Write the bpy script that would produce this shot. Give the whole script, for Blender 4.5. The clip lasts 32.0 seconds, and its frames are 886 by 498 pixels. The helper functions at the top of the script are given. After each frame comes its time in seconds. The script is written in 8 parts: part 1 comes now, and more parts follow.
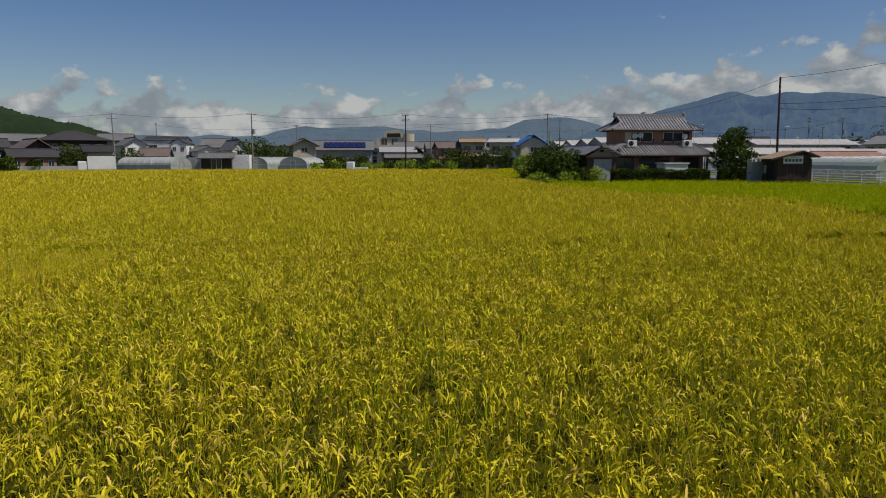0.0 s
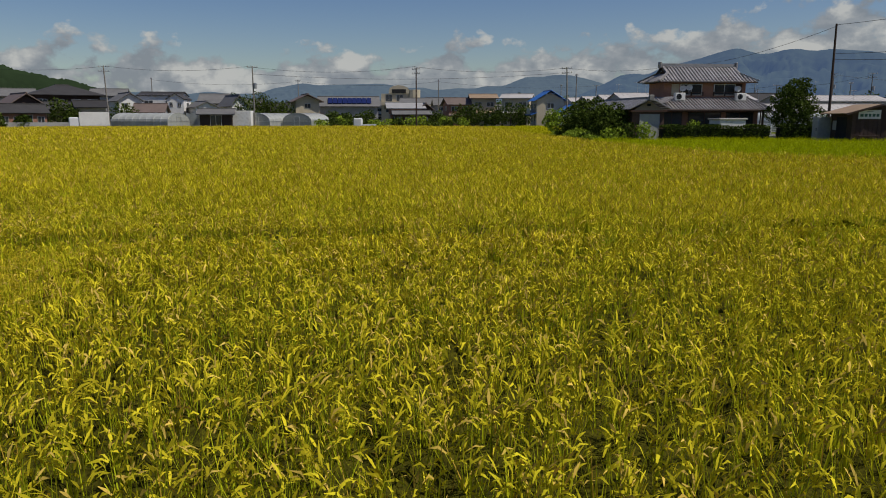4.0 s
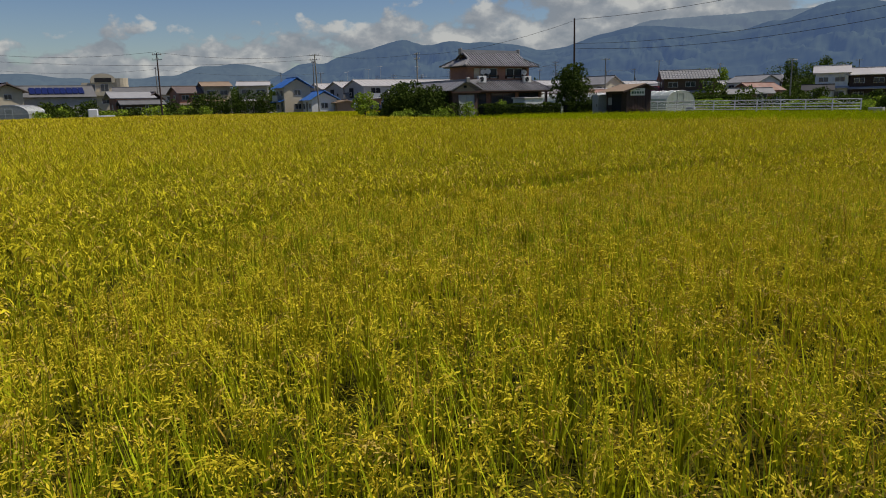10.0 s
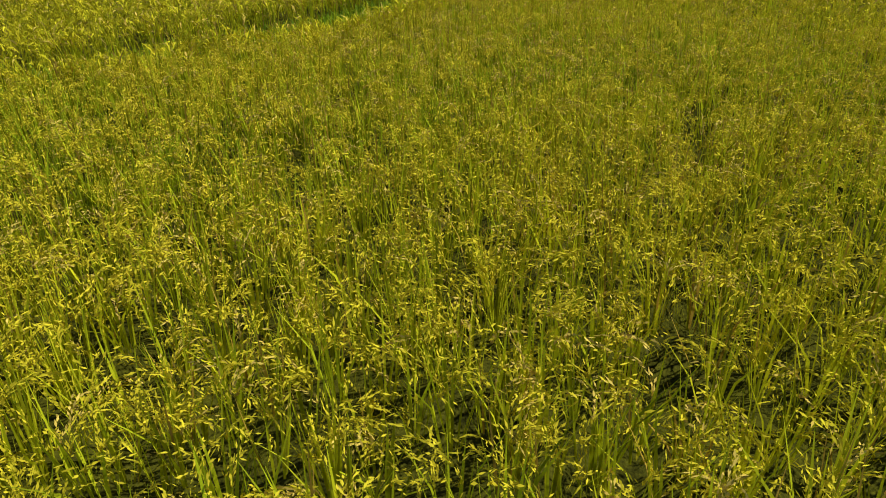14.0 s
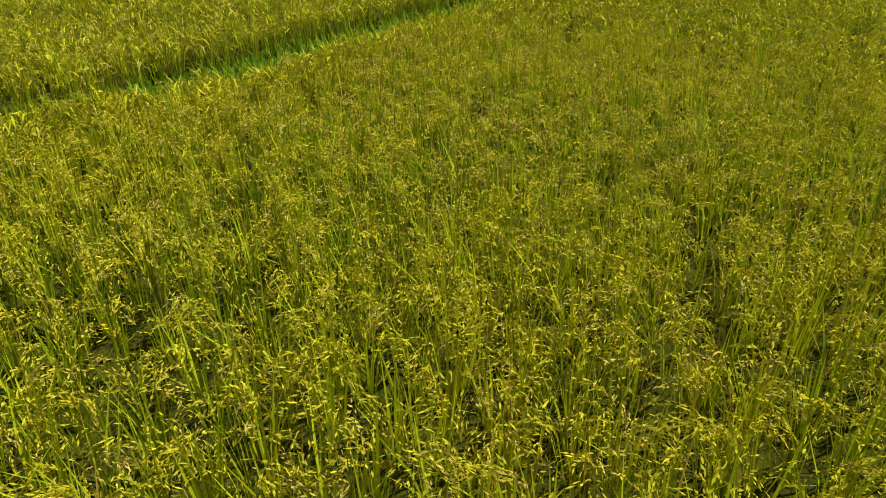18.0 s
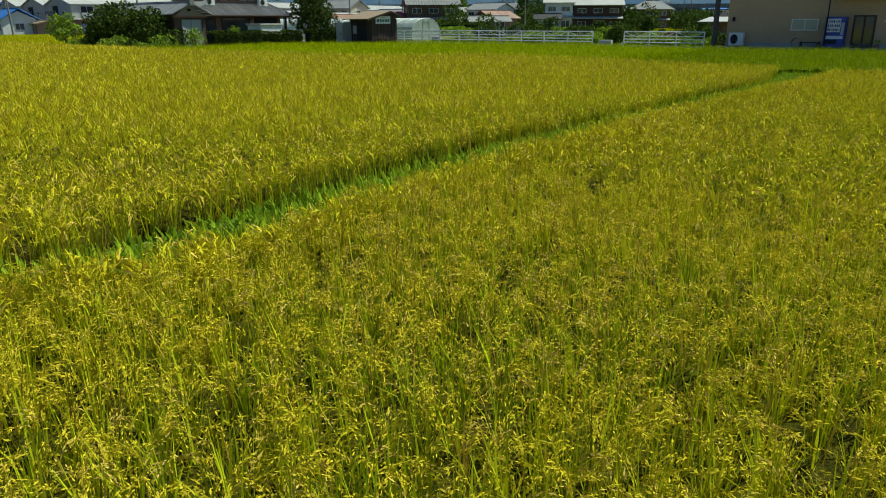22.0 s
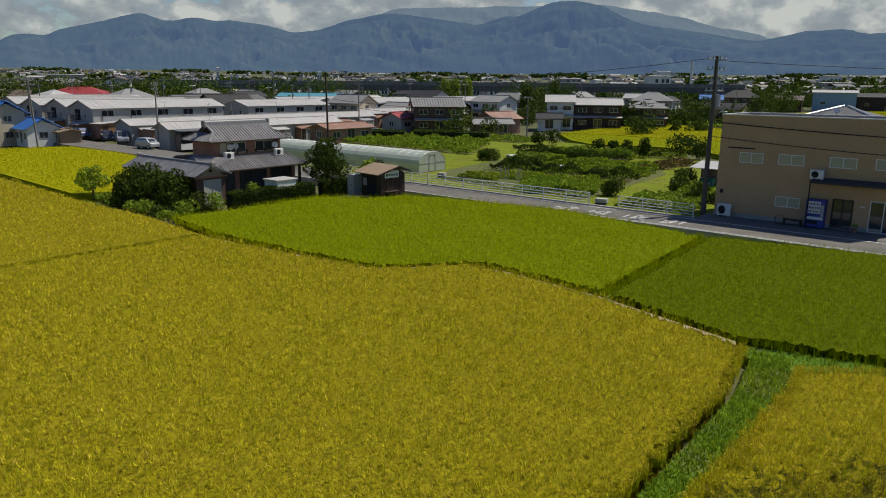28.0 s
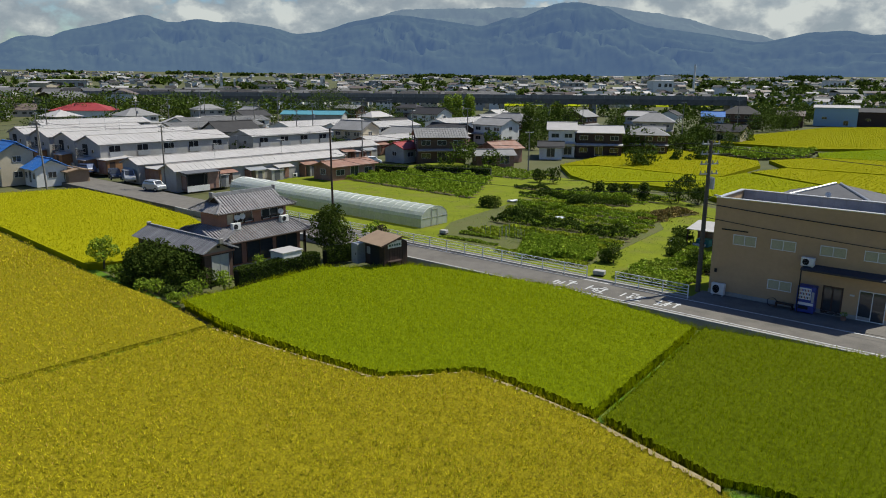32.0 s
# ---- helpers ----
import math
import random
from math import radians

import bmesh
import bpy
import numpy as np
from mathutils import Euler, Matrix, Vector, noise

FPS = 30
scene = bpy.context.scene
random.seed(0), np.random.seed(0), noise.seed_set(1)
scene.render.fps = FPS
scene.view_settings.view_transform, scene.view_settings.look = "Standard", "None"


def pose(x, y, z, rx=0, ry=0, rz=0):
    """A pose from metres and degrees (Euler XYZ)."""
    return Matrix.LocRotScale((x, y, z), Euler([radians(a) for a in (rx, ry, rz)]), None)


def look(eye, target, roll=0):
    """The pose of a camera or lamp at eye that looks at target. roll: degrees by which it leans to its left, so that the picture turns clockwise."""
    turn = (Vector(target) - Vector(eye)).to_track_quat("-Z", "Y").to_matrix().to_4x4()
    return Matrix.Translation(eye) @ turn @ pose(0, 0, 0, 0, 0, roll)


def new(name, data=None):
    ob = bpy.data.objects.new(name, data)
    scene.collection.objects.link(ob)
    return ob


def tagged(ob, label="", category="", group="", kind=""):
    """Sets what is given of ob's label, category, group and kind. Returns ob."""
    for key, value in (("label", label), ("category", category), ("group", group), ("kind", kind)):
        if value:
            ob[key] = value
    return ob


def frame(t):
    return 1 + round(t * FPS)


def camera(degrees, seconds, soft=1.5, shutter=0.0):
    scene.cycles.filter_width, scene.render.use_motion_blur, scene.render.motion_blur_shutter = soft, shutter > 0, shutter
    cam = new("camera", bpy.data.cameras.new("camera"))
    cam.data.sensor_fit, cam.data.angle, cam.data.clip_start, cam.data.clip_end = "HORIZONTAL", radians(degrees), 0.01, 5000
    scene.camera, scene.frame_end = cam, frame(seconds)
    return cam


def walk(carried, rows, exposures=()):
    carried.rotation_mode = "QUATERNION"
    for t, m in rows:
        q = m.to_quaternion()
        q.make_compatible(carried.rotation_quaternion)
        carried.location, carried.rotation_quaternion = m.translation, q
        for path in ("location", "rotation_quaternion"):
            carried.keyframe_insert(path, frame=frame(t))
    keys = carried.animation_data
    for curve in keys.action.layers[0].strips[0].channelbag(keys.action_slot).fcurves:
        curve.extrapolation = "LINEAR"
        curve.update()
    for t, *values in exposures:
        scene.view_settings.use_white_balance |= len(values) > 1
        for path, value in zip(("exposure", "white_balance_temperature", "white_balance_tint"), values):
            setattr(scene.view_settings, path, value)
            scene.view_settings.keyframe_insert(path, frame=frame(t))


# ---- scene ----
cam = camera(63.7, 32.0, soft=1.0)
PATH = [
    (0, (22.542, -15.477, 2.109), (21.21, -14.007, 1.856), -0.1),
    (0.5, (22.311, -14.95, 1.949), (20.977, -13.481, 1.698), -0.0),
    (1, (22.085, -14.546, 2.017), (20.75, -13.079, 1.764), -0.1),
    (1.5, (21.566, -13.964, 1.959), (20.238, -12.502, 1.646), -0.1),
    (2, (20.997, -13.355, 2.033), (19.675, -11.899, 1.67), -0.1),
    (2.5, (20.292, -12.793, 1.954), (18.973, -11.337, 1.583), -0.1),
    (3, (19.455, -12.538, 1.876), (18.136, -11.08, 1.509), -0.1),
    (3.5, (18.485, -12.586, 1.879), (17.166, -11.128, 1.512), -0.0),
    (4, (17.366, -12.95, 1.837), (16.048, -11.49, 1.471), -0.0),
    (4.5, (16.204, -13.52, 1.75), (14.887, -12.059, 1.385), 0.0),
    (6.5, (11.264, -18.162, 1.544), (10.003, -16.653, 1.176), -0.5),
    (7, (10.17, -19.563, 1.444), (8.927, -18.04, 1.076), -0.5),
    (7.5, (9.543, -19.94, 1.367), (8.338, -18.387, 0.998), -0.6),
    (8, (9.27, -20.366, 1.38), (8.152, -18.751, 1.008), -0.8),
    (8.5, (9.173, -20.509, 1.377), (8.08, -18.877, 1.005), -0.7),
    (9, (9.086, -20.589, 1.394), (8.088, -18.897, 1.019), -0.8),
    (9.5, (9.009, -20.611, 1.409), (8.183, -18.828, 1.035), -0.9),
    (10, (8.961, -20.586, 1.427), (8.374, -18.717, 1.025), -1.2),
    (10.5, (8.933, -20.54, 1.444), (8.591, -18.63, 0.963), -1.6),
    (11, (8.921, -20.487, 1.463), (8.645, -18.587, 0.903), -1.5),
    (11.5, (8.899, -20.403, 1.474), (8.659, -18.52, 0.845), -1.5),
    (12, (8.864, -20.247, 1.495), (8.665, -18.383, 0.797), -1.4),
    (12.5, (8.836, -19.988, 1.517), (8.677, -18.148, 0.752), -1.4),
    (13, (8.806, -19.649, 1.535), (8.687, -17.831, 0.71), -1.5),
    (13.5, (8.787, -19.258, 1.558), (8.705, -17.464, 0.677), -1.3),
    (14, (8.779, -18.84, 1.608), (8.735, -17.072, 0.674), -1.2),
    (14.4, (8.782, -18.549, 1.642), (8.765, -16.781, 0.708), -1.4),
    (14.5, (8.786, -18.492, 1.648), (8.774, -16.723, 0.715), -1.3),
    (16.5, (8.928, -18.255, 1.689), (8.991, -16.489, 0.752), -0.7),
    (17, (8.943, -18.047, 1.703), (9.01, -16.279, 0.77), -0.6),
    (17.5, (8.956, -17.796, 1.722), (9.022, -16.027, 0.791), -0.5),
    (18, (8.95, -17.534, 1.734), (9.014, -15.764, 0.804), -0.6),
    (18.5, (8.945, -17.274, 1.737), (9.007, -15.503, 0.81), -0.7),
    (19, (8.935, -17.037, 1.736), (8.998, -15.263, 0.814), -0.5),
    (19.5, (8.921, -16.822, 1.745), (8.983, -15.049, 0.822), -0.5),
    (20, (8.896, -16.666, 1.767), (8.958, -14.889, 0.85), -0.6),
    (20.5, (8.881, -16.653, 1.767), (8.945, -14.869, 0.864), -0.5),
    (21, (8.869, -16.695, 1.763), (8.933, -14.881, 0.924), -0.5),
    (21.5, (8.837, -16.761, 1.776), (8.907, -14.898, 1.05), -0.4),
    (22, (8.828, -16.802, 1.769), (8.903, -14.898, 1.163), -0.2),
    (22.5, (8.821, -16.815, 1.871), (8.893, -14.876, 1.386), -0.2),
    (23, (8.833, -16.903, 2.179), (8.907, -14.957, 1.723), 0.0),
    (23.5, (8.813, -16.86, 2.643), (8.886, -14.913, 2.192), 0.0),
    (24, (8.819, -16.954, 3.176), (8.891, -15.007, 2.726), 0.3),
    (24.5, (8.803, -16.958, 3.663), (8.875, -15.01, 3.216), 0.3),
    (25, (8.748, -16.974, 4.374), (8.823, -15.027, 3.925), 0.4),
    (28, (8.751, -17.26, 9.013), (8.819, -15.313, 8.561), 0.5),
    (30, (8.775, -17.282, 11.968), (8.839, -15.334, 11.518), 0.7),
    (32, (8.802, -17.374, 14.749), (8.862, -15.427, 14.297), 0.5),
]
walk(cam, [(t, look(eye, target, roll)) for t, eye, target, roll in PATH],
     exposures=[(0, -0.39, 6600, 10), (9, -0.43, 6650, 11), (12, -0.05, 6550, 9), (13, -0.05, 6500, 1), (14, 0.08, 6480, -3), (16, 0.14, 6450, -12), (22, 0.13, 6450, -13), (25, -0.06, 6550, -1), (28, -0.18, 6680, 6), (32, 0.05, 6500, 5)])

# ---- world, sun ----
SUN_AZ = math.atan2(0.91, 0.41)      # towards the sun: x, y
SUN_EL = radians(57)


def make_world():
    w = bpy.data.worlds.new("world")
    scene.world = w
    w.use_nodes = True
    nt = w.node_tree
    nt.nodes.clear()
    N, L = nt.nodes.new, nt.links.new
    out, bg, sky = N("ShaderNodeOutputWorld"), N("ShaderNodeBackground"), N("ShaderNodeTexSky")
    sky.sky_type, sky.sun_disc = "NISHITA", False
    sky.sun_elevation, sky.sun_rotation = SUN_EL, SUN_AZ
    sky.air_density, sky.dust_density, sky.ozone_density = 1.0, 0.7, 2.0
    tc, sep = N("ShaderNodeTexCoord"), N("ShaderNodeSeparateXYZ")
    L(tc.outputs["Generated"], sep.inputs[0])

    def math_node(op, a, b=None, clamp=False):
        m = N("ShaderNodeMath")
        m.operation, m.use_clamp = op, clamp
        for k, v in enumerate((a, b)):
            if v is None:
                continue
            if isinstance(v, (int, float)):
                m.inputs[k].default_value = v
            else:
                L(v, m.inputs[k])
        return m.outputs[0]

    def ramp(fac, stops):
        r = N("ShaderNodeValToRGB")
        L(fac, r.inputs[0])
        while len(r.color_ramp.elements) < len(stops):
            r.color_ramp.elements.new(0.5)
        for e, (p, c) in zip(r.color_ramp.elements, stops):
            e.position, e.color = p, (c, c, c, 1) if isinstance(c, (int, float)) else (*c, 1)
        return r.outputs[0]

    # clouds: heaped low over the horizon, thinning upwards; lit from the sun's side
    mp, mq = N("ShaderNodeMapping"), N("ShaderNodeMapping")
    L(tc.outputs["Generated"], mp.inputs[0])
    L(tc.outputs["Generated"], mq.inputs[0])
    lift = (0.012 * math.sin(SUN_AZ), 0.012 * math.cos(SUN_AZ), 0.030)
    for m, d in ((mp, (0, 0, 0)), (mq, lift)):
        m.inputs["Scale"].default_value = (1.0, 1.0, 1.5)
        m.inputs["Location"].default_value = (3.2 + d[0], 1.4 + d[1], 0.3 + d[2])
    n1, n2 = N("ShaderNodeTexNoise"), N("ShaderNodeTexNoise")
    for n_, m in ((n1, mp), (n2, mq)):
        n_.inputs["Scale"].default_value, n_.inputs["Detail"].default_value, n_.inputs["Roughness"].default_value = 15.0, 9, 0.55
        L(m.outputs[0], n_.inputs[0])
    z = sep.outputs["Z"]
    east = math_node("MULTIPLY", math_node("MAXIMUM", sep.outputs["Y"], 0.0), math_node("MULTIPLY", math_node("MAXIMUM", math_node("ADD", sep.outputs["X"], 0.62), 0.0), 0.16))
    zz = math_node("SUBTRACT", z, east)  # the bank stands higher towards the north
    low = ramp(math_node("ADD", math_node("MULTIPLY", zz, 2.5), 0.2), [(0.0, 0.42), (0.33, 0.38), (0.37, 0.27), (0.42, 0.18), (0.48, 0.06), (0.55, 0.0)])
    cover = math_node("ADD", math_node("SUBTRACT", n1.outputs[0], 0.2), low)
    fac = ramp(cover, [(0.50, 0.0), (0.575, 0.92), (0.75, 1.0)])
    shade = math_node("ADD", math_node("MULTIPLY", math_node("SUBTRACT", n1.outputs[0], n2.outputs[0]), 3.2), 0.5)
    ccol = ramp(shade, [(0.22, (0.38, 0.435, 0.50)), (0.55, (0.50, 0.55, 0.60)), (0.95, (0.82, 0.85, 0.84))])
    cm = N("ShaderNodeVectorMath")
    cm.operation = "SCALE"
    cm.inputs["Scale"].default_value = 12.0
    L(ccol, cm.inputs[0])
    mix = N("ShaderNodeMix")
    mix.data_type = "RGBA"
    L(fac, mix.inputs[0])
    deep = N("ShaderNodeHueSaturation")
    deep.inputs["Hue"].default_value, deep.inputs["Saturation"].default_value, deep.inputs["Value"].default_value = 0.515, 1.3, 1.5
    L(sky.outputs[0], deep.inputs["Color"])
    L(deep.outputs[0], mix.inputs[6])
    L(cm.outputs[0], mix.inputs[7])
    L(mix.outputs[2], bg.inputs[0])
    bg.inputs[1].default_value = 0.061
    L(bg.outputs[0], out.inputs[0])


make_world()
sun = new("sun", bpy.data.lights.new("sun", "SUN"))
sun.data.energy, sun.data.angle, sun.data.color = 5.0, radians(0.6), (1.0, 0.95, 0.86)
sun.matrix_world = look((0, 0, 60), (-math.sin(SUN_AZ) * math.cos(SUN_EL), -math.cos(SUN_AZ) * math.cos(SUN_EL), 60 - math.sin(SUN_EL)))

# ---- materials ----
MATS = {}


def mat(name, col, rough=0.7, col2=None, scale=3.0, metal=0.0, bump=0.0, bump_scale=30.0, rand=0.0, island=0.0, stain=0.0,
        stain_col=(0.05, 0.045, 0.04), stain_scale=0.6, spec=0.4, alpha=1.0, trans=0.0, emit=None, sub=0.0, stretch=(1, 1, 1)):
    """A procedural surface: two-scale colour noise, stains, relief and per-object or per-island variation."""
    if name in MATS:
        return MATS[name]
    m = bpy.data.materials.new(name)
    MATS[name] = m
    m.use_nodes = True
    nt = m.node_tree
    N, L = nt.nodes.new, nt.links.new
    b = nt.nodes["Principled BSDF"]
    b.inputs["Roughness"].default_value, b.inputs["Metallic"].default_value = rough, metal
    b.inputs["Specular IOR Level"].default_value = spec
    b.inputs["Alpha"].default_value = alpha
    b.inputs["Transmission Weight"].default_value = trans
    col2 = col2 or tuple(c * 0.72 for c in col)
    tc, mp = N("ShaderNodeTexCoord"), N("ShaderNodeMapping")
    mp.inputs["Scale"].default_value = stretch
    L(tc.outputs["Object"], mp.inputs[0])
    fine, coarse = N("ShaderNodeTexNoise"), N("ShaderNodeTexNoise")
    fine.inputs["Scale"].default_value, fine.inputs["Detail"].default_value = scale * 6, 4
    coarse.inputs["Scale"].default_value, coarse.inputs["Detail"].default_value = scale, 4
    for t in (fine, coarse):
        L(mp.outputs[0], t.inputs[0])
    avg = N("ShaderNodeMix")
    avg.inputs[0].default_value = 0.45
    L(coarse.outputs[0], avg.inputs[2])
    L(fine.outputs[0], avg.inputs[3])
    rng = N("ShaderNodeMapRange")
    rng.inputs[1].default_value, rng.inputs[2].default_value = 0.36, 0.64
    L(avg.outputs[0], rng.inputs[0])
    mix = N("ShaderNodeMix")
    mix.data_type = "RGBA"
    mix.inputs[6].default_value, mix.inputs[7].default_value = (*col, 1), (*col2, 1)
    L(rng.outputs[0], mix.inputs[0])
    last = mix.outputs[2]
    if stain:
        sn, sr, sm = N("ShaderNodeTexNoise"), N("ShaderNodeMapRange"), N("ShaderNodeMix")
        sn.inputs["Scale"].default_value, sn.inputs["Detail"].default_value = stain_scale, 6
        L(mp.outputs[0], sn.inputs[0])
        sr.inputs[1].default_value, sr.inputs[2].default_value, sr.inputs[4].default_value = 0.52, 0.72, stain
        L(sn.outputs[0], sr.inputs[0])
        sm.data_type = "RGBA"
        sm.inputs[7].default_value = (*stain_col, 1)
        L(sr.outputs[0], sm.inputs[0])
        L(last, sm.inputs[6])
        last = sm.outputs[2]
    for amount, node, sock in ((rand, "ShaderNodeObjectInfo", "Random"), (island, "ShaderNodeNewGeometry", "Random Per Island")):
        if amount:
            src, r, hsv = N(node), N("ShaderNodeMapRange"), N("ShaderNodeHueSaturation")
            r.inputs[3].default_value, r.inputs[4].default_value = 1 - amount, 1 + amount
            L(src.outputs[sock], r.inputs[0])
            L(r.outputs[0], hsv.inputs["Value"])
            L(last, hsv.inputs["Color"])
            last = hsv.outputs[0]
    L(last, b.inputs["Base Color"])
    if sub:
        b.inputs["Subsurface Weight"].default_value = 0
        tr, ms = N("ShaderNodeBsdfTranslucent"), N("ShaderNodeMixShader")
        L(last, tr.inputs[0])
        ms.inputs[0].default_value = sub
        L(b.outputs[0], ms.inputs[1])
        L(tr.outputs[0], ms.inputs[2])
        L(ms.outputs[0], nt.nodes["Material Output"].inputs[0])
    if bump:
        bn, bp = N("ShaderNodeTexNoise"), N("ShaderNodeBump")
        bn.inputs["Scale"].default_value, bn.inputs["Detail"].default_value = bump_scale, 5
        L(mp.outputs[0], bn.inputs[0])
        L(bn.outputs[0], bp.inputs["Height"])
        bp.inputs["Strength"].default_value, bp.inputs["Distance"].default_value = bump, 0.02
        L(bp.outputs[0], b.inputs["Normal"])
    if emit:
        b.inputs["Emission Color"].default_value, b.inputs["Emission Strength"].default_value = (*emit[:3], 1), emit[3]
    return m


M_RICE = mat("ripe_rice", (0.60, 0.495, 0.026), 0.9, (0.51, 0.445, 0.020), scale=0.35, island=0.45, sub=0.2, spec=0.02)
M_PALE = mat("pale_rice_ear", (0.65, 0.505, 0.035), 0.9, (0.57, 0.465, 0.026), scale=0.35, island=0.3, sub=0.2, spec=0.02)
M_STRAW = mat("rice_husk", (0.64, 0.46, 0.10), 0.9, (0.54, 0.38, 0.07), scale=0.35, island=0.35, sub=0.10, spec=0.02)
M_LEAF = mat("rice_leaf", (0.33, 0.40, 0.014), 0.8, (0.54, 0.49, 0.016), scale=0.5, island=0.55, sub=0.26, spec=0.05)
M_DRY = mat("dry_rice_leaf", (0.50, 0.32, 0.05), 0.8, (0.40, 0.26, 0.035), scale=0.5, island=0.35, sub=0.25, spec=0.05)
M_GRICE = mat("green_rice", (0.375, 0.44, 0.003), 0.85, (0.44, 0.465, 0.004), scale=0.3, island=0.5, sub=0.18, spec=0.02)
M_GRICE2 = mat("dark_green_rice", (0.27, 0.335, 0.002), 0.85, (0.34, 0.375, 0.003), scale=0.3, island=0.5, sub=0.18, spec=0.02)
M_GEAR = mat("green_rice_ear", (0.44, 0.43, 0.010), 0.85, (0.36, 0.38, 0.008), scale=0.3, island=0.3, sub=0.1, spec=0.02)
M_YEAR = mat("yellow_green_ear", (0.455, 0.425, 0.012), 0.85, (0.41, 0.39, 0.010), scale=0.3, island=0.25, sub=0.15, spec=0.02)
# dark colour stands in for the shade down between the rice plants
M_UNDER = mat("rice_stems_gap_shade", (0.085, 0.08, 0.008), 0.95, (0.02, 0.02, 0.004), scale=16, bump=0.8, bump_scale=40, spec=0.02)
M_UPPER = mat("yellow_green_mass", (0.30, 0.285, 0.006), 0.95, (0.22, 0.215, 0.004), scale=3.0, bump=0.6, bump_scale=20, spec=0.02)
# dark second tone paints shaded gaps among the golden stems
M_CANOPY = mat("gap_shaded_rice_mass", (0.33, 0.28, 0.012), 0.95, (0.07, 0.06, 0.005), scale=10.0, bump=1.0, bump_scale=30, spec=0.02)
# both green beds: the dark second tone imitates shade between the tufts
M_GUNDER = mat("green_stems_gap_shade", (0.185, 0.225, 0.004), 0.95, (0.05, 0.07, 0.002), scale=9.0, bump=0.8, bump_scale=24, spec=0.02)
M_GUNDER2 = mat("dark_green_stems_gap_shade", (0.115, 0.145, 0.003), 0.95, (0.03, 0.04, 0.002), scale=9.0, bump=0.8, bump_scale=24, spec=0.02)
M_GRASS = mat("bund_grass", (0.31, 0.40, 0.022), 0.85, (0.16, 0.235, 0.014), scale=2.2, island=0.4, sub=0.3, spec=0.05)
M_SOIL = mat("soil", (0.14, 0.105, 0.045), 0.95, (0.07, 0.07, 0.02), scale=0.4, bump=0.7, bump_scale=6)
M_LAND = mat("land", (0.10, 0.10, 0.032), 0.95, (0.055, 0.066, 0.018), scale=0.02, stain=0.5, stain_col=(0.13, 0.12, 0.06), stain_scale=0.08)
M_ASPH = mat("asphalt", (0.165, 0.150, 0.128), 0.95, (0.125, 0.115, 0.099), scale=1.2, bump=0.3, bump_scale=120, stain=0.4, stain_scale=0.3)
M_LINE = mat("road_paint", (0.62, 0.62, 0.60), 0.7, (0.45, 0.45, 0.43), scale=4, stain=0.5, stain_col=(0.2, 0.2, 0.2), stain_scale=3)
M_TILE = mat("roof_tile", (0.28, 0.265, 0.26), 0.45, (0.19, 0.18, 0.175), scale=2.0, rand=0.18, stain=0.4, stain_col=(0.10, 0.10, 0.10), stain_scale=0.8, spec=0.5)
M_WTILE = mat("dark_wing_tile", (0.17, 0.17, 0.185), 0.45, (0.12, 0.12, 0.13), scale=2.0, rand=0.2, stain=0.4, stain_col=(0.3, 0.3, 0.3), stain_scale=0.8, spec=0.5)
M_RIDGE = mat("ridge_tile", (0.30, 0.30, 0.31), 0.5, (0.22, 0.22, 0.23), scale=3)
M_BROWNW = mat("brown_plaster", (0.35, 0.175, 0.115), 0.85, (0.29, 0.145, 0.095), scale=1.2, bump=0.15, stain=0.35, stain_col=(0.12, 0.07, 0.05))
M_TIMBER = mat("brown_timber", (0.115, 0.066, 0.043), 0.8, (0.08, 0.046, 0.030), scale=2, bump=0.3, stretch=(1, 1, 4), stain=0.3)
M_DWOOD = mat("dark_wood", (0.06, 0.035, 0.025), 0.7, (0.04, 0.022, 0.016), scale=3, bump=0.3, stretch=(1, 1, 6), rand=0.2)
M_WHITE = mat("white_wall", (0.74, 0.73, 0.70), 0.8, (0.64, 0.63, 0.60), scale=0.8, stain=0.35, stain_col=(0.40, 0.38, 0.34), stain_scale=0.7)
M_CREAM = mat("cream_wall", (0.52, 0.45, 0.33), 0.85, (0.45, 0.39, 0.28), scale=0.7, stain=0.3, stain_col=(0.30, 0.26, 0.2))
M_BEIGE = mat("beige_wall", (0.49, 0.33, 0.185), 0.85, (0.43, 0.29, 0.16), scale=0.6, stain=0.3, stain_col=(0.40, 0.27, 0.17), stain_scale=0.5, bump=0.1)
M_GREYW = mat("grey_wall", (0.40, 0.39, 0.37), 0.85, (0.32, 0.315, 0.30), scale=0.8, stain=0.4, stain_col=(0.2, 0.19, 0.17))
M_GLASS = mat("window_glass", (0.03, 0.035, 0.04), 0.08, (0.045, 0.05, 0.055), scale=0.6, spec=0.8)
M_CURT = mat("window_curtain", (0.42, 0.42, 0.36), 0.3, (0.34, 0.35, 0.30), scale=2.5)
M_ALU = mat("aluminium", (0.62, 0.62, 0.60), 0.4, (0.52, 0.52, 0.5), metal=0.6)
M_PIPE = mat("white_rail", (0.72, 0.72, 0.70), 0.45, (0.62, 0.62, 0.60), scale=3, stain=0.3, stain_col=(0.35, 0.3, 0.25), stain_scale=3)
M_STEEL = mat("galvanised_steel", (0.40, 0.41, 0.42), 0.5, (0.32, 0.33, 0.34), scale=5, metal=0.5)
M_CONC = mat("concrete", (0.36, 0.35, 0.33), 0.9, (0.29, 0.285, 0.27), scale=1.0, bump=0.2, bump_scale=40, stain=0.4, stain_col=(0.16, 0.155, 0.14))
M_POLE = mat("pole_concrete", (0.24, 0.22, 0.195), 0.85, (0.18, 0.168, 0.15), scale=1.5, stain=0.3)
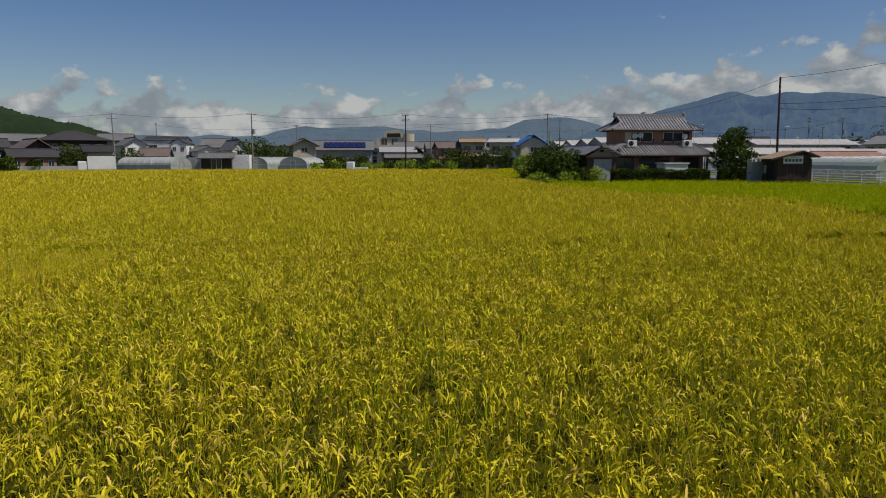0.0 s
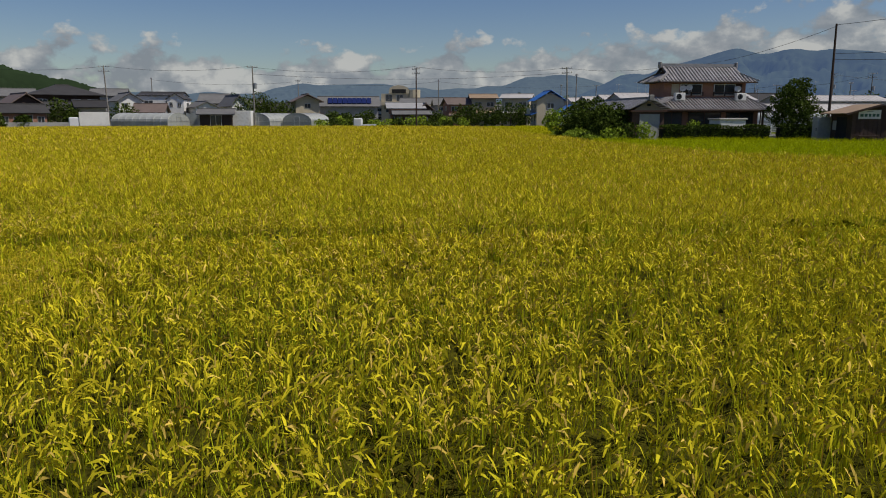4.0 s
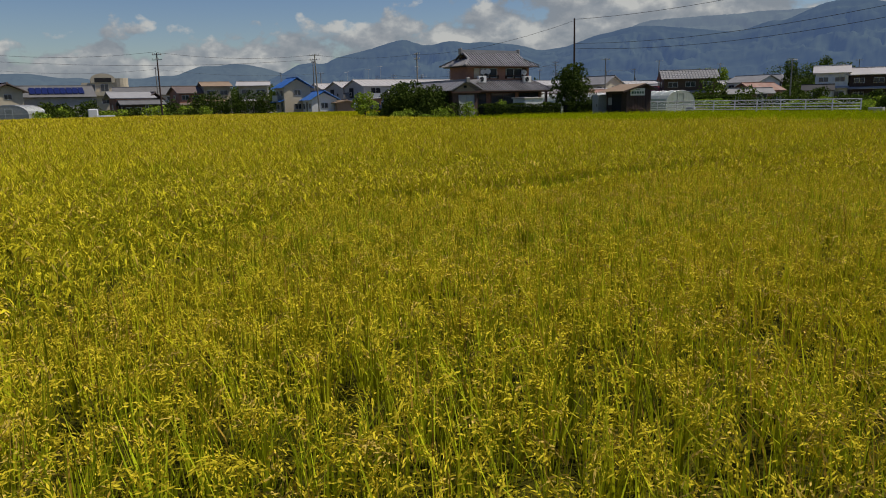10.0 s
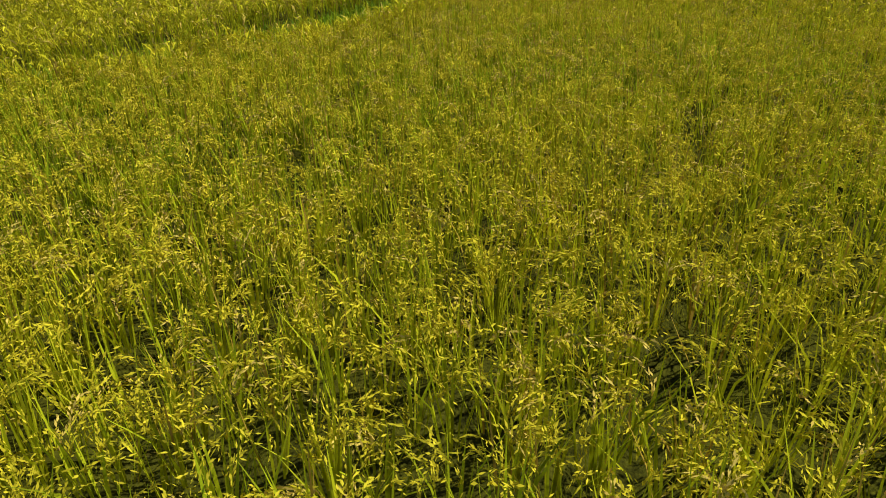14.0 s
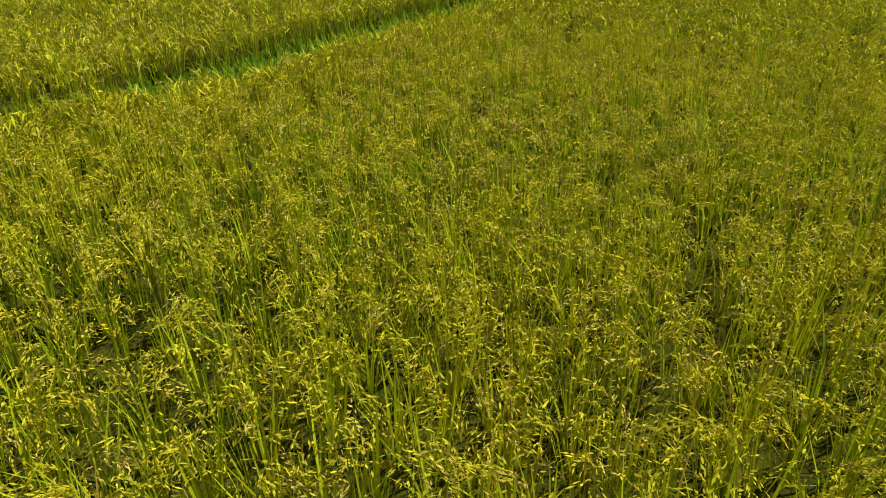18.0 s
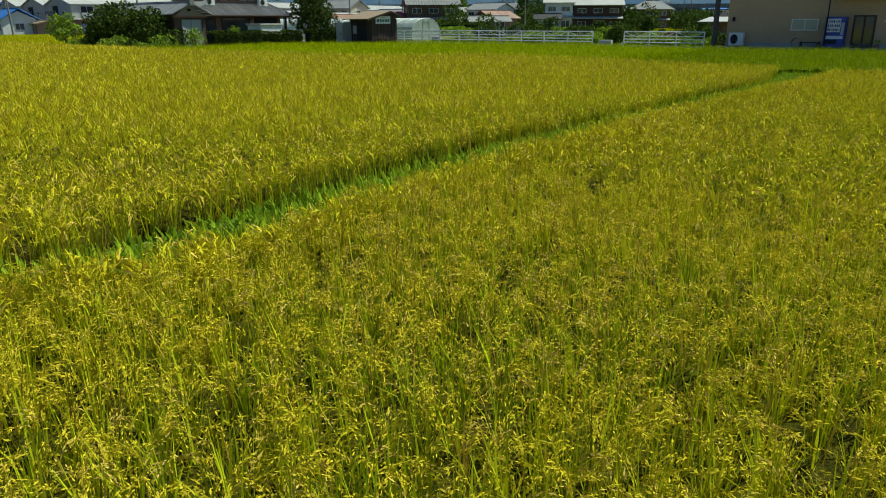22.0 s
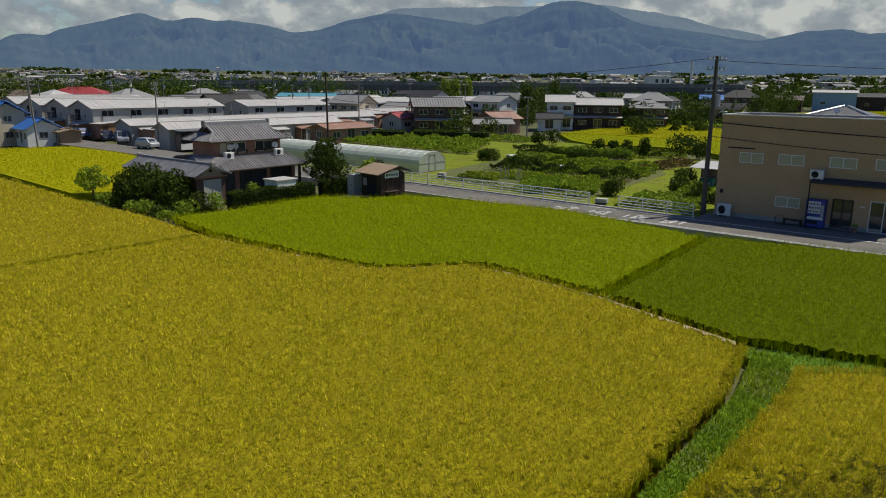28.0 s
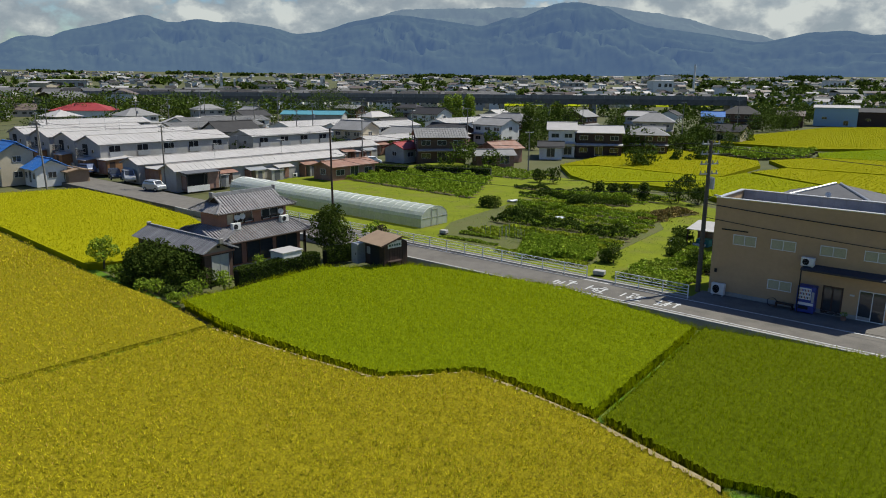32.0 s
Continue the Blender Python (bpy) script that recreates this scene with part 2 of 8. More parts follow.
M_POLED = mat("dark_pole_concrete", (0.13, 0.112, 0.095), 0.9, (0.09, 0.08, 0.07), scale=1.5, stain=0.3, spec=0.1)
M_TIN = mat("pale_sheet_roof", (0.45, 0.43, 0.41), 0.6, (0.37, 0.35, 0.335), scale=0.5, stain=0.45, stain_col=(0.36, 0.33, 0.29), stain_scale=0.35, spec=0.4)
M_RUST = mat("rusty_sheet_roof", (0.20, 0.095, 0.065), 0.7, (0.30, 0.17, 0.12), scale=0.9, stain=0.5, stain_col=(0.35, 0.30, 0.27), stain_scale=0.6)
M_BLUE = mat("blue_roof", (0.025, 0.16, 0.48), 0.55, (0.02, 0.11, 0.36), scale=0.9, stain=0.3, stain_col=(0.15, 0.2, 0.3))
M_RED = mat("red_roof", (0.34, 0.045, 0.045), 0.6, (0.26, 0.035, 0.035), scale=0.6)
M_OCHRE = mat("ochre_felt_roof", (0.30, 0.215, 0.14), 0.9, (0.25, 0.175, 0.115), scale=1.5, stain=0.3, stain_col=(0.17, 0.12, 0.08))
M_FILM = mat("greenhouse_film", (0.58, 0.62, 0.58), 0.35, (0.44, 0.48, 0.44), scale=0.7, alpha=0.62, spec=0.6, stretch=(1, 4, 1))
# near-black: dark parts, and flat panels that imitate shaded openings
M_DARK = mat("dark_interior", (0.02, 0.02, 0.02), 0.9)
M_BARK = mat("bark", (0.09, 0.07, 0.05), 0.9, (0.06, 0.045, 0.035), scale=6, bump=0.5)
M_FOL = mat("foliage_dark", (0.032, 0.054, 0.008), 0.8, (0.075, 0.105, 0.015), scale=0.8, island=0.5, sub=0.15, spec=0.05)
M_FOL2 = mat("foliage_light", (0.18, 0.27, 0.022), 0.75, (0.25, 0.31, 0.03), scale=0.8, island=0.45, sub=0.2, spec=0.1)
M_FOL3 = mat("foliage_mid", (0.095, 0.135, 0.018), 0.8, (0.05, 0.08, 0.013), scale=0.15, island=0.3, sub=0.15, spec=0.05)
M_CROP = mat("garden_crop", (0.28, 0.36, 0.028), 0.7, (0.17, 0.26, 0.02), scale=0.9, island=0.45, sub=0.2, spec=0.05)
M_LIME = mat("yellow_green_leaf", (0.34, 0.38, 0.03), 0.8, (0.25, 0.31, 0.025), scale=0.9, island=0.4, sub=0.2, spec=0.05)
M_BLACK = mat("black_rubber", (0.015, 0.015, 0.015), 0.8)
M_CARW = mat("white_car_paint", (0.72, 0.72, 0.72), 0.25, (0.68, 0.68, 0.68), spec=0.6)
M_CARS = mat("silver_car_paint", (0.45, 0.46, 0.47), 0.3, (0.42, 0.43, 0.44), metal=0.5)
M_CARD = mat("dark_car_paint", (0.03, 0.035, 0.05), 0.25, spec=0.6)
M_VBLUE = mat("blue_vending_panel", (0.03, 0.05, 0.28), 0.4, (0.025, 0.04, 0.22), scale=2)
M_WIRE = mat("black_cable", (0.02, 0.02, 0.022), 0.6)
M_DTILE = mat("dark_roof_tile", (0.055, 0.053, 0.053), 0.7, (0.04, 0.038, 0.038), scale=0.8, spec=0.2, rand=0.2)
M_BTILE = mat("brown_roof_tile", (0.16, 0.12, 0.10), 0.6, (0.12, 0.09, 0.075), scale=0.8)
M_GTILE = mat("grey_roof_tile", (0.16, 0.158, 0.155), 0.7, (0.12, 0.118, 0.115), scale=0.8, spec=0.2, stain=0.4, stain_col=(0.2, 0.19, 0.18))
M_LTILE = mat("light_roof_tile", (0.27, 0.265, 0.26), 0.7, (0.21, 0.205, 0.20), scale=0.8, spec=0.2, stain=0.4, stain_col=(0.2, 0.19, 0.18))
M_SOLAR = mat("solar_panel", (0.015, 0.02, 0.09), 0.15, (0.012, 0.016, 0.07), spec=0.7)

# ---- building blocks ----
U = Vector((0.7490, -0.6626, 0))      # along the street
V = Vector((0.6626, 0.7490, 0))       # across it, away from the fields
STREET = math.degrees(math.atan2(U.y, U.x))


def sn(s, n, z=0.0):
    """A place by its distance along and across the street."""
    p = U * s + V * n
    return Vector((p.x, p.y, z))


def thing(name, place, turn=0.0, label="", category="", group="", kind=""):
    ob = new(name)
    ob.matrix_world = pose(*place, 0, 0, turn)
    ob.empty_display_size = 0.3
    return tagged(ob, label, category, group, kind)


def mesh_of(name, bm, material):
    me = bpy.data.meshes.new(name)
    bm.to_mesh(me)
    bm.free()
    for m in material if isinstance(material, (list, tuple)) else [material]:
        me.materials.append(m)
    return me


def part(name, bm, material, parent, label="", smooth=False):
    me = bm if isinstance(bm, bpy.types.Mesh) else mesh_of(name, bm, material)
    if smooth:
        me.polygons.foreach_set("use_smooth", [True] * len(me.polygons))
    ob = new(name, me)
    ob.parent = parent
    return tagged(ob, label)


def piece(name, me, parent, place=(0, 0, 0), turn=0.0):
    ob = new(name, me)
    ob.parent = parent
    ob.matrix_basis = pose(*place, 0, 0, turn)
    return ob


def B():
    return bmesh.new()


def box(bm, x0, x1, y0, y1, z0, z1, bevel=0.0):
    r = bmesh.ops.create_cube(bm, size=1.0, matrix=Matrix.Translation(((x0 + x1) / 2, (y0 + y1) / 2, (z0 + z1) / 2)) @ Matrix.Diagonal((x1 - x0, y1 - y0, z1 - z0, 1)))
    if bevel:
        es = list({e for v in r["verts"] for e in v.link_edges})
        bmesh.ops.bevel(bm, geom=es, offset=bevel, segments=1, affect="EDGES")
    return bm


def rod(bm, a, b, r0, r1=None, n=8):
    a, b = Vector(a), Vector(b)
    d = b - a
    m = Matrix.Translation((a + b) / 2) @ d.to_track_quat("Z", "Y").to_matrix().to_4x4()
    bmesh.ops.create_cone(bm, cap_ends=True, segments=n, radius1=r0, radius2=r0 if r1 is None else r1, depth=d.length, matrix=m)
    return bm


def poly(bm, pts):
    return bm.faces.new([bm.verts.new(p) for p in pts])


def slab(bm, pts, z0, z1):
    """A flat prism over a ring of (x, y)."""
    lo = [bm.verts.new((x, y, z0)) for x, y in pts]
    hi = [bm.verts.new((x, y, z1)) for x, y in pts]
    n = len(pts)
    bm.faces.new(hi)
    bm.faces.new(lo[::-1])
    for i in range(n):
        bm.faces.new((lo[i], lo[(i + 1) % n], hi[(i + 1) % n], hi[i]))
    bmesh.ops.recalc_face_normals(bm, faces=bm.faces)
    return bm


def plate(bm, quad, t):
    """A sloping board: four corners, thickened downwards by t."""
    q = [Vector(p) for p in quad]
    nrm = (q[1] - q[0]).cross(q[3] - q[0]).normalized()
    if nrm.z < 0:
        nrm = -nrm
    hi = [bm.verts.new(p) for p in q]
    lo = [bm.verts.new(p - nrm * t) for p in q]
    n = len(q)
    bm.faces.new(hi)
    bm.faces.new(lo[::-1])
    for i in range(n):
        bm.faces.new((lo[i], lo[(i + 1) % n], hi[(i + 1) % n], hi[i]))
    bmesh.ops.recalc_face_normals(bm, faces=bm.faces)
    return bm


def arrays_mesh(name, verts, faces, materials, mat_index=None):
    """A mesh from numpy arrays; all faces have the same number of corners."""
    me = bpy.data.meshes.new(name)
    nf, k = faces.shape
    me.vertices.add(len(verts))
    me.vertices.foreach_set("co", verts.astype(np.float32).ravel())
    me.loops.add(nf * k)
    me.loops.foreach_set("vertex_index", faces.astype(np.int32).ravel())
    me.polygons.add(nf)
    me.polygons.foreach_set("loop_start", np.arange(0, nf * k, k, dtype=np.int32))
    for m in materials:
        me.materials.append(m)
    if mat_index is not None:
        me.polygons.foreach_set("material_index", mat_index.astype(np.int32))
    me.update(calc_edges=True)
    return me

# ---- ground, fields, road ----
def ground():
    """One sheet to the foot of the mountains, where it rises gently."""
    xs = [-4200, -2400, -1200, -600, -300, -150, 0, 150, 300, 600, 1200, 2400, 4200]
    ys = [-900, -200, 0, 200, 400, 700, 1000, 1400, 1800, 2300, 2800, 3300, 3900]
    vs = [(x, y, -0.42 + max(0.0, (math.hypot(x, y) - 650) / 2400) ** 1.15 * 52) for y in ys for x in xs]
    n = len(xs)
    fs = [(j * n + i, j * n + i + 1, (j + 1) * n + i + 1, (j + 1) * n + i) for j in range(len(ys) - 1) for i in range(n - 1)]
    me = bpy.data.meshes.new("ground")
    me.from_pydata(vs, [], fs)
    me.materials.append(M_LAND)
    tagged(new("ground", me), "flat valley floor of farmland and grass", "ground", kind="structure")


ground()
PADDY, TOP = -0.35, 0.45
EDGE = [(-3.9, 23.9), (2.9, 18.8), (6.4, 16.4), (8.6, 16.6), (11.3, 17.1), (13.1, 15.5), (16.4, 11.6), (19.9, 6.1)]   # ripe field against the green one
BUND_L = [(-9.0, -30.0), (4.0, -14.4), (5.1, -13.15), (5.9, -12.15), (6.6, -11.3), (7.4, -10.25), (8.5, -8.85), (10.2, -6.75), (11.3, -5.5), (14.6, -1.7), (17.9, 2.2), (19.9, 5.4)]
BUND_R = [(-8.95, -30.04), (4.05, -14.44), (5.3, -13.85), (6.3, -13.25), (7.1, -12.6), (7.7, -11.95), (8.4, -11.05), (9.2, -9.9), (10.5, -8.35), (12.0, -6.5), (14.0, -4.1), (15.8, -2.2), (17.8, 0.0), (19.8, 2.2), (20.5, 3.4)]
FIELDS = {
    "ripe": BUND_L + [(19.7, 6.0)] + EDGE[::-1][1:] + [(-11.8, 15.6), (-30, -3.5), (-48, -22), (-56, -30)],
    "right": BUND_R + [(23.7, 3.2), (44, -9), (70, -30)],
    "middle": [(-4.3, 24.35), (-12.15, 16.05), (-30, -2.75), (-56, -28.9), (-92, 24), (-60, 62), (-47, 66), (-33.4, 53.0), (-18.2, 37.8), (-8.8, 29.4)],
    "upper": [(-16.9, 61.0), (-8.0, 47.5), (-16.2, 40.2), (-18.2, 39.2), (-33.4, 54.3), (-48, 68), (-46.5, 77), (-38.2, 81.4), (-30, 74.6)],
}
GREEN = {
    "green": [(-3.2, 24.6), (3.3, 19.3), (6.6, 17.0), (8.6, 17.2), (11.5, 17.7), (13.5, 16.0), (16.7, 12.4), (25.8, 24.0), (19.2, 33.0), (11.0, 38.3), (7.8, 39.6), (4.5, 38.6), (0.8, 38.9), (-4.0, 33.2), (-7.6, 29.8)],
    "green_right": [(17.0, 11.95), (20.2, 6.6), (24.0, 4.6), (44.5, -7.5), (60, 0.0), (35.0, 18.6), (26.2, 23.9)],
}
for key in ("middle", "upper"):
    bm = slab(B(), FIELDS[key], PADDY - 0.1, TOP - 0.16)
    tagged(new("rice_bed", mesh_of("rice_bed", bm, M_CANOPY if key == "middle" else M_UPPER)), "dense ripe golden rice seen as one mass", "rice field", kind="stuff")

def road():
    bm = B()
    slab(bm, [tuple(sn(s, n).xy) for s, n in ((-160, 37.0), (80, 37.0), (80, 41.0), (-160, 43.0))], -0.5, 0.14)
    tagged(new("road", mesh_of("road", bm, M_ASPH)), "narrow grey asphalt lane with faded white edge lines", "road", kind="structure")


road()

# ---- mountains ----
def ridge(name, dist, table, colour, haze, label, step=0.10, spur=0.22, base=0.0, crown=0.004):
    """A range at a distance. table: bearing (degrees from +y, to the right) and crest height in thousandths of the distance."""
    xs, hs = [p[0] for p in table], [p[1] for p in table]
    vs, fs, n, K = [], [], int((xs[-1] - xs[0]) / step), 26
    for i in range(n + 1):
        a = xs[0] + (xs[-1] - xs[0]) * i / n
        h = sum(float(np.interp(a + d, xs, hs)) for d in (-0.3, 0, 0.3)) / 3 * dist * 1.12 / 1000
        jag = 0.008 * noise.fractal(Vector((a * 2.6, dist * 0.01, 0)), 1.0, 2.0, 4) + crown * noise.fractal(Vector((a * 14, dist * 0.02, 3.0)), 1.0, 2.0, 3)
        for k in range(K):
            f = k / (K - 1)
            sway = noise.fractal(Vector((a * 0.12 + f * 0.9, f * 2.5, dist * 0.01)), 1.0, 2.0, 4)
            w = (0.32 - abs(noise.fractal(Vector((a * 0.22 + sway * 1.3 + f * 0.8, f * 3.0, dist * 0.013)), 0.9, 2.1, 6))) * spur * 1.5 * math.sin(f * math.pi) ** 0.7 + jag * f ** 8
            d = dist * (1 + 0.12 * f)
            vs.append((d * math.sin(radians(a)), d * math.cos(radians(a)), base + (h - base) * min(1.0 + jag, f ** 0.85 + w) - 1))
    for i in range(n):
        for k in range(K - 1):
            j = i * K + k
            fs.append((j, j + K, j + K + 1, j + 1))
    me = bpy.data.meshes.new(name)
    me.from_pydata(vs, [], fs)
    me.polygons.foreach_set("use_smooth", [True] * len(me.polygons))
    # aerial haze is put into the slopes as a faint coloured emission
    me.materials.append(mat(name + "_forest_haze_glow", colour, 0.95, tuple(c * 0.55 for c in colour), scale=0.006, emit=haze, spec=0.0))
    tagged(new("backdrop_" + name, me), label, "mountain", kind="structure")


RANGE_W = [(-36, 10), (-32, 24), (-29.2, 46), (-28.3, 55), (-27.0, 57), (-26.4, 54), (-25.4, 63), (-24.2, 68), (-22.7, 74), (-21.2, 82), (-20.2, 86), (-19.5, 83), (-18.8, 78), (-17.7, 78), (-17.3, 81), (-16.3, 83),
           (-15.1, 79), (-14.1, 81), (-13.1, 79), (-11.9, 77), (-10.9, 74), (-10.3, 71), (-9.5, 67), (-7.5, 71), (-6.0, 80), (-5.2, 85), (-4.3, 87), (-3.2, 92), (-2.2, 94), (-0.9, 93), (1.9, 87), (4.8, 80)]
RANGE_E = [(6.1, 88), (7.1, 93), (7.6, 90), (8.6, 97), (9.5, 104), (10.5, 110), (12.0, 111), (12.8, 109), (14.3, 103), (15.3, 93), (16.6, 83), (17.8, 78), (19.4, 74), (21.8, 68), (23.7, 61), (25.2, 58),
           (26.1, 61), (27.7, 67), (28.4, 70), (28.9, 68), (29.6, 70), (30.7, 70), (31.8, 64), (34, 66), (45, 80), (62, 60)]
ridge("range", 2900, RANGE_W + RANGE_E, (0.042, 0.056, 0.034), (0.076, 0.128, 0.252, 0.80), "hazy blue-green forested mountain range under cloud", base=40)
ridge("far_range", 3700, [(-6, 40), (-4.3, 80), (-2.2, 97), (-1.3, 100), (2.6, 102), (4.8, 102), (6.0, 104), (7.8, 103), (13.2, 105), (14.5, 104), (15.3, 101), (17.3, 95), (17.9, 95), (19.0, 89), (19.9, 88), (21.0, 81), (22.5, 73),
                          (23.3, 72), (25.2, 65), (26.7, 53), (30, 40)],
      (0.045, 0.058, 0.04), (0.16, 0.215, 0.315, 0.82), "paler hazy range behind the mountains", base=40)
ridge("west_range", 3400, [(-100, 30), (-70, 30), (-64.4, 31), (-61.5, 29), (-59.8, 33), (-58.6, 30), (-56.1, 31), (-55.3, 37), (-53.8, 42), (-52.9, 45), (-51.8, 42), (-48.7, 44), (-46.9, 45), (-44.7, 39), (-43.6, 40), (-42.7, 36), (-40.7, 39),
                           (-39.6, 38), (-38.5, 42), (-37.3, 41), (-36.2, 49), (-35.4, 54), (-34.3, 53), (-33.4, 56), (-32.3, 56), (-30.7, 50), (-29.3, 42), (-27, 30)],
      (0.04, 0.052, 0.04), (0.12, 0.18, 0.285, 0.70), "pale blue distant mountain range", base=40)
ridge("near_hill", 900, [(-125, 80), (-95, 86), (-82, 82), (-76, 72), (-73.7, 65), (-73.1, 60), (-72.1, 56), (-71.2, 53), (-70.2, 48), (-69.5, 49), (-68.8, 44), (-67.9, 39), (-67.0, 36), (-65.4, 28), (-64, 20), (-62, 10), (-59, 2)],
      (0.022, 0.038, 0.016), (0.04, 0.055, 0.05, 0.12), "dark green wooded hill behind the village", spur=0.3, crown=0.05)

# ---- rice ----
def inside(px, py, ring):
    r = np.zeros(len(px), bool)
    n = len(ring)
    for i in range(n):
        (x0, y0), (x1, y1) = ring[i], ring[(i + 1) % n]
        if y0 != y1:
            r ^= ((y0 > py) != (y1 > py)) & (px < (x1 - x0) * (py - y0) / (y1 - y0) + x0)
    return r


NEAR_LINE = [(23, -15), (19.2, -11.8), (15, -12.8), (9.3, -19.8), (8.9, -16)]    # the strip of field where single plants are told apart


FINE_LINE = [(9.2, -18.6), (8.9, -13.6)]     # where the camera hangs lowest over the plants


def near_distance(px, py, line=NEAR_LINE):
    d = np.full(len(px), 1e9)
    for (x0, y0), (x1, y1) in zip(line, line[1:]):
        vx, vy = x1 - x0, y1 - y0
        t = np.clip(((px - x0) * vx + (py - y0) * vy) / (vx * vx + vy * vy), 0, 1)
        d = np.minimum(d, np.hypot(px - x0 - t * vx, py - y0 - t * vy))
    return d


def hills(ring, step, turn, rng, jitter=0.35, aspect=1.25):
    """A jittered planting grid inside a ring."""
    xs, ys = [p[0] for p in ring], [p[1] for p in ring]
    c, s = math.cos(radians(turn)), math.sin(radians(turn))
    R = max(max(xs) - min(xs), max(ys) - min(ys)) * 0.75
    cx, cy = (max(xs) + min(xs)) / 2, (max(ys) + min(ys)) / 2
    a, b = np.meshgrid(np.arange(-R, R, step), np.arange(-R, R, step * aspect))
    a = a.ravel() + rng.uniform(-jitter, jitter, a.size) * step
    b = b.ravel() + rng.uniform(-jitter, jitter, b.size) * step
    px, py = cx + a * c - b * s, cy + a * s + b * c
    k = inside(px, py, ring)
    return px[k], py[k]


def patch(px, py, f, seed):
    """Cheap smooth variation over the field, about -1 to 1."""
    return (np.sin(px * f + seed) * np.cos(py * f * 1.3 + seed * 2.1) + np.sin((px + py) * f * 0.6 + seed * 0.7)
            + 0.6 * np.sin(px * f * 2.7 - py * f * 1.9 + seed)) / 2.2


def strips(rng, bx, by, bz, length, width, th0, th1, seg, taper, twist=0.6, az=None):
    """Bent strips from base points: verts and quads. th0, th1: lean from upright at the foot and at the tip (radians)."""
    n = len(bx)
    az = rng.uniform(0, 2 * np.pi, n) if az is None else az
    dx, dy = np.cos(az), np.sin(az)
    wa = az + np.pi / 2 + rng.uniform(-twist, twist, n)
    wx, wy = np.cos(wa), np.sin(wa)
    V_ = np.zeros((n, seg + 1, 2, 3))
    x, y, z = bx.copy(), by.copy(), bz.copy()
    for k in range(seg + 1):
        f = k / seg
        w = width * np.interp(f, *taper) / 2
        V_[:, k, 0] = np.stack([x - wx * w, y - wy * w, z], 1)
        V_[:, k, 1] = np.stack([x + wx * w, y + wy * w, z], 1)
        th = th0 + (th1 - th0) * (f + 0.5 / seg)
        x, y, z = x + dx * np.sin(th) * length / seg, y + dy * np.sin(th) * length / seg, z + np.cos(th) * length / seg
    base = (np.arange(n) * (seg + 1) * 2)[:, None]
    q = np.concatenate([base + np.array([2 * k, 2 * k + 1, 2 * k + 3, 2 * k + 2]) for k in range(seg)], 1).reshape(-1, 4)
    return V_.reshape(-1, 3), q


def lodged(px, py):
    """Small patches where the rice has been flattened."""
    return np.any([((px - x) / a) ** 2 + ((py - y) / b) ** 2 < 1 for x, y, a, b in ((3.3, -7.5, 0.55, 0.22), (4.5, -6.85, 0.6, 0.2), (3.9, -6.6, 0.3, 0.15), (14.5, -7.0, 0.3, 0.16), (4.9, -5.4, 0.3, 0.12))], axis=0)


def canopy(name, ring, x0, x1, y0, y1, step, rng, mats=None, sink=0.15, flat=False):
    """The uneven mass of stems under the ears: a sheet of small humps with upright sides; where single plants are told
    apart it lies deep, in a dark colour that stands in for the shade between them.
    """
    nx, ny = int((x1 - x0) / step), int((y1 - y0) / step)
    gx, gy = np.meshgrid(x0 + np.arange(nx + 1) * step, y0 + np.arange(ny + 1) * step, indexing="ij")
    px = gx.ravel() + rng.uniform(-0.3, 0.3, gx.size) * step
    py = gy.ravel() + rng.uniform(-0.3, 0.3, gy.size) * step
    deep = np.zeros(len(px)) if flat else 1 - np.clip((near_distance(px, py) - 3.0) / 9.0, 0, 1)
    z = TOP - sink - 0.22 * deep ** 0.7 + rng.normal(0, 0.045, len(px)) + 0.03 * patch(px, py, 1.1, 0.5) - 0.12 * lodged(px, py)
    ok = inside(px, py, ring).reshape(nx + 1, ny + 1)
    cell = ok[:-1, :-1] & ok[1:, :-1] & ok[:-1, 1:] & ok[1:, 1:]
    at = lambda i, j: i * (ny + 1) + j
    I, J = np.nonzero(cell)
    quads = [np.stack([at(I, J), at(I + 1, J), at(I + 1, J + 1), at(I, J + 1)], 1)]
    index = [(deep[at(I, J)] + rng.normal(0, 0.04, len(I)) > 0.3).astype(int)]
    n = len(px)
    wide = np.pad(cell, 1)
    for di, dj, a, b in ((-1, 0, (0, 1), (0, 0)), (1, 0, (1, 0), (1, 1)), (0, -1, (0, 0), (1, 0)), (0, 1, (1, 1), (0, 1))):
        k = ~wide[I + 1 + di, J + 1 + dj]
        p, q = at(I[k] + a[0], J[k] + a[1]), at(I[k] + b[0], J[k] + b[1])
        quads.append(np.stack([p, q, q + n, p + n], 1))
        index.append(np.zeros(len(p), int))
    v = np.concatenate([np.stack([px, py, z], 1), np.stack([px, py, np.full(n, PADDY - 0.1)], 1)])
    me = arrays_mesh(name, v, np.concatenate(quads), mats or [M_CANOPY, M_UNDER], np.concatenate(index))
    return tagged(new(name, me), "dense mass of rice stems, coloured dark for shade between plants", "rice field", kind="stuff")


def along(line, step, spread, rng):
    """Places along a line, scattered to both sides."""
    out = []
    for (x0, y0), (x1, y1) in zip(line, line[1:]):
        n = int(math.hypot(x1 - x0, y1 - y0) / step) + 1
        f = rng.random(n)
        out.append(np.stack([x0 + (x1 - x0) * f + rng.normal(0, spread, n), y0 + (y1 - y0) * f + rng.normal(0, spread, n)], 1))
    return np.concatenate(out)


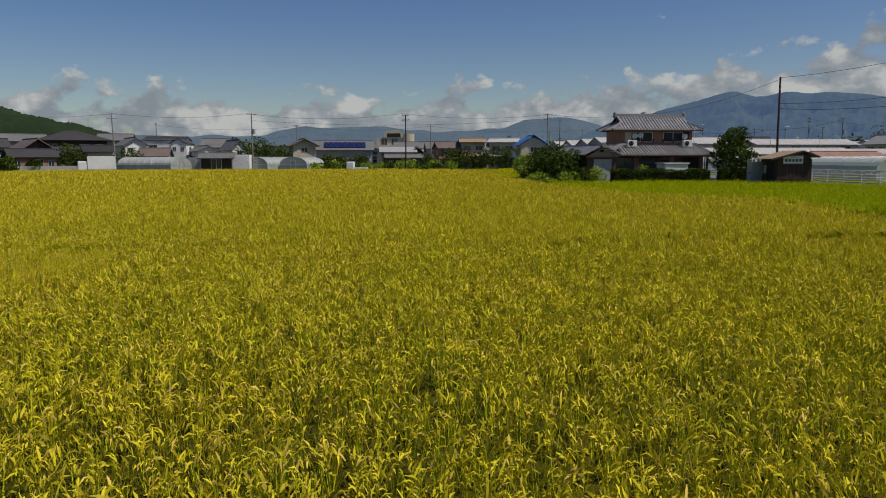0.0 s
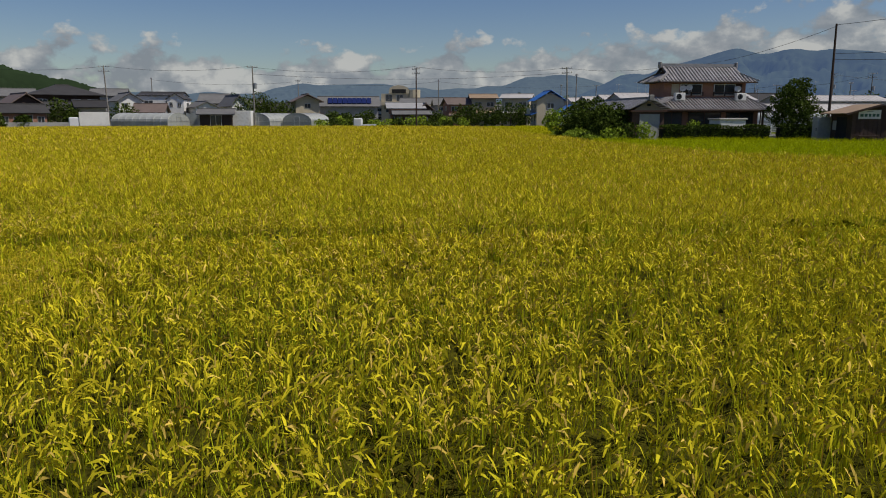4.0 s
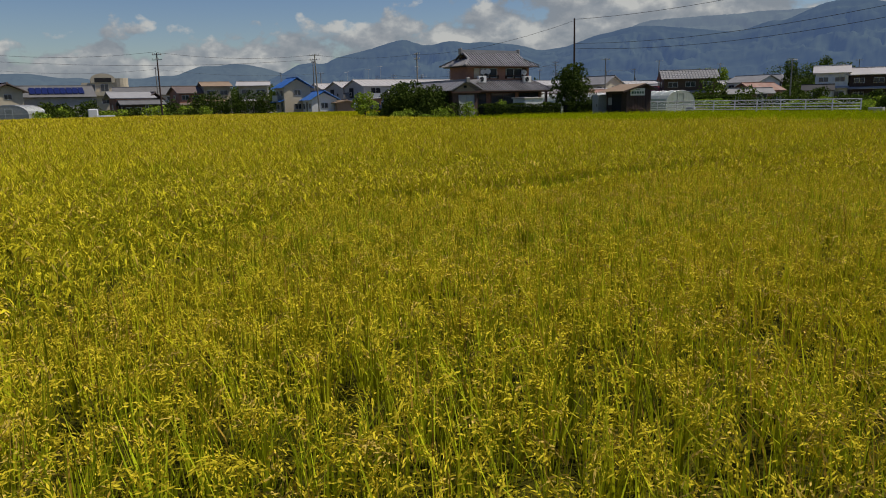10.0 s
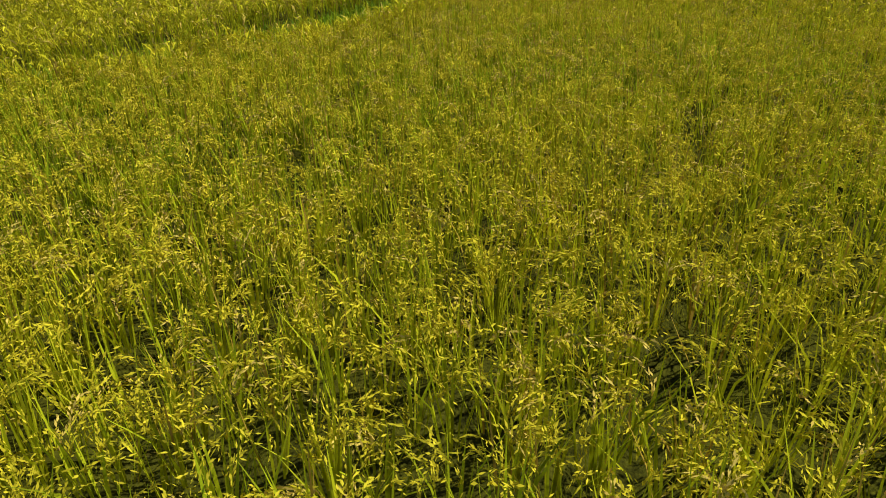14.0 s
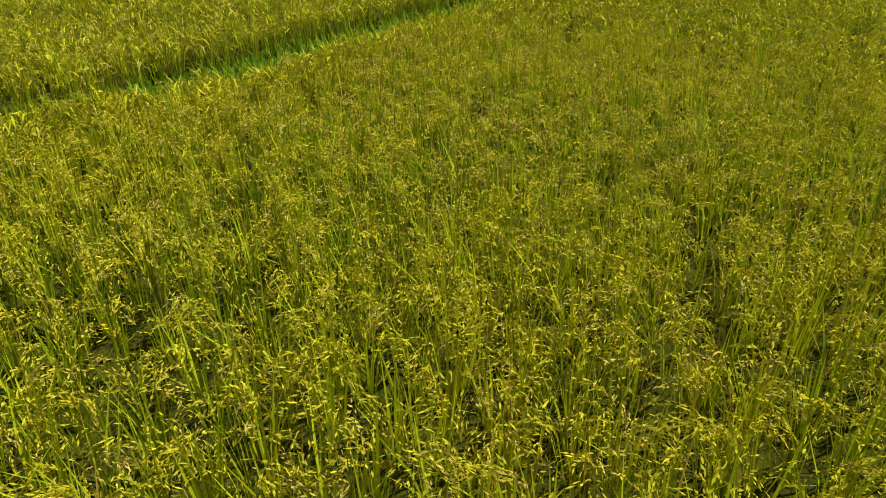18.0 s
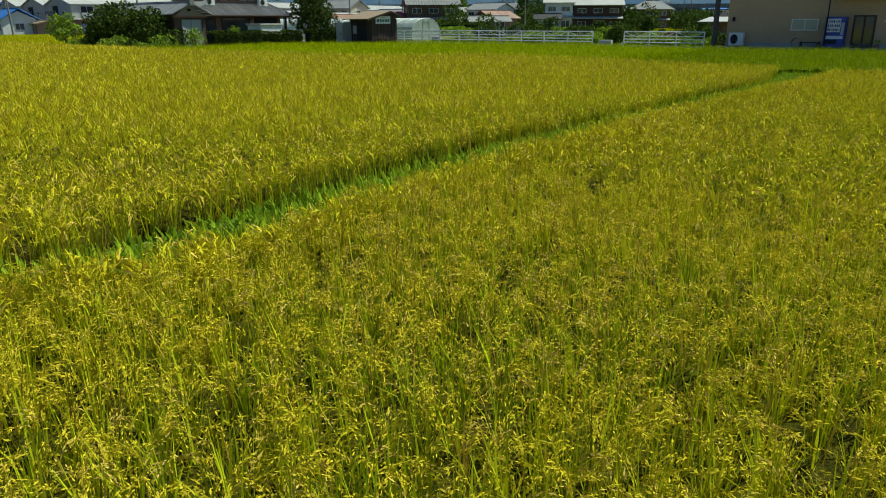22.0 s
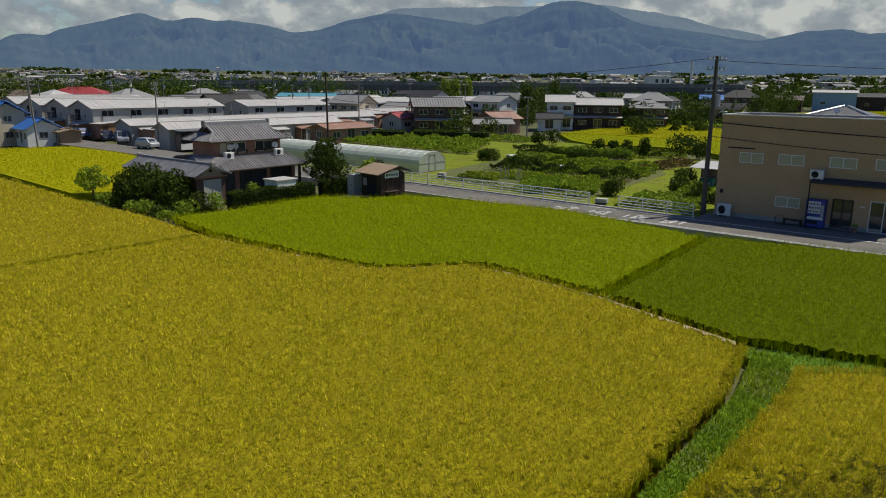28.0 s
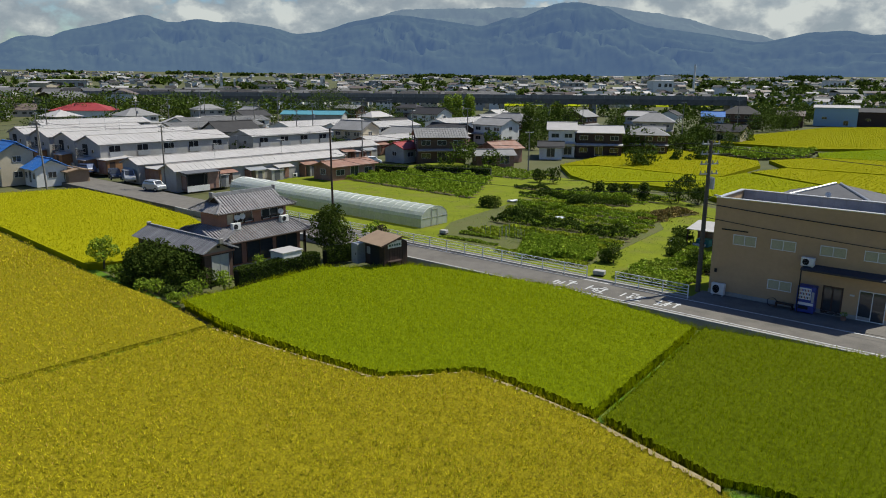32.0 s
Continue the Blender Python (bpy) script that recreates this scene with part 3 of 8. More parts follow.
def panicles(rng, bx, by, bz, length, az, seg, width):
    """Drooping ears. Many steps: strings of single grains; two or three: knobbly bows; one: short upright spikes."""
    n = len(bx)
    th0, th1 = (rng.uniform(0.0, 0.7, n), rng.uniform(1.5 if seg > 3 else 0.5, 2.8, n)) if seg > 1 else (rng.uniform(0.1, 0.9, n), rng.uniform(0.2, 1.4, n))
    d = np.stack([np.cos(az), np.sin(az), np.zeros(n)], 1)
    p = np.stack([bx, by, bz], 1)
    r = rng.normal(size=(n, 3))
    grains = seg > 3
    V_ = np.zeros((n, seg, 4, 3)) if grains else np.zeros((n, seg + 1, 2, 3))
    bead = (0.9, 0.3) if seg == 1 else (0.6, 1.2, 0.3) if seg == 2 else (0.5, 1.2, 1.0, 0.3)
    step = (length / seg)[:, None]
    for k in range(seg if grains else seg + 1):
        th = (th0 + (th1 - th0) * (k + 0.5) / seg)[:, None]
        tan = d * np.sin(th) + np.array((0, 0, 1.0)) * np.cos(th)
        if grains:
            out = rng.normal(size=(n, 3))
            g = tan + 0.45 * out / np.linalg.norm(out, axis=1)[:, None]
            side = np.cross(g, rng.normal(size=(n, 3)))
            side *= (width / 2)[:, None] / np.linalg.norm(side, axis=1)[:, None]
            V_[:, k, 0], V_[:, k, 1], V_[:, k, 2], V_[:, k, 3] = p, p + g * step * 0.5 + side, p + g * step * 1.15, p + g * step * 0.5 - side
        else:
            side = np.cross(tan, r)
            side *= (width * bead[k] / 2)[:, None] / np.linalg.norm(side, axis=1)[:, None]
            V_[:, k, 0], V_[:, k, 1] = p - side, p + side
        p = p + tan * step
    if grains:
        return V_.reshape(-1, 3), np.arange(n * seg * 4).reshape(-1, 4)
    base = (np.arange(n) * (seg + 1) * 2)[:, None]
    q = np.concatenate([base + np.array([2 * k, 2 * k + 1, 2 * k + 3, 2 * k + 2]) for k in range(seg)], 1).reshape(-1, 4)
    return V_.reshape(-1, 3), q


def crop(name, label, ring_list, step, rng, pick, top, leaf, ear, mats, straw=0.0, places=None, thin=0.06, tuft=0.2):
    """One sheet of rice plants. leaf: (count, length, width, steps); ear: (count, length, width, steps, branches)."""
    allv, allq, allm, off = [], [], [], 0
    for ring in ring_list:
        px, py = hills(ring, step, 48, rng) if places is None else (places[:, 0], places[:, 1])
        hole = patch(px, py, 8.5, 0.8) + 0.7 * patch(px, py, 3.4, 2.4) < -0.85
        k = pick(px, py) & (rng.random(len(px)) > thin + (0.35 if leaf[3] > 1 else 0.12) * hole) & (~lodged(px, py) | (rng.random(len(px)) < 0.35))
        px, py = px[k], py[k]
        hgt = 0.03 * patch(px, py, 0.7, 1.0) + 0.03 * patch(px, py, 3.1, 0.3) + rng.normal(0, 0.028, len(px))
        ripe = np.clip(0.5 + 0.22 * patch(px, py, 0.5, 2.0) + 0.2 * patch(px, py, 2.2, 0.9) + rng.normal(0, 0.16, len(px)), 0, 1)
        sets = []
        n, L, w, seg = leaf
        if n:
            bx, by, hh, rp = (np.repeat(a, n) for a in (px, py, hgt, ripe))
            m = len(bx)
            az = rng.uniform(0, 2 * np.pi, m)
            r = step * tuft * rng.uniform(0.2, 1.6, m)
            ln = L * rng.uniform(0.6, 1.15, m)
            bend = rng.random(m)
            v, q = strips(rng, bx + np.cos(az) * r, by + np.sin(az) * r, top + hh + 0.05 - 0.95 * L, ln, w * rng.uniform(0.6, 1.3, m), rng.uniform(0.0, 0.22, m), 0.1 + 1.1 * bend ** 2.5, seg,
                          ([0, 0.35, 0.8, 1], [0.7, 1.0, 0.6, 0.05]), az=az)
            sets.append((v, q, np.repeat((rng.random(m) < straw * 2 * rp).astype(int) * 3, seg)))
        n, L, w, seg, fan = ear
        if n:
            lean = np.repeat(rng.uniform(0, 6.28, len(px)), n * fan)
            bx, by, hh, rp = (np.repeat(a, n) for a in (px, py, hgt, ripe))
            m = len(bx)
            bx, by = (a + rng.normal(0, step * (0.27 if seg > 1 else 0.2), m) for a in (bx, by))
            zb = top + hh - 0.03 - (0.15 if seg > 1 else 0.11) * rng.random(m) ** 1.5
            kind = np.where(rng.random(m) < 0.03 + 0.22 * rp, 2, 1)
            az = np.repeat(rng.normal(0, 0.9, m), fan) + lean
            bx, by, zb, kind = (np.repeat(a, fan) for a in (bx, by, zb, kind))
            m = len(bx)
            v, q = panicles(rng, bx, by, zb, L * rng.uniform(0.6, 1.25, m), az + rng.normal(0, 0.3, m), seg, w * rng.uniform(0.7, 1.3, m))
            sets.append((v, q, np.repeat(kind, seg)))
        for v, q, mi in sets:
            allv.append(v), allq.append(q + off), allm.append(mi)
            off += len(v)
    me = arrays_mesh(name, np.concatenate(allv), np.concatenate(allq), mats, np.concatenate(allm))
    return tagged(new(name, me), label, "rice", kind="stuff")


def rice():
    rng = np.random.default_rng(7)
    ripe = [FIELDS["ripe"], FIELDS["right"]]

    def ahead(px, py):
        # the side of the strip that lies towards the village
        return (px * -0.35 + py * 0.94) > np.where(px > 12, -22.5, -22.2)

    def zone(lo, hi):
        def pick(x, y):
            d, e = near_distance(x, y), rng.normal(0, 1, len(x))
            fine = near_distance(x, y, FINE_LINE) + rng.normal(0, 0.35, len(x)) < 3.4
            if lo == 0:
                return fine & ahead(x, y)
            return ~fine & (d + e * 0.16 * lo >= (lo if lo > 1 else -9)) & (d + rng.normal(0, 1, len(x)) * 0.16 * hi < hi) & ahead(x, y) & (x > -42) & (x < 42)
        return pick
    gold = [M_LEAF, M_RICE, M_STRAW, M_DRY]
    canopy("gap_shaded_rice_mass", FIELDS["ripe"], -56, 20.5, -30, 25, 0.2, rng)
    canopy("gap_shaded_rice_mass", FIELDS["right"], -9, 60, -30, 4, 0.2, rng)
    crop("ripe_rice_plants", "ripe golden rice plants with drooping ears", ripe, 0.125, rng, zone(0, 4), TOP, (13, 0.33, 0.0095, 2), (9, 0.125, 0.0060, 7, 3), [M_LEAF, M_PALE, M_STRAW, M_DRY], 0.07)
    crop("ripe_rice_further", "ripe golden rice standing dense", ripe, 0.145, rng, zone(1, 9), TOP, (10, 0.31, 0.0115, 1), (22, 0.08, 0.0115, 2, 1), gold, 0.06)
    crop("ripe_rice_beyond", "ripe golden rice standing dense", ripe, 0.17, rng, zone(9, 22), TOP, (6, 0.30, 0.018, 1), (8, 0.11, 0.018, 1, 1), gold, 0.05)
    crop("ripe_rice_beyond", "ripe golden rice standing dense", ripe, 0.25, rng, zone(22, 90), TOP, (5, 0.30, 0.026, 1), (8, 0.12, 0.028, 1, 1), gold, 0.05)
    anywhere = lambda x, y: x > -99
    edges = along([(-2.0, -21.3)] + BUND_L[1:], 0.05, 0.07, rng)
    near_side = along([(x + 0.16, y - 0.12) for x, y in BUND_R[1:]], 0.024, 0.10, rng)
    edges = np.concatenate([edges, along([(-3.9, 23.9), (-11.8, 15.6), (-30, -3.5)], 0.08, 0.08, rng), along([(20.4, 3.4), (23.7, 3.2), (44, -9)], 0.06, 0.045, rng)])
    crop("rice_field_edge", "tall ripe rice standing along the bank", [0], 0.15, rng, anywhere, TOP + 0.02, (6, 0.40, 0.011, 2), (12, 0.10, 0.0105, 2, 1), gold, 0.12, places=near_side)
    crop("rice_field_edge", "ripe rice leaning out over the bank", [0], 0.15, rng, anywhere, TOP, (8, 0.44, 0.011, 2), (12, 0.10, 0.0105, 2, 1), gold, 0.12, places=edges)
    crop("ripe_rice_middle", "ripe golden rice beyond the narrow bank", [FIELDS["middle"]], 0.30, rng, lambda x, y: (x > -26) & (y > -6), TOP, (3, 0.32, 0.030, 1), (8, 0.13, 0.034, 1, 1), gold, 0.1)
    crop("ripe_rice_distance", "ripe golden rice reaching to the village", [FIELDS["middle"]], 0.5, rng, lambda x, y: (x > -100) & ((x <= -26) | (y <= -6) | (y > 38)), TOP, (2, 0.34, 0.06, 1), (7, 0.18, 0.06, 1, 1), gold, 0.1)
    crop("ripe_rice_upper", "bright yellow-green rice by the lane", [FIELDS["upper"]], 0.38, rng, anywhere, TOP, (3, 0.32, 0.045, 1), (7, 0.12, 0.042, 1, 1), [M_YEAR, M_YEAR, M_YEAR, M_YEAR], 0.05)
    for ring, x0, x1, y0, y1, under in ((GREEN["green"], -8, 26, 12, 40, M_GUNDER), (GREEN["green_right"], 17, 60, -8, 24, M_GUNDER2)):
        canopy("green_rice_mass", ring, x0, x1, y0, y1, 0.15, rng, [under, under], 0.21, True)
    for ring, green in ((GREEN["green"], M_GRICE), (GREEN["green_right"], M_GRICE2)):
        mats = [green, M_GEAR, M_GEAR, M_GEAR]
        crop("green_rice_plants", "younger green rice standing dense", [ring], 0.25, rng, lambda x, y: x < 45, TOP - 0.02, (11, 0.42, 0.019, 1), (2, 0.10, 0.02, 1, 1), mats, tuft=0.17)
        rim = along([p for p in ring + ring[:1] if p[0] < 46], 0.06, 0.05, rng)
        crop("green_rice_edge", "green rice leaning out at the field's edge", [0], 0.2, rng, anywhere, TOP - 0.03, (7, 0.5, 0.02, 1), (1, 0.10, 0.02, 1, 1), mats, places=rim)


rice()


M_BANK = mat("bank_turf", (0.11, 0.20, 0.02), 0.95, (0.07, 0.14, 0.015), scale=0.9, bump=0.8, bump_scale=14, stain=0.7, stain_col=(0.24, 0.19, 0.11), stain_scale=0.55, spec=0.05)


M_DRYB = mat("dry_bank_soil", (0.36, 0.29, 0.17), 0.95, (0.24, 0.19, 0.10), scale=1.2, bump=0.8, bump_scale=18, stain=0.5, stain_col=(0.14, 0.15, 0.04), stain_scale=0.7, spec=0.05)


def bund(name, ring, z, label, n, rng, size=0.16, mats=None):
    """A grassy bank between the fields: a raised bed with blades of grass on it."""
    t = thing(name, (0, 0, 0), 0, label, "field bank", "banks between the fields", "structure")
    part("bank", slab(B(), ring, PADDY - 0.2, z), mats or M_BANK, t, "packed earth bank")
    xs, ys = [p[0] for p in ring], [p[1] for p in ring]
    px, py = rng.uniform(min(xs), max(xs), n), rng.uniform(min(ys), max(ys), n)
    k = inside(px, py, ring)
    px, py = px[k], py[k]
    k = patch(px, py, 1.3, 3.0) + rng.normal(0, 0.15, len(px)) > -1.15
    px, py = px[k], py[k]
    m = len(px)
    v, q = strips(rng, px, py, np.full(m, z - 0.02), size * rng.uniform(0.5, 1.6, m), rng.uniform(0.02, 0.045, m), rng.uniform(0, 0.5, m), rng.uniform(0.2, 1.3, m), 2,
                  ([0, 0.5, 1], [1, 0.8, 0.1]))
    tagged(part("grass", arrays_mesh("bank_grass", v, q, [M_GRASS]), None, t, "short green grass"), kind="stuff")


def bunds():
    rng = np.random.default_rng(11)
    bund("grass_bank", [(x + 0.24, y - 0.17) for x, y in BUND_L[2:]] + [(21.0, 4.6)] + BUND_R[::-1][:-2], 0.19, "grass bank with trampled bare patches between ripe fields", 170000, rng, 0.12)
    w = 0.28
    line = EDGE
    ring = [(x - 0.1, y - w) for x, y in line] + [(x + 0.05, y + 0.1) for x, y in line[::-1]]
    bund("field_edge_bank", ring, 0.22, "narrow bare earth bank between golden and green rice", 700, rng, 0.08, M_DRYB)
    bund("green_field_bank", [(16.6, 11.95), (17.0, 11.7), (26.4, 23.7), (26.05, 24.1)], 0.0, "narrow grass bank across the green field", 8000, rng, 0.14)
    bund("long_bank", [(-4.3, 24.3), (-3.9, 23.95), (-11.85, 15.65), (-30, -3.45), (-30.1, -2.8), (-12.1, 16.0)], 0.05, "narrow bank between golden fields", 12000, rng, 0.14)
    bund("upper_bank", [(-8.6, 29.2), (-7.6, 29.6), (-17.0, 38.9), (-33.2, 54.1), (-48, 68.0), (-48, 66.6), (-33.6, 53.0), (-18.2, 37.9)], -0.2, "narrow bank between golden fields", 12000, rng, 0.14)
    bund("right_bank", [(19.9, 5.9), (20.6, 3.4), (23.8, 3.1), (44.2, -9.2), (44.6, -7.4), (24.0, 4.7), (20.3, 6.6)], -0.06, "grass bank between golden and green rice", 45000, rng, 0.16)


bunds()

# ---- makers: roofs, windows, trees, wires ----
def tiled_slope(parent, name, o, ax, up, width, length_at, material, label="", pitch=0.27, course=0.30, rib=0.07):
    """A pan-tiled slope: o the eave's start, ax along the eave, up along the slope; length_at(x) the slope's length there."""
    o, ax, up = Vector(o), Vector(ax).normalized(), Vector(up).normalized()
    nrm = ax.cross(up).normalized()
    if nrm.z < 0:
        nrm = -nrm
    bm, ribs = B(), []
    n = max(2, round(width / pitch))
    for i in range(n):
        xa, xb = width * i / n, width * (i + 1) / n
        la, lb = length_at(xa), length_at(xb)
        rows = max(1, int(max(la, lb) / course))
        for j in range(rows):
            f0, f1 = j / rows, (j + 1) / rows
            q = [o + ax * xa + up * la * f0 + nrm * 0.03, o + ax * xb + up * lb * f0 + nrm * 0.03, o + ax * xb + up * lb * f1, o + ax * xa + up * la * f1]
            if (q[0] - q[3]).length + (q[1] - q[2]).length > 0.02:
                poly(bm, q)
        if la > 0.15:
            a, b = o + ax * xa + nrm * 0.02, o + ax * xa + up * la + nrm * 0.02
            p = [(a - ax * rib, b - ax * rib), (a - ax * rib * 0.5 + nrm * rib, b - ax * rib * 0.5 + nrm * rib), (a + ax * rib * 0.5 + nrm * rib, b + ax * rib * 0.5 + nrm * rib), (a + ax * rib, b + ax * rib)]
            rb = B()
            for (a0, b0), (a1, b1) in zip(p, p[1:]):
                poly(rb, [a0, a1, b1, b0])
            poly(rb, [p[0][0], p[3][0], p[2][0], p[1][0]])
            bmesh.ops.remove_doubles(rb, verts=rb.verts, dist=1e-4)
            ribs.append(rb)
    bmesh.ops.remove_doubles(bm, verts=bm.verts, dist=1e-4)
    bmesh.ops.recalc_face_normals(bm, faces=bm.faces)
    ob = part(name, bm, material, parent, label)
    for rb in ribs:
        bmesh.ops.recalc_face_normals(rb, faces=rb.faces)
        part("tile_rib", rb, material, ob)
    return ob


def ridge_cap(parent, a, b, w=0.16, h=0.22, ends=True, material=None):
    a, b = Vector(a), Vector(b)
    d = (b - a)
    turn = math.degrees(math.atan2(d.y, d.x))
    bm = B()
    for k in range(3):
        g = w * (1 - 0.2 * k)
        box(bm, 0, d.length, -g, g, h * k / 3, h * (k + 1) / 3 - 0.012)
    ob = part("ridge_cap", bm, material or M_RIDGE, parent, "stacked ridge tiles")
    tilt = math.asin(d.z / d.length)
    ob.matrix_basis = Matrix.Translation(a) @ Euler((0, -tilt, radians(turn))).to_matrix().to_4x4()
    if ends:
        for x in (-0.10, d.length - 0.05):
            e = part("ridge_end_tile", box(B(), x, x + 0.15, -w * 1.5, w * 1.5, -0.12, h + 0.10, 0.03), M_TILE, parent, "ornamental end tile")
            e.matrix_basis = ob.matrix_basis


def window(parent, x, y, z, w, h, facing=0.0, panes=2, glass=None, frame=None, sill=False):
    """A sliding window on a wall: frame, panes in it. Faces -y, turned by facing degrees about the centre."""
    glass, frame = glass or M_GLASS, frame or M_ALU
    bm = B()
    f = 0.05
    for b in ((-w / 2, w / 2, 0, f), (-w / 2, w / 2, h - f, h), (-w / 2, -w / 2 + f, f, h - f), (w / 2 - f, w / 2, f, h - f)):
        box(bm, b[0], b[1], -0.06, 0.04, b[2], b[3])
    for k in range(1, panes):
        xx = -w / 2 + w * k / panes
        box(bm, xx - f / 2, xx + f / 2, -0.045, 0.03, f, h - f)
    if sill:
        box(bm, -w / 2 - 0.05, w / 2 + 0.05, -0.12, 0.0, -0.05, 0.0)
    ob = part("window", bm, frame, parent)
    ob.matrix_basis = pose(x, y, z, 0, 0, facing)
    for k in range(panes):
        a, c = -w / 2 + w * k / panes + f * 0.6, -w / 2 + w * (k + 1) / panes - f * 0.6
        part("pane", box(B(), a, c, -0.02 - 0.012 * (k % 2), 0.0, f, h - f), glass, ob)
    return ob


def gable_prism(bm, x0, x1, yc, half, z0, z1):
    """A gable: triangle of half-width half at the height z0, apex z1, from x0 to x1."""
    a = [bm.verts.new(p) for p in ((x0, yc - half, z0), (x0, yc + half, z0), (x0, yc, z1))]
    b = [bm.verts.new(p) for p in ((x1, yc - half, z0), (x1, yc + half, z0), (x1, yc, z1))]
    bm.faces.new(a[::-1])
    bm.faces.new(b)
    for i in range(3):
        bm.faces.new((a[i], a[(i + 1) % 3], b[(i + 1) % 3], b[i]))
    bmesh.ops.recalc_face_normals(bm, faces=bm.faces)


def leaf_cloud(rng, lobes, count, size):
    """Leaf quads filling the shells of lobes (x, y, z, rx, ry, rz)."""
    lob = np.array(lobes, float)
    wts = lob[:, 3] * lob[:, 4] + lob[:, 5] ** 2
    pick = rng.choice(len(lob), count, p=wts / wts.sum())
    d = rng.normal(size=(count, 3))
    d /= np.linalg.norm(d, axis=1)[:, None]
    r = rng.uniform(0.55, 1.08, count) ** 0.6
    c = lob[pick, :3] + d * lob[pick, 3:] * r[:, None]
    u = rng.normal(size=(count, 3))
    u /= np.linalg.norm(u, axis=1)[:, None]
    w = np.cross(u, rng.normal(size=(count, 3)))
    w /= np.linalg.norm(w, axis=1)[:, None]
    s = size * rng.uniform(0.55, 1.4, count)[:, None]
    v = np.stack([c - u * s, c + w * s * 0.5, c + u * s, c - w * s * 0.5], 1).reshape(-1, 3)
    return v, np.arange(count * 4).reshape(-1, 4)


TREE_RNG = np.random.default_rng(23)


def tree(place, height, spread, label, name="tree", leaves=900, size=0.16, material=None, crown_low=0.3, lobes=9, trunk=0.10, upright=False, category="tree", group=""):
    """A trunk with limbs and a crown of many leaves in uneven lobes."""
    rng = TREE_RNG
    t = thing(name, place, rng.uniform(0, 360), label, category, group)
    bm = B()
    top = height * (0.75 if not upright else 0.9)
    k1 = Vector((rng.uniform(-0.08, 0.08) * height, rng.uniform(-0.08, 0.08) * height, top * 0.5))
    rod(bm, (0, 0, -0.2), k1, trunk, trunk * 0.7, 7)
    rod(bm, k1, (k1.x * 1.4, k1.y * 1.4, top), trunk * 0.7, trunk * 0.25, 6)
    ls = []
    for i in range(lobes):
        f = (i + 0.5) / lobes
        a = i * 2.4 + rng.uniform(-0.4, 0.4)
        zz = height * (crown_low + (0.92 - crown_low) * f)
        prof = math.sin(math.pi * min(1, 0.25 + 0.75 * f)) if not upright else (1 - f * 0.8)
        rr = spread * (0.25 + 0.40 * prof) * rng.uniform(0.6, 1.1) * (0 if upright else 1)
        q = (k1.x + math.cos(a) * rr, k1.y + math.sin(a) * rr, zz)
        s = spread * (0.30 + 0.16 * prof) * rng.uniform(0.75, 1.2)
        ls.append((*q, s, s, min(s * 0.85, height * 0.22)))
        if i < 7:
            rod(bm, k1 * (0.6 + 0.4 * f), q, trunk * 0.4, trunk * 0.12, 5)
    part("trunk", bm, M_BARK, t, "brown trunk with limbs")
    v, q = leaf_cloud(rng, ls, leaves, size)
    part("crown", arrays_mesh("crown", v, q, [material or M_FOL]), None, t, "crown of small leaves")
    return t


def bush(place, r, h, label, leaves=350, size=0.12, material=None, name="bush", group=""):
    rng = TREE_RNG
    t = thing(name, place, 0, label, "bush", group)
    bm = B()
    ls = []
    for i in range(5):
        a = i * 2.4
        q = (math.cos(a) * r * 0.45 * (i > 0), math.sin(a) * r * 0.45 * (i > 0), h * rng.uniform(0.4, 0.68))
        rod(bm, (0, 0, -0.1), q, 0.03, 0.012, 5)
        ls.append((*q, r * 0.6, r * 0.6, h * rng.uniform(0.35, 0.5)))
    part("stem", bm, M_BARK, t)
    v, q = leaf_cloud(rng, ls, leaves, size)
    v[:, 2] = np.maximum(v[:, 2], -0.05)
    part("crown", arrays_mesh("bush_crown", v, q, [material or M_FOL]), None, t, "dense small leaves")
    return t


def cable(a, b, sag, r=0.018, n=14):
    """One hanging wire: a thin four-sided tube."""
    a, b = Vector(a), Vector(b)
    d = (b - a).normalized()
    side = Vector((-d.y, d.x, 0)).normalized()
    bm = B()
    rings = []
    for i in range(n + 1):
        p = a.lerp(b, i / n) - Vector((0, 0, sag * 4 * (i / n) * (1 - i / n)))
        rings.append([bm.verts.new(p + o) for o in (side * r, Vector((0, 0, r)), -side * r, Vector((0, 0, -r)))])
    for r0, r1 in zip(rings, rings[1:]):
        for k in range(4):
            bm.faces.new((r0[k], r0[(k + 1) % 4], r1[(k + 1) % 4], r1[k]))
    bm.faces.new(rings[0][::-1]), bm.faces.new(rings[-1])
    ob = new("power_cable", mesh_of("power_cable", bm, M_WIRE))
    return tagged(ob, "thin black overhead cable strung between poles", "cable", "overhead cables")


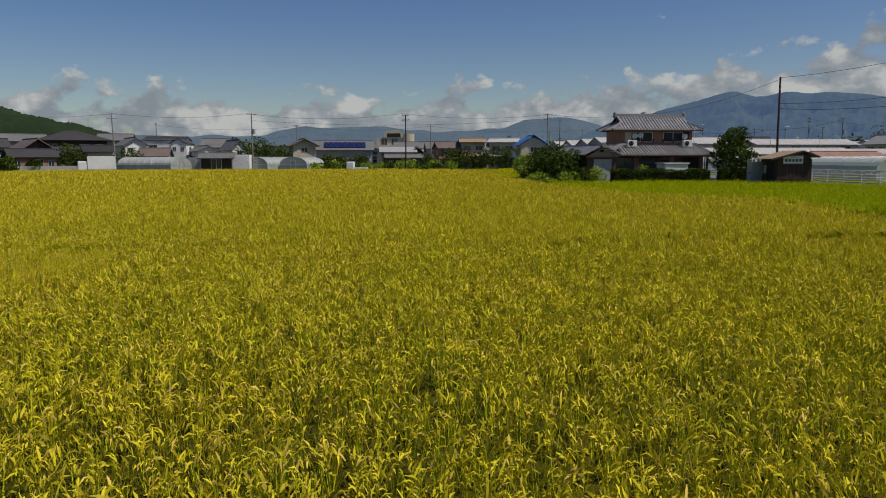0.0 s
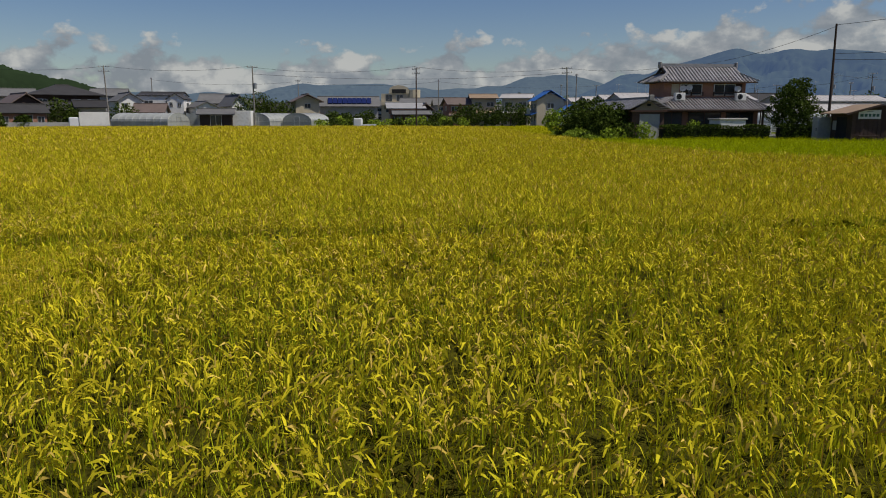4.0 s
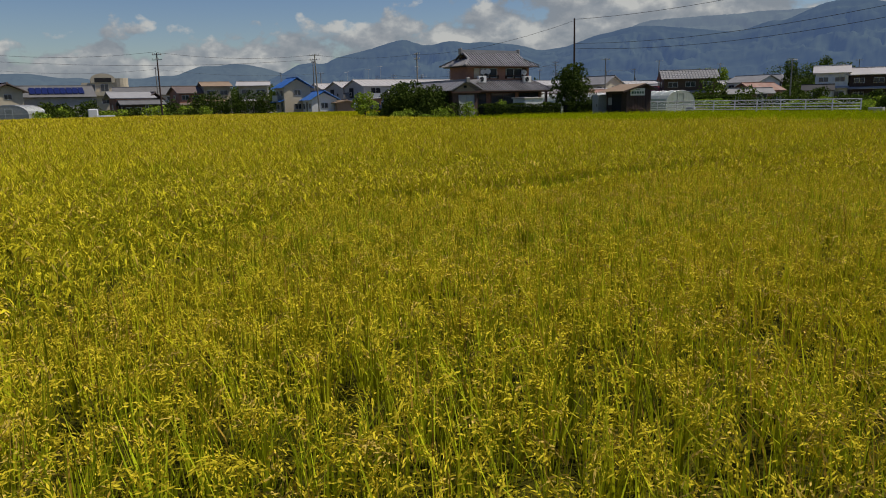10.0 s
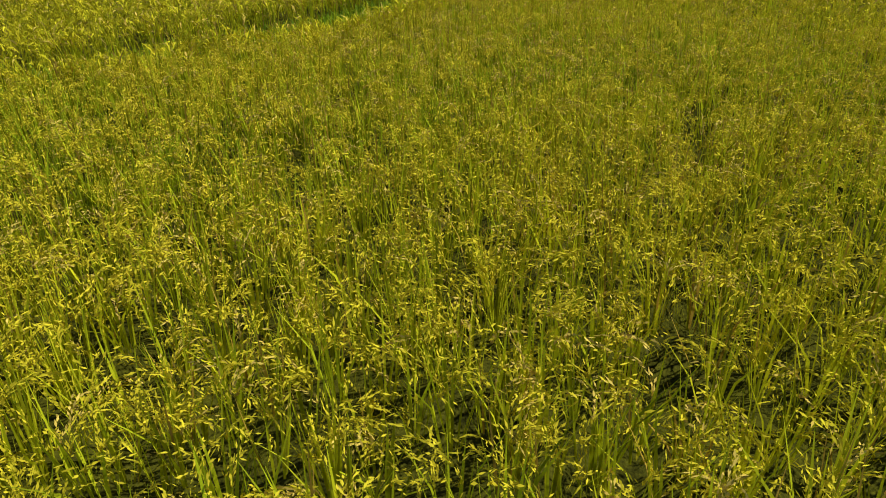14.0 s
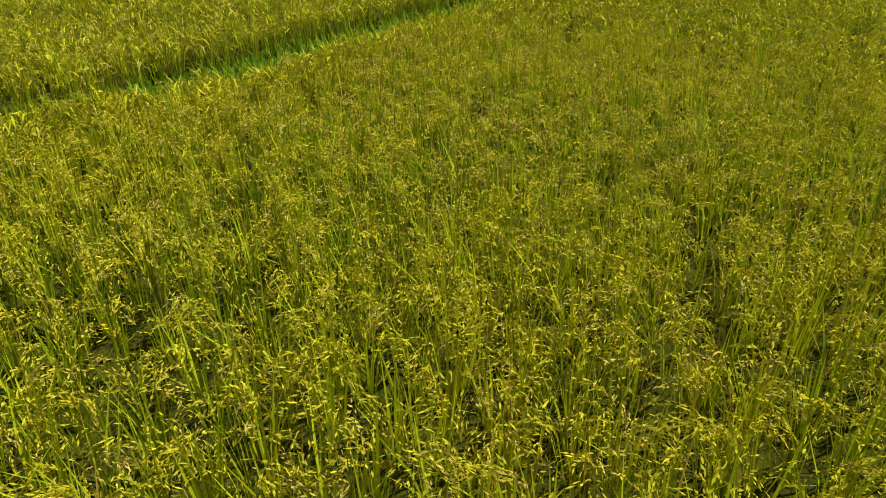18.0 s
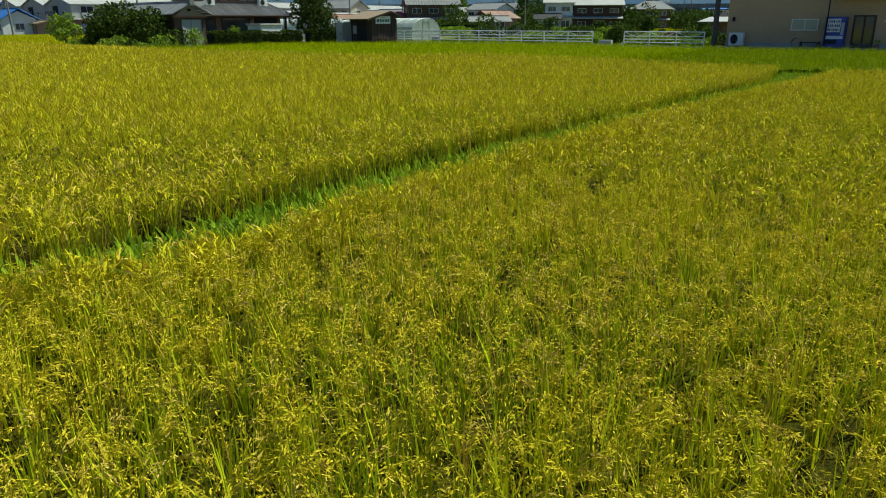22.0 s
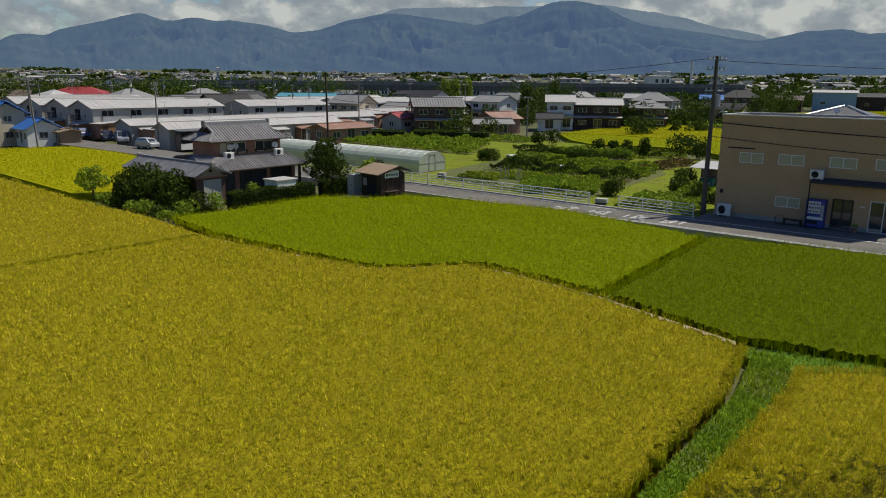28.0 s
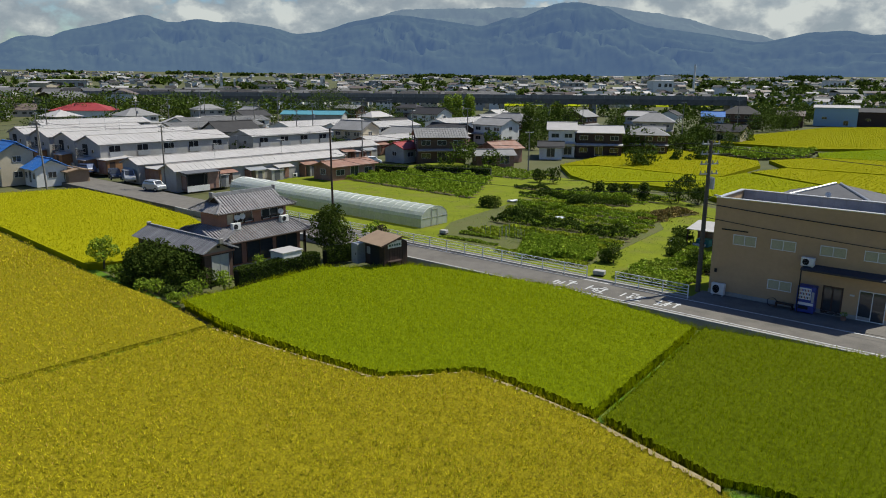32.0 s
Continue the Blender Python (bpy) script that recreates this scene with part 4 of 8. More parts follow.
def utility_pole(place, h, turn=0.0, arms=1, lean=0.0, gear=False, dark=False, light=False):
    t = thing("utility_pole", place, turn, ("dark" if dark else "grey") + " concrete utility pole with cross-arms and insulators", "pole", "utility poles")
    t.matrix_world = pose(*place, 0, lean, turn)
    part("shaft", rod(B(), (0, 0, -0.3), (0, 0, h), 0.19 if gear and light else 0.135, 0.12 if gear and light else 0.085, 10), M_DWOOD if dark else M_POLED if gear and light else M_POLE, t, smooth=False)
    for k in range(arms):
        z = h - 0.25 - 0.7 * k
        arm = part("cross_arm", box(B(), -0.8, 0.8, -0.045, 0.045, z, z + 0.09, 0.01), M_STEEL, t)
        for x in (-0.7, -0.3, 0.3, 0.7):
            bm = rod(B(), (x, 0, z + 0.09), (x, 0, z + 0.28), 0.05, 0.035, 7)
            part("insulator", bm, M_GREYW, arm)
    if gear:
        bm = rod(B(), (0.32, 0, h - 3.4), (0.32, 0, h - 2.6), 0.24, 0.24, 12)
        part("transformer", bm, M_STEEL, t, "grey transformer can")
        part("bracket", box(B(), -0.1, 0.4, -0.06, 0.06, h - 2.6, h - 2.52), M_STEEL, t)
        for k in range(4):
            part("step_bolt", rod(B(), (-0.28, 0, 2.2 + k * 0.5), (0.28, 0, 2.2 + k * 0.5), 0.012, 0.012, 5), M_STEEL, t)
    if light:
        part("lamp_arm", rod(B(), (0, 0, h * 0.62), (0, -0.9, h * 0.66), 0.025, 0.02, 6), M_STEEL, t)
        part("lamp_head", box(B(), -0.1, 0.1, -1.35, -0.85, h * 0.66 - 0.04, h * 0.66 + 0.05, 0.02), M_STEEL, t, "street lamp head")
    return t


def ac_unit(place, turn, label="cream outdoor air-conditioner unit on the wall"):
    t = thing("outdoor_unit", place, turn, label, "air conditioner", "outdoor units")
    part("casing", box(B(), -0.40, 0.40, -0.15, 0.15, 0.06, 0.62, 0.02), M_WHITE, t)
    bm = B()
    for k in range(5):
        bmesh.ops.create_cone(bm, cap_ends=False, segments=16, radius1=0.05 + 0.04 * k, radius2=0.05 + 0.04 * k, depth=0.012, matrix=Matrix.Translation((-0.1, -0.165, 0.34)) @ Matrix.Rotation(radians(90), 4, "X"))
    part("grille", bm, M_STEEL, t)
    part("fan_opening", rod(B(), (-0.1, -0.156, 0.34), (-0.1, -0.148, 0.34), 0.21, 0.21, 16), M_DARK, t)
    for x in (-0.3, 0.3):
        part("foot", box(B(), x - 0.04, x + 0.04, -0.16, 0.16, 0.0, 0.06), M_STEEL, t)
    return t


def dish(place, turn, r=0.23):
    t = thing("satellite_dish", place, turn, "white round satellite dish on a wall bracket", "satellite dish", "dishes")
    bm = B()
    bmesh.ops.create_uvsphere(bm, u_segments=14, v_segments=8, radius=r * 1.6)
    bmesh.ops.delete(bm, geom=[v for v in bm.verts if v.co.z > -r * 1.22], context="VERTS")
    bmesh.ops.transform(bm, matrix=Matrix.Rotation(radians(65), 4, "X") @ Matrix.Translation((0, 0, r * 1.4)), verts=bm.verts)
    part("reflector", bm, M_WHITE, t, smooth=True)
    part("feed_arm", rod(B(), (0, -0.05, -r), (0, -r * 1.5, -r * 0.2), 0.012, 0.012, 5), M_STEEL, t)
    part("receiver", box(B(), -0.03, 0.03, -r * 1.6, -r * 1.4, -r * 0.3, -r * 0.1), M_WHITE, t)
    part("mount", rod(B(), (0, 0.05, -r - 0.15), (0, 0.05, 0.0), 0.02, 0.02, 6), M_STEEL, t)
    return t


# ---- the farmhouse by the fields ----
HX, HY, HZ, HT = -6.3, 43.0, 0.0, 49.5
HM = pose(HX, HY, HZ, 0, 0, HT)


def at_house(x, y, z):
    return HM @ Vector((x, y, z))


def farmhouse():
    h = thing("farmhouse", (HX, HY, HZ), HT, "two-storey Japanese farmhouse, grey tiles and brown plaster walls", "house")
    # ground floor and upper floor
    part("ground_floor_wall", box(B(), -4.6, 3.7, -2.7, 3.0, 0, 2.45), M_BROWNW, h)
    part("foundation", box(B(), -4.7, 3.8, -2.8, 3.1, 0, 0.25), M_CONC, h)
    part("upper_wall", box(B(), -3.3, 3.3, -1.4, 1.4, 2.7, 4.42), M_BROWNW, h)
    part("eaves_soffit", box(B(), -3.75, 3.75, -1.8, 1.8, 4.36, 4.41), M_DWOOD, h)
    # upper hip-and-gable roof
    ez, rz, ex, ey, gx, gy = 4.42, 5.62, 3.95, 1.95, 2.95, 1.0
    sl = math.hypot(ey, rz - ez)
    up = Vector((0, ey, rz - ez))

    def full(x):
        return sl * min(1.0, x / (ex - gx) * (ey - gy) / ey if x < ex - gx else (2 * ex - x) / (ex - gx) * (ey - gy) / ey if x > ex + gx else 1.0)
    tiled_slope(h, "front_roof", (-ex, -ey, ez), (1, 0, 0), up, 2 * ex, full, M_TILE)
    tiled_slope(h, "back_roof", (ex, ey, ez), (-1, 0, 0), Vector((0, -ey, rz - ez)), 2 * ex, full, M_TILE)
    mz = ez + (rz - ez) * (ey - gy) / ey
    hl = math.hypot(ex - gx, mz - ez)
    for s in (-1, 1):
        tiled_slope(h, "hip_roof", (s * ex, s * ey, ez), (0, -s, 0), Vector((-s * (ex - gx), 0, mz - ez)), 2 * ey, lambda x: hl * min(1.0, x / (ey - gy), (2 * ey - x) / (ey - gy)), M_TILE)
        bm = B()
        gable_prism(bm, s * (gx - 0.30), s * (gx - 0.22), 0, gy, mz, rz - 0.02)
        part("gable_wall", bm, M_WHITE if s > 0 else M_DWOOD, h)
        for q in (-1, 1):
            ridge_cap(h, (s * (ex + 0.05), q * (ey + 0.05), ez + 0.03), (s * gx, q * gy, mz + 0.04), 0.09, 0.13, False, M_TILE)
            ridge_cap(h, (s * gx, q * gy, mz + 0.04), (s * gx, 0, rz + 0.02), 0.08, 0.10, False, M_TILE)
    ridge_cap(h, (-3.1, 0, rz), (3.1, 0, rz), 0.15, 0.26)
    # lower skirt roof round the upper floor
    lz, tz = 2.32, 3.22
    x0, x1, y0, y1 = -5.0, 4.35, -3.45, 3.4
    d = -1.4 - y0
    fl = math.hypot(d, tz - lz)
    tiled_slope(h, "lower_front_roof", (x0, y0, lz), (1, 0, 0), Vector((0, d, tz - lz)), x1 - x0, lambda x: fl * min(1.0, (x1 - x0 - x) / 1.05), M_TILE)
    w = x1 - 3.3
    rl = math.hypot(w, tz - lz)
    tiled_slope(h, "lower_right_roof", (x1, y0, lz), (0, 1, 0), Vector((-w, 0, tz - lz)), y1 - y0, lambda x: rl * min(1.0, x / 2.05, (y1 - y0 - x) / 2.0), M_TILE)
    tiled_slope(h, "lower_back_roof", (x1, y1, lz), (-1, 0, 0), Vector((0, -2.0, tz - lz)), x1 - x0, lambda x: math.hypot(2.0, tz - lz) * min(1.0, x / 1.05), M_TILE)
    w2 = -3.3 - x0
    tiled_slope(h, "lower_left_roof", (x0, y1, lz), (0, -1, 0), Vector((w2, 0, tz - lz)), y1 - y0, lambda x: math.hypot(w2, tz - lz) * min(1.0, x / 2.2), M_TILE)
    ridge_cap(h, (x1, y0, lz + 0.04), (3.3, -1.4, tz + 0.05), 0.08, 0.12, False, M_TILE)
    ridge_cap(h, (3.35, 0.3, tz + 0.1), (4.4, 0.3, tz - 0.1), 0.12, 0.20)
    part("fascia", box(B(), x0 + 0.1, x1 - 0.1, y0 + 0.05, y0 + 0.10, lz - 0.14, lz - 0.02), M_DWOOD, h)
    part("gutter", rod(B(), (x0, y0 - 0.04, lz - 0.04), (x1, y0 - 0.04, lz - 0.04), 0.05, 0.05, 6), M_DWOOD, h)
    part("upper_gutter", rod(B(), (-ex, -ey - 0.03, ez - 0.04), (ex, -ey - 0.03, ez - 0.04), 0.045, 0.045, 6), M_DWOOD, h)
    # openings of the upper floor
    for x in (-1.15, 1.55):
        window(h, x, -1.41, 3.42, 1.75, 0.85, 0, 2)
        part("railing", box(B(), x - 0.95, x + 0.95, -1.62, -1.58, 3.62, 3.66), M_DWOOD, h)
        for k in (-0.9, 0, 0.9):
            part("railing_post", box(B(), x + k - 0.02, x + k + 0.02, -1.62, -1.42, 3.38, 3.64), M_DWOOD, h)
    part("window_panel", box(B(), -2.72, -2.12, -1.45, -1.40, 3.40, 4.25, 0.01), M_CREAM, h, "pale wooden shutter panel")
    part("shutter_box", box(B(), 2.45, 2.95, -1.50, -1.40, 3.40, 4.28, 0.01), M_DWOOD, h)
    # ground floor front
    for x, ww in ((-3.2, 1.6), (-0.6, 2.6), (2.2, 2.2)):
        window(h, x, -2.71, 0.35, ww, 1.8, 0, 2, frame=M_DWOOD)
    part("porch_post", box(B(), 3.7, 3.82, -3.35, -3.23, 0, 2.3), M_DWOOD, h)
    part("downpipe", rod(B(), (3.5, -3.4, 0.1), (3.5, -3.4, 2.25), 0.04, 0.04, 6), M_DWOOD, h)
    # gabled wing
    wx, hw, ya, yb, we, wr = -5.9, 1.55, -5.1, 5.0, 2.30, 3.05
    part("wing_wall", box(B(), wx - 1.2, wx + 1.2, ya + 0.35, yb - 0.3, 0, 2.28), M_TIMBER, h, "dark timber wing wall")
    bm = B()
    bmg = [bm.verts.new(p) for p in ((wx - 1.2, ya + 0.33, 2.2), (wx + 1.2, ya + 0.33, 2.2), (wx, ya + 0.33, wr - 0.12))]
    bm.faces.new(bmg)
    r = bmesh.ops.extrude_face_region(bm, geom=bm.faces[:])
    bmesh.ops.translate(bm, vec=(0, 0.15, 0), verts=[v for v in r["geom"] if isinstance(v, bmesh.types.BMVert)])
    bmesh.ops.recalc_face_normals(bm, faces=bm.faces)
    part("wing_gable", bm, mat("weathered_gable", (0.36, 0.29, 0.21), 0.85, (0.28, 0.22, 0.16), scale=2), h, "weathered cream plaster gable")
    part("gable_vent", box(B(), wx - 0.13, wx + 0.13, ya + 0.29, ya + 0.34, 2.55, 2.72), M_DARK, h)
    part("tie_beam", box(B(), wx - 1.35, wx + 1.35, ya + 0.2, ya + 0.32, 2.14, 2.26), M_BROWNW, h)
    L = math.hypot(hw, wr - we)
    tiled_slope(h, "wing_left_roof", (wx - hw, yb, we), (0, -1, 0), Vector((hw, 0, wr - we)), yb - ya, lambda x: L, M_WTILE)
    tiled_slope(h, "wing_right_roof", (wx + hw, ya, we), (0, 1, 0), Vector((-hw, 0, wr - we)), yb - ya, lambda x: L, M_WTILE)
    ridge_cap(h, (wx, ya - 0.05, wr), (wx, yb, wr), 0.12, 0.18)
    for s in (-1, 1):
        ridge_cap(h, (wx + s * hw, ya, we + 0.02), (wx, ya, wr + 0.02), 0.07, 0.10, False)
    window(h, wx + 0.1, ya + 0.34, 0.15, 1.5, 1.85, 0, 2, glass=M_CURT, frame=M_GREYW)
    return h


farmhouse()
for x, y, z in ((-2.35, -2.05, 2.90), (2.55, -2.05, 2.90)):
    ac_unit(at_house(x, y, z + 0.06), HT, "cream outdoor air-conditioner unit standing on roof tiles")
for x, y, z in ((-1.95, -1.72, 3.95), (-1.45, -1.72, 4.0), (2.45, -1.78, 3.92)):
    dish(at_house(x, y, z), HT - 30, 0.4)


def garden_store():
    t = thing("storage_shed", at_house(-0.6, -6.1, 0.05), HT, "small white sheet-metal garden store with flat roof", "shed")
    part("body", box(B(), -0.95, 0.95, -0.75, 0.75, 0, 1.55), M_WHITE, t)
    part("roof", box(B(), -1.05, 1.05, -0.85, 0.85, 1.55, 1.66, 0.02), M_TIN, t, "pale flat metal roof")
    part("door", box(B(), -0.85, 0.0, -0.775, -0.75, 0.08, 1.45), M_PIPE, t)
    part("door", box(B(), 0.0, 0.85, -0.765, -0.75, 0.08, 1.45), M_WHITE, t)
    part("handle", box(B(), -0.12, -0.08, -0.80, -0.775, 0.7, 0.9), M_STEEL, t)


garden_store()


def hedge(name, pts, width, h, label, leaves, size=0.07, material=None):
    """A clipped hedge along a line of (x, y)."""
    rng = TREE_RNG
    t = thing(name, (pts[0][0], pts[0][1], 0), 0, label, "hedge")
    o = np.array(pts[0])
    P = np.array(pts) - o
    seg = np.linalg.norm(np.diff(P, axis=0), axis=1)
    k = rng.choice(len(seg), leaves, p=seg / seg.sum())
    f = rng.random(leaves)
    c = P[k] + (P[k + 1] - P[k]) * f[:, None]
    d = (P[k + 1] - P[k]) / seg[k][:, None]
    side = rng.choice([-1, 1], leaves) * width / 2 * rng.uniform(0.75, 1.12, leaves)
    topq = rng.random(leaves) < 0.35
    off = np.where(topq, rng.uniform(-1, 1, leaves) * width / 2, side)
    z = np.where(topq, h * rng.uniform(0.93, 1.06, leaves), h * rng.uniform(0.0, 1.0, leaves)) + 0.06 * np.sin(c[:, 0] * 2.1 + c[:, 1])
    ctr = np.stack([c[:, 0] - d[:, 1] * off, c[:, 1] + d[:, 0] * off, z], 1)
    u = rng.normal(size=(leaves, 3))
    u /= np.linalg.norm(u, axis=1)[:, None]
    w = np.cross(u, rng.normal(size=(leaves, 3)))
    w /= np.linalg.norm(w, axis=1)[:, None]
    s = size * rng.uniform(0.6, 1.5, leaves)[:, None]
    v = np.stack([ctr - u * s, ctr + w * s * 0.6, ctr + u * s, ctr - w * s * 0.6], 1).reshape(-1, 3)
    part("foliage", arrays_mesh("hedge_leaves", v, np.arange(leaves * 4).reshape(-1, 4), [material or M_FOL3]), None, t)
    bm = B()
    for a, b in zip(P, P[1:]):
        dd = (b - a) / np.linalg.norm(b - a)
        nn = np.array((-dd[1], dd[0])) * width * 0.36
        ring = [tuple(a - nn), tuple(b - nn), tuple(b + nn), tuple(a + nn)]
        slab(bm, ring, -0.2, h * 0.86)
    # solid near-black filler, coloured for the shade inside the hedge
    part("shade_core", bm, mat("hedge_inner_shade", (0.012, 0.017, 0.006), 0.95, bump=0.8), t, "near-black solid core standing in for the hedge's shaded inside")


hedge("hedge", [(-5.0, 34.4), (-2.4, 37.4), (0.2, 40.2)], 0.8, 1.15, "clipped dark green hedge in front of the farmhouse", 9000, 0.06, M_FOL)
hedge("hedge", [(0.7, 40.9), (2.2, 42.3), (3.0, 43.0)], 0.7, 1.2, "clipped dark green hedge beside the farm shed", 4500, 0.06, M_FOL)
tree((-11.3, 35.6, 0), 3.0, 2.4, "dark evergreen garden tree spreading beside the farmhouse", leaves=7000, size=0.10, lobes=16, crown_low=0.18, trunk=0.14)
tree((-9.2, 34.6, 0), 2.6, 1.9, "dark evergreen garden tree close to the wing", leaves=4500, size=0.10, lobes=12, crown_low=0.18, trunk=0.12)
tree((-13.3, 37.2, 0), 2.1, 1.5, "dark evergreen shrub tree at the garden's edge", leaves=3000, size=0.10, lobes=10, crown_low=0.2)
tree((-17.0, 39.6, 0), 2.5, 1.2, "thin leafy tree standing between two fields", leaves=1500, size=0.10, lobes=8, crown_low=0.3, material=M_FOL2)
tree((0.85, 43.4, 0), 4.7, 1.85, "tall dense broad-leaved tree beside the farmhouse", leaves=9000, size=0.085, lobes=17, crown_low=0.26, trunk=0.13)
tree((4.3, 46.5, 0), 2.7, 1.2, "slender young leafy tree behind the shed", leaves=520, size=0.14, lobes=7, material=M_FOL2)
tree((5.3, 44.8, 0), 2.6, 1.0, "small reddish leafy tree behind the farm shed", leaves=500, size=0.12, lobes=7, material=mat("foliage_red", (0.12, 0.07, 0.03), 0.7, (0.08, 0.08, 0.03), island=0.4))
for x, y, r, hh, m in ((-15.2, 37.3, 0.7, 0.8, 1), (-13.8, 35.2, 0.6, 0.7, 1), (-12.6, 34.2, 0.8, 0.8, 0), (-11.2, 32.9, 0.8, 0.75, 1), (-10.0, 32.2, 0.9, 1.05, 1), (-8.8, 31.2, 0.8, 0.8, 0),
                       (-8.0, 30.2, 0.7, 0.6, 1), (-7.2, 31.6, 0.9, 1.1, 1), (-6.6, 33.3, 0.9, 1.5, 0), (-5.6, 33.2, 0.7, 1.35, 1), (-8.4, 33.0, 0.8, 1.3, 0), (3.3, 44.4, 0.7, 1.4, 1), (-3.9, 37.5, 0.6, 1.6, 1)):
    bush((x, y, 0), r, hh, "leafy green garden bush at the field's edge", 420, 0.10, (M_FOL, M_FOL2)[m], group="garden bushes")


def farm_shed():
    """The hut at the roadside: dark boards, felt roof with one long slope, a sign on the gable."""
    t = thing("farm_hut", (5.8, 40.6, 0.05), -49.0, "small dark-brown timber hut with an ochre roof", "hut")
    # local x: along the ridge away from the gable; y: towards the low eave
    bm = B()
    bx0, bx1, by0, by1 = -1.35, 1.35, -1.2, 1.2
    pts = [(by0, 0), (by1, 0), (by1, 1.95), (0.35, 2.42), (by0, 2.02)]
    a = [bm.verts.new((bx0, y, z)) for y, z in pts]
    b = [bm.verts.new((bx1, y, z)) for y, z in pts]
    bm.faces.new(a), bm.faces.new(b[::-1])
    for i in range(5):
        bm.faces.new((a[i], a[(i + 1) % 5], b[(i + 1) % 5], b[i]))
    bmesh.ops.recalc_face_normals(bm, faces=bm.faces)
    part("wall", bm, M_DWOOD, t)
    part("long_roof", plate(B(), [(-1.65, -1.75, 1.98), (1.65, -1.75, 1.98), (1.65, 0.42, 2.56), (-1.65, 0.42, 2.56)], 0.06), M_OCHRE, t, "ochre felt roof slope")
    part("short_roof", plate(B(), [(-1.65, 0.42, 2.56), (1.65, 0.42, 2.56), (1.65, 1.65, 2.10), (-1.65, 1.65, 2.10)], 0.06), M_DWOOD, t, "dark short roof slope")
    part("barge_board", plate(B(), [(1.62, -1.77, 1.96), (1.68, -1.77, 1.96), (1.68, 0.42, 2.55), (1.62, 0.42, 2.55)], 0.12), M_DWOOD, t)
    # no opening is cut: a dark panel stands in for the shaded interior
    part("doorway_shade_panel", box(B(), -0.5, 0.75, by0 - 0.012, by0 - 0.004, 0.1, 1.75), M_DARK, t)
    part("window_frame", box(B(), -0.95, -0.5, by0 - 0.03, by0 - 0.005, 0.9, 1.5), M_GREYW, t)
    for k in range(9):
        y = by0 + 0.27 * k
        part("wall_board", box(B(), bx1 + 0.002, bx1 + 0.022, y, y + 0.24, 0.05, 1.9), M_DWOOD, t)
    sg = part("sign", box(B(), bx1 + 0.03, bx1 + 0.06, -0.85, 0.55, 1.62, 2.18), M_WHITE, t, "white sign with unreadable dark writing")
    for y0_, y1_, z0_, z1_ in ((-0.35, 0.05, 2.06, 2.12), (-0.75, -0.55, 1.76, 1.94), (-0.48, -0.30, 1.76, 1.94), (-0.22, -0.06, 1.76, 1.94), (0.02, 0.2, 1.76, 1.94), (0.27, 0.44, 1.76, 1.94)):
        part("writing", box(B(), bx1 + 0.06, bx1 + 0.066, y0_, y1_, z0_, z1_), M_GREYW if z0_ > 2 else mat("sign_green", (0.06, 0.14, 0.10), 0.7), sg)
    part("table", box(B(), bx1 + 0.05, bx1 + 0.5, -0.95, 0.3, 0.55, 0.60), M_DWOOD, t, "narrow wooden selling shelf")
    for y in (-0.9, 0.25):
        part("table_leg", box(B(), bx1 + 0.42, bx1 + 0.48, y - 0.03, y + 0.03, 0.0, 0.55), M_DWOOD, t)
    c = thing("steel_locker", (3.55, 40.75, 0.05), -49.0, "grey metal storage locker against the hut", "locker")
    part("body", box(B(), -0.4, 0.4, -0.45, 0.45, 0.05, 1.75, 0.02), M_STEEL, c)
    part("door", box(B(), -0.38, 0.38, -0.47, -0.45, 0.1, 1.7, 0.005), M_GREYW, c)
    part("handle", box(B(), 0.2, 0.24, -0.50, -0.47, 0.8, 1.0), M_DARK, c)


farm_shed()


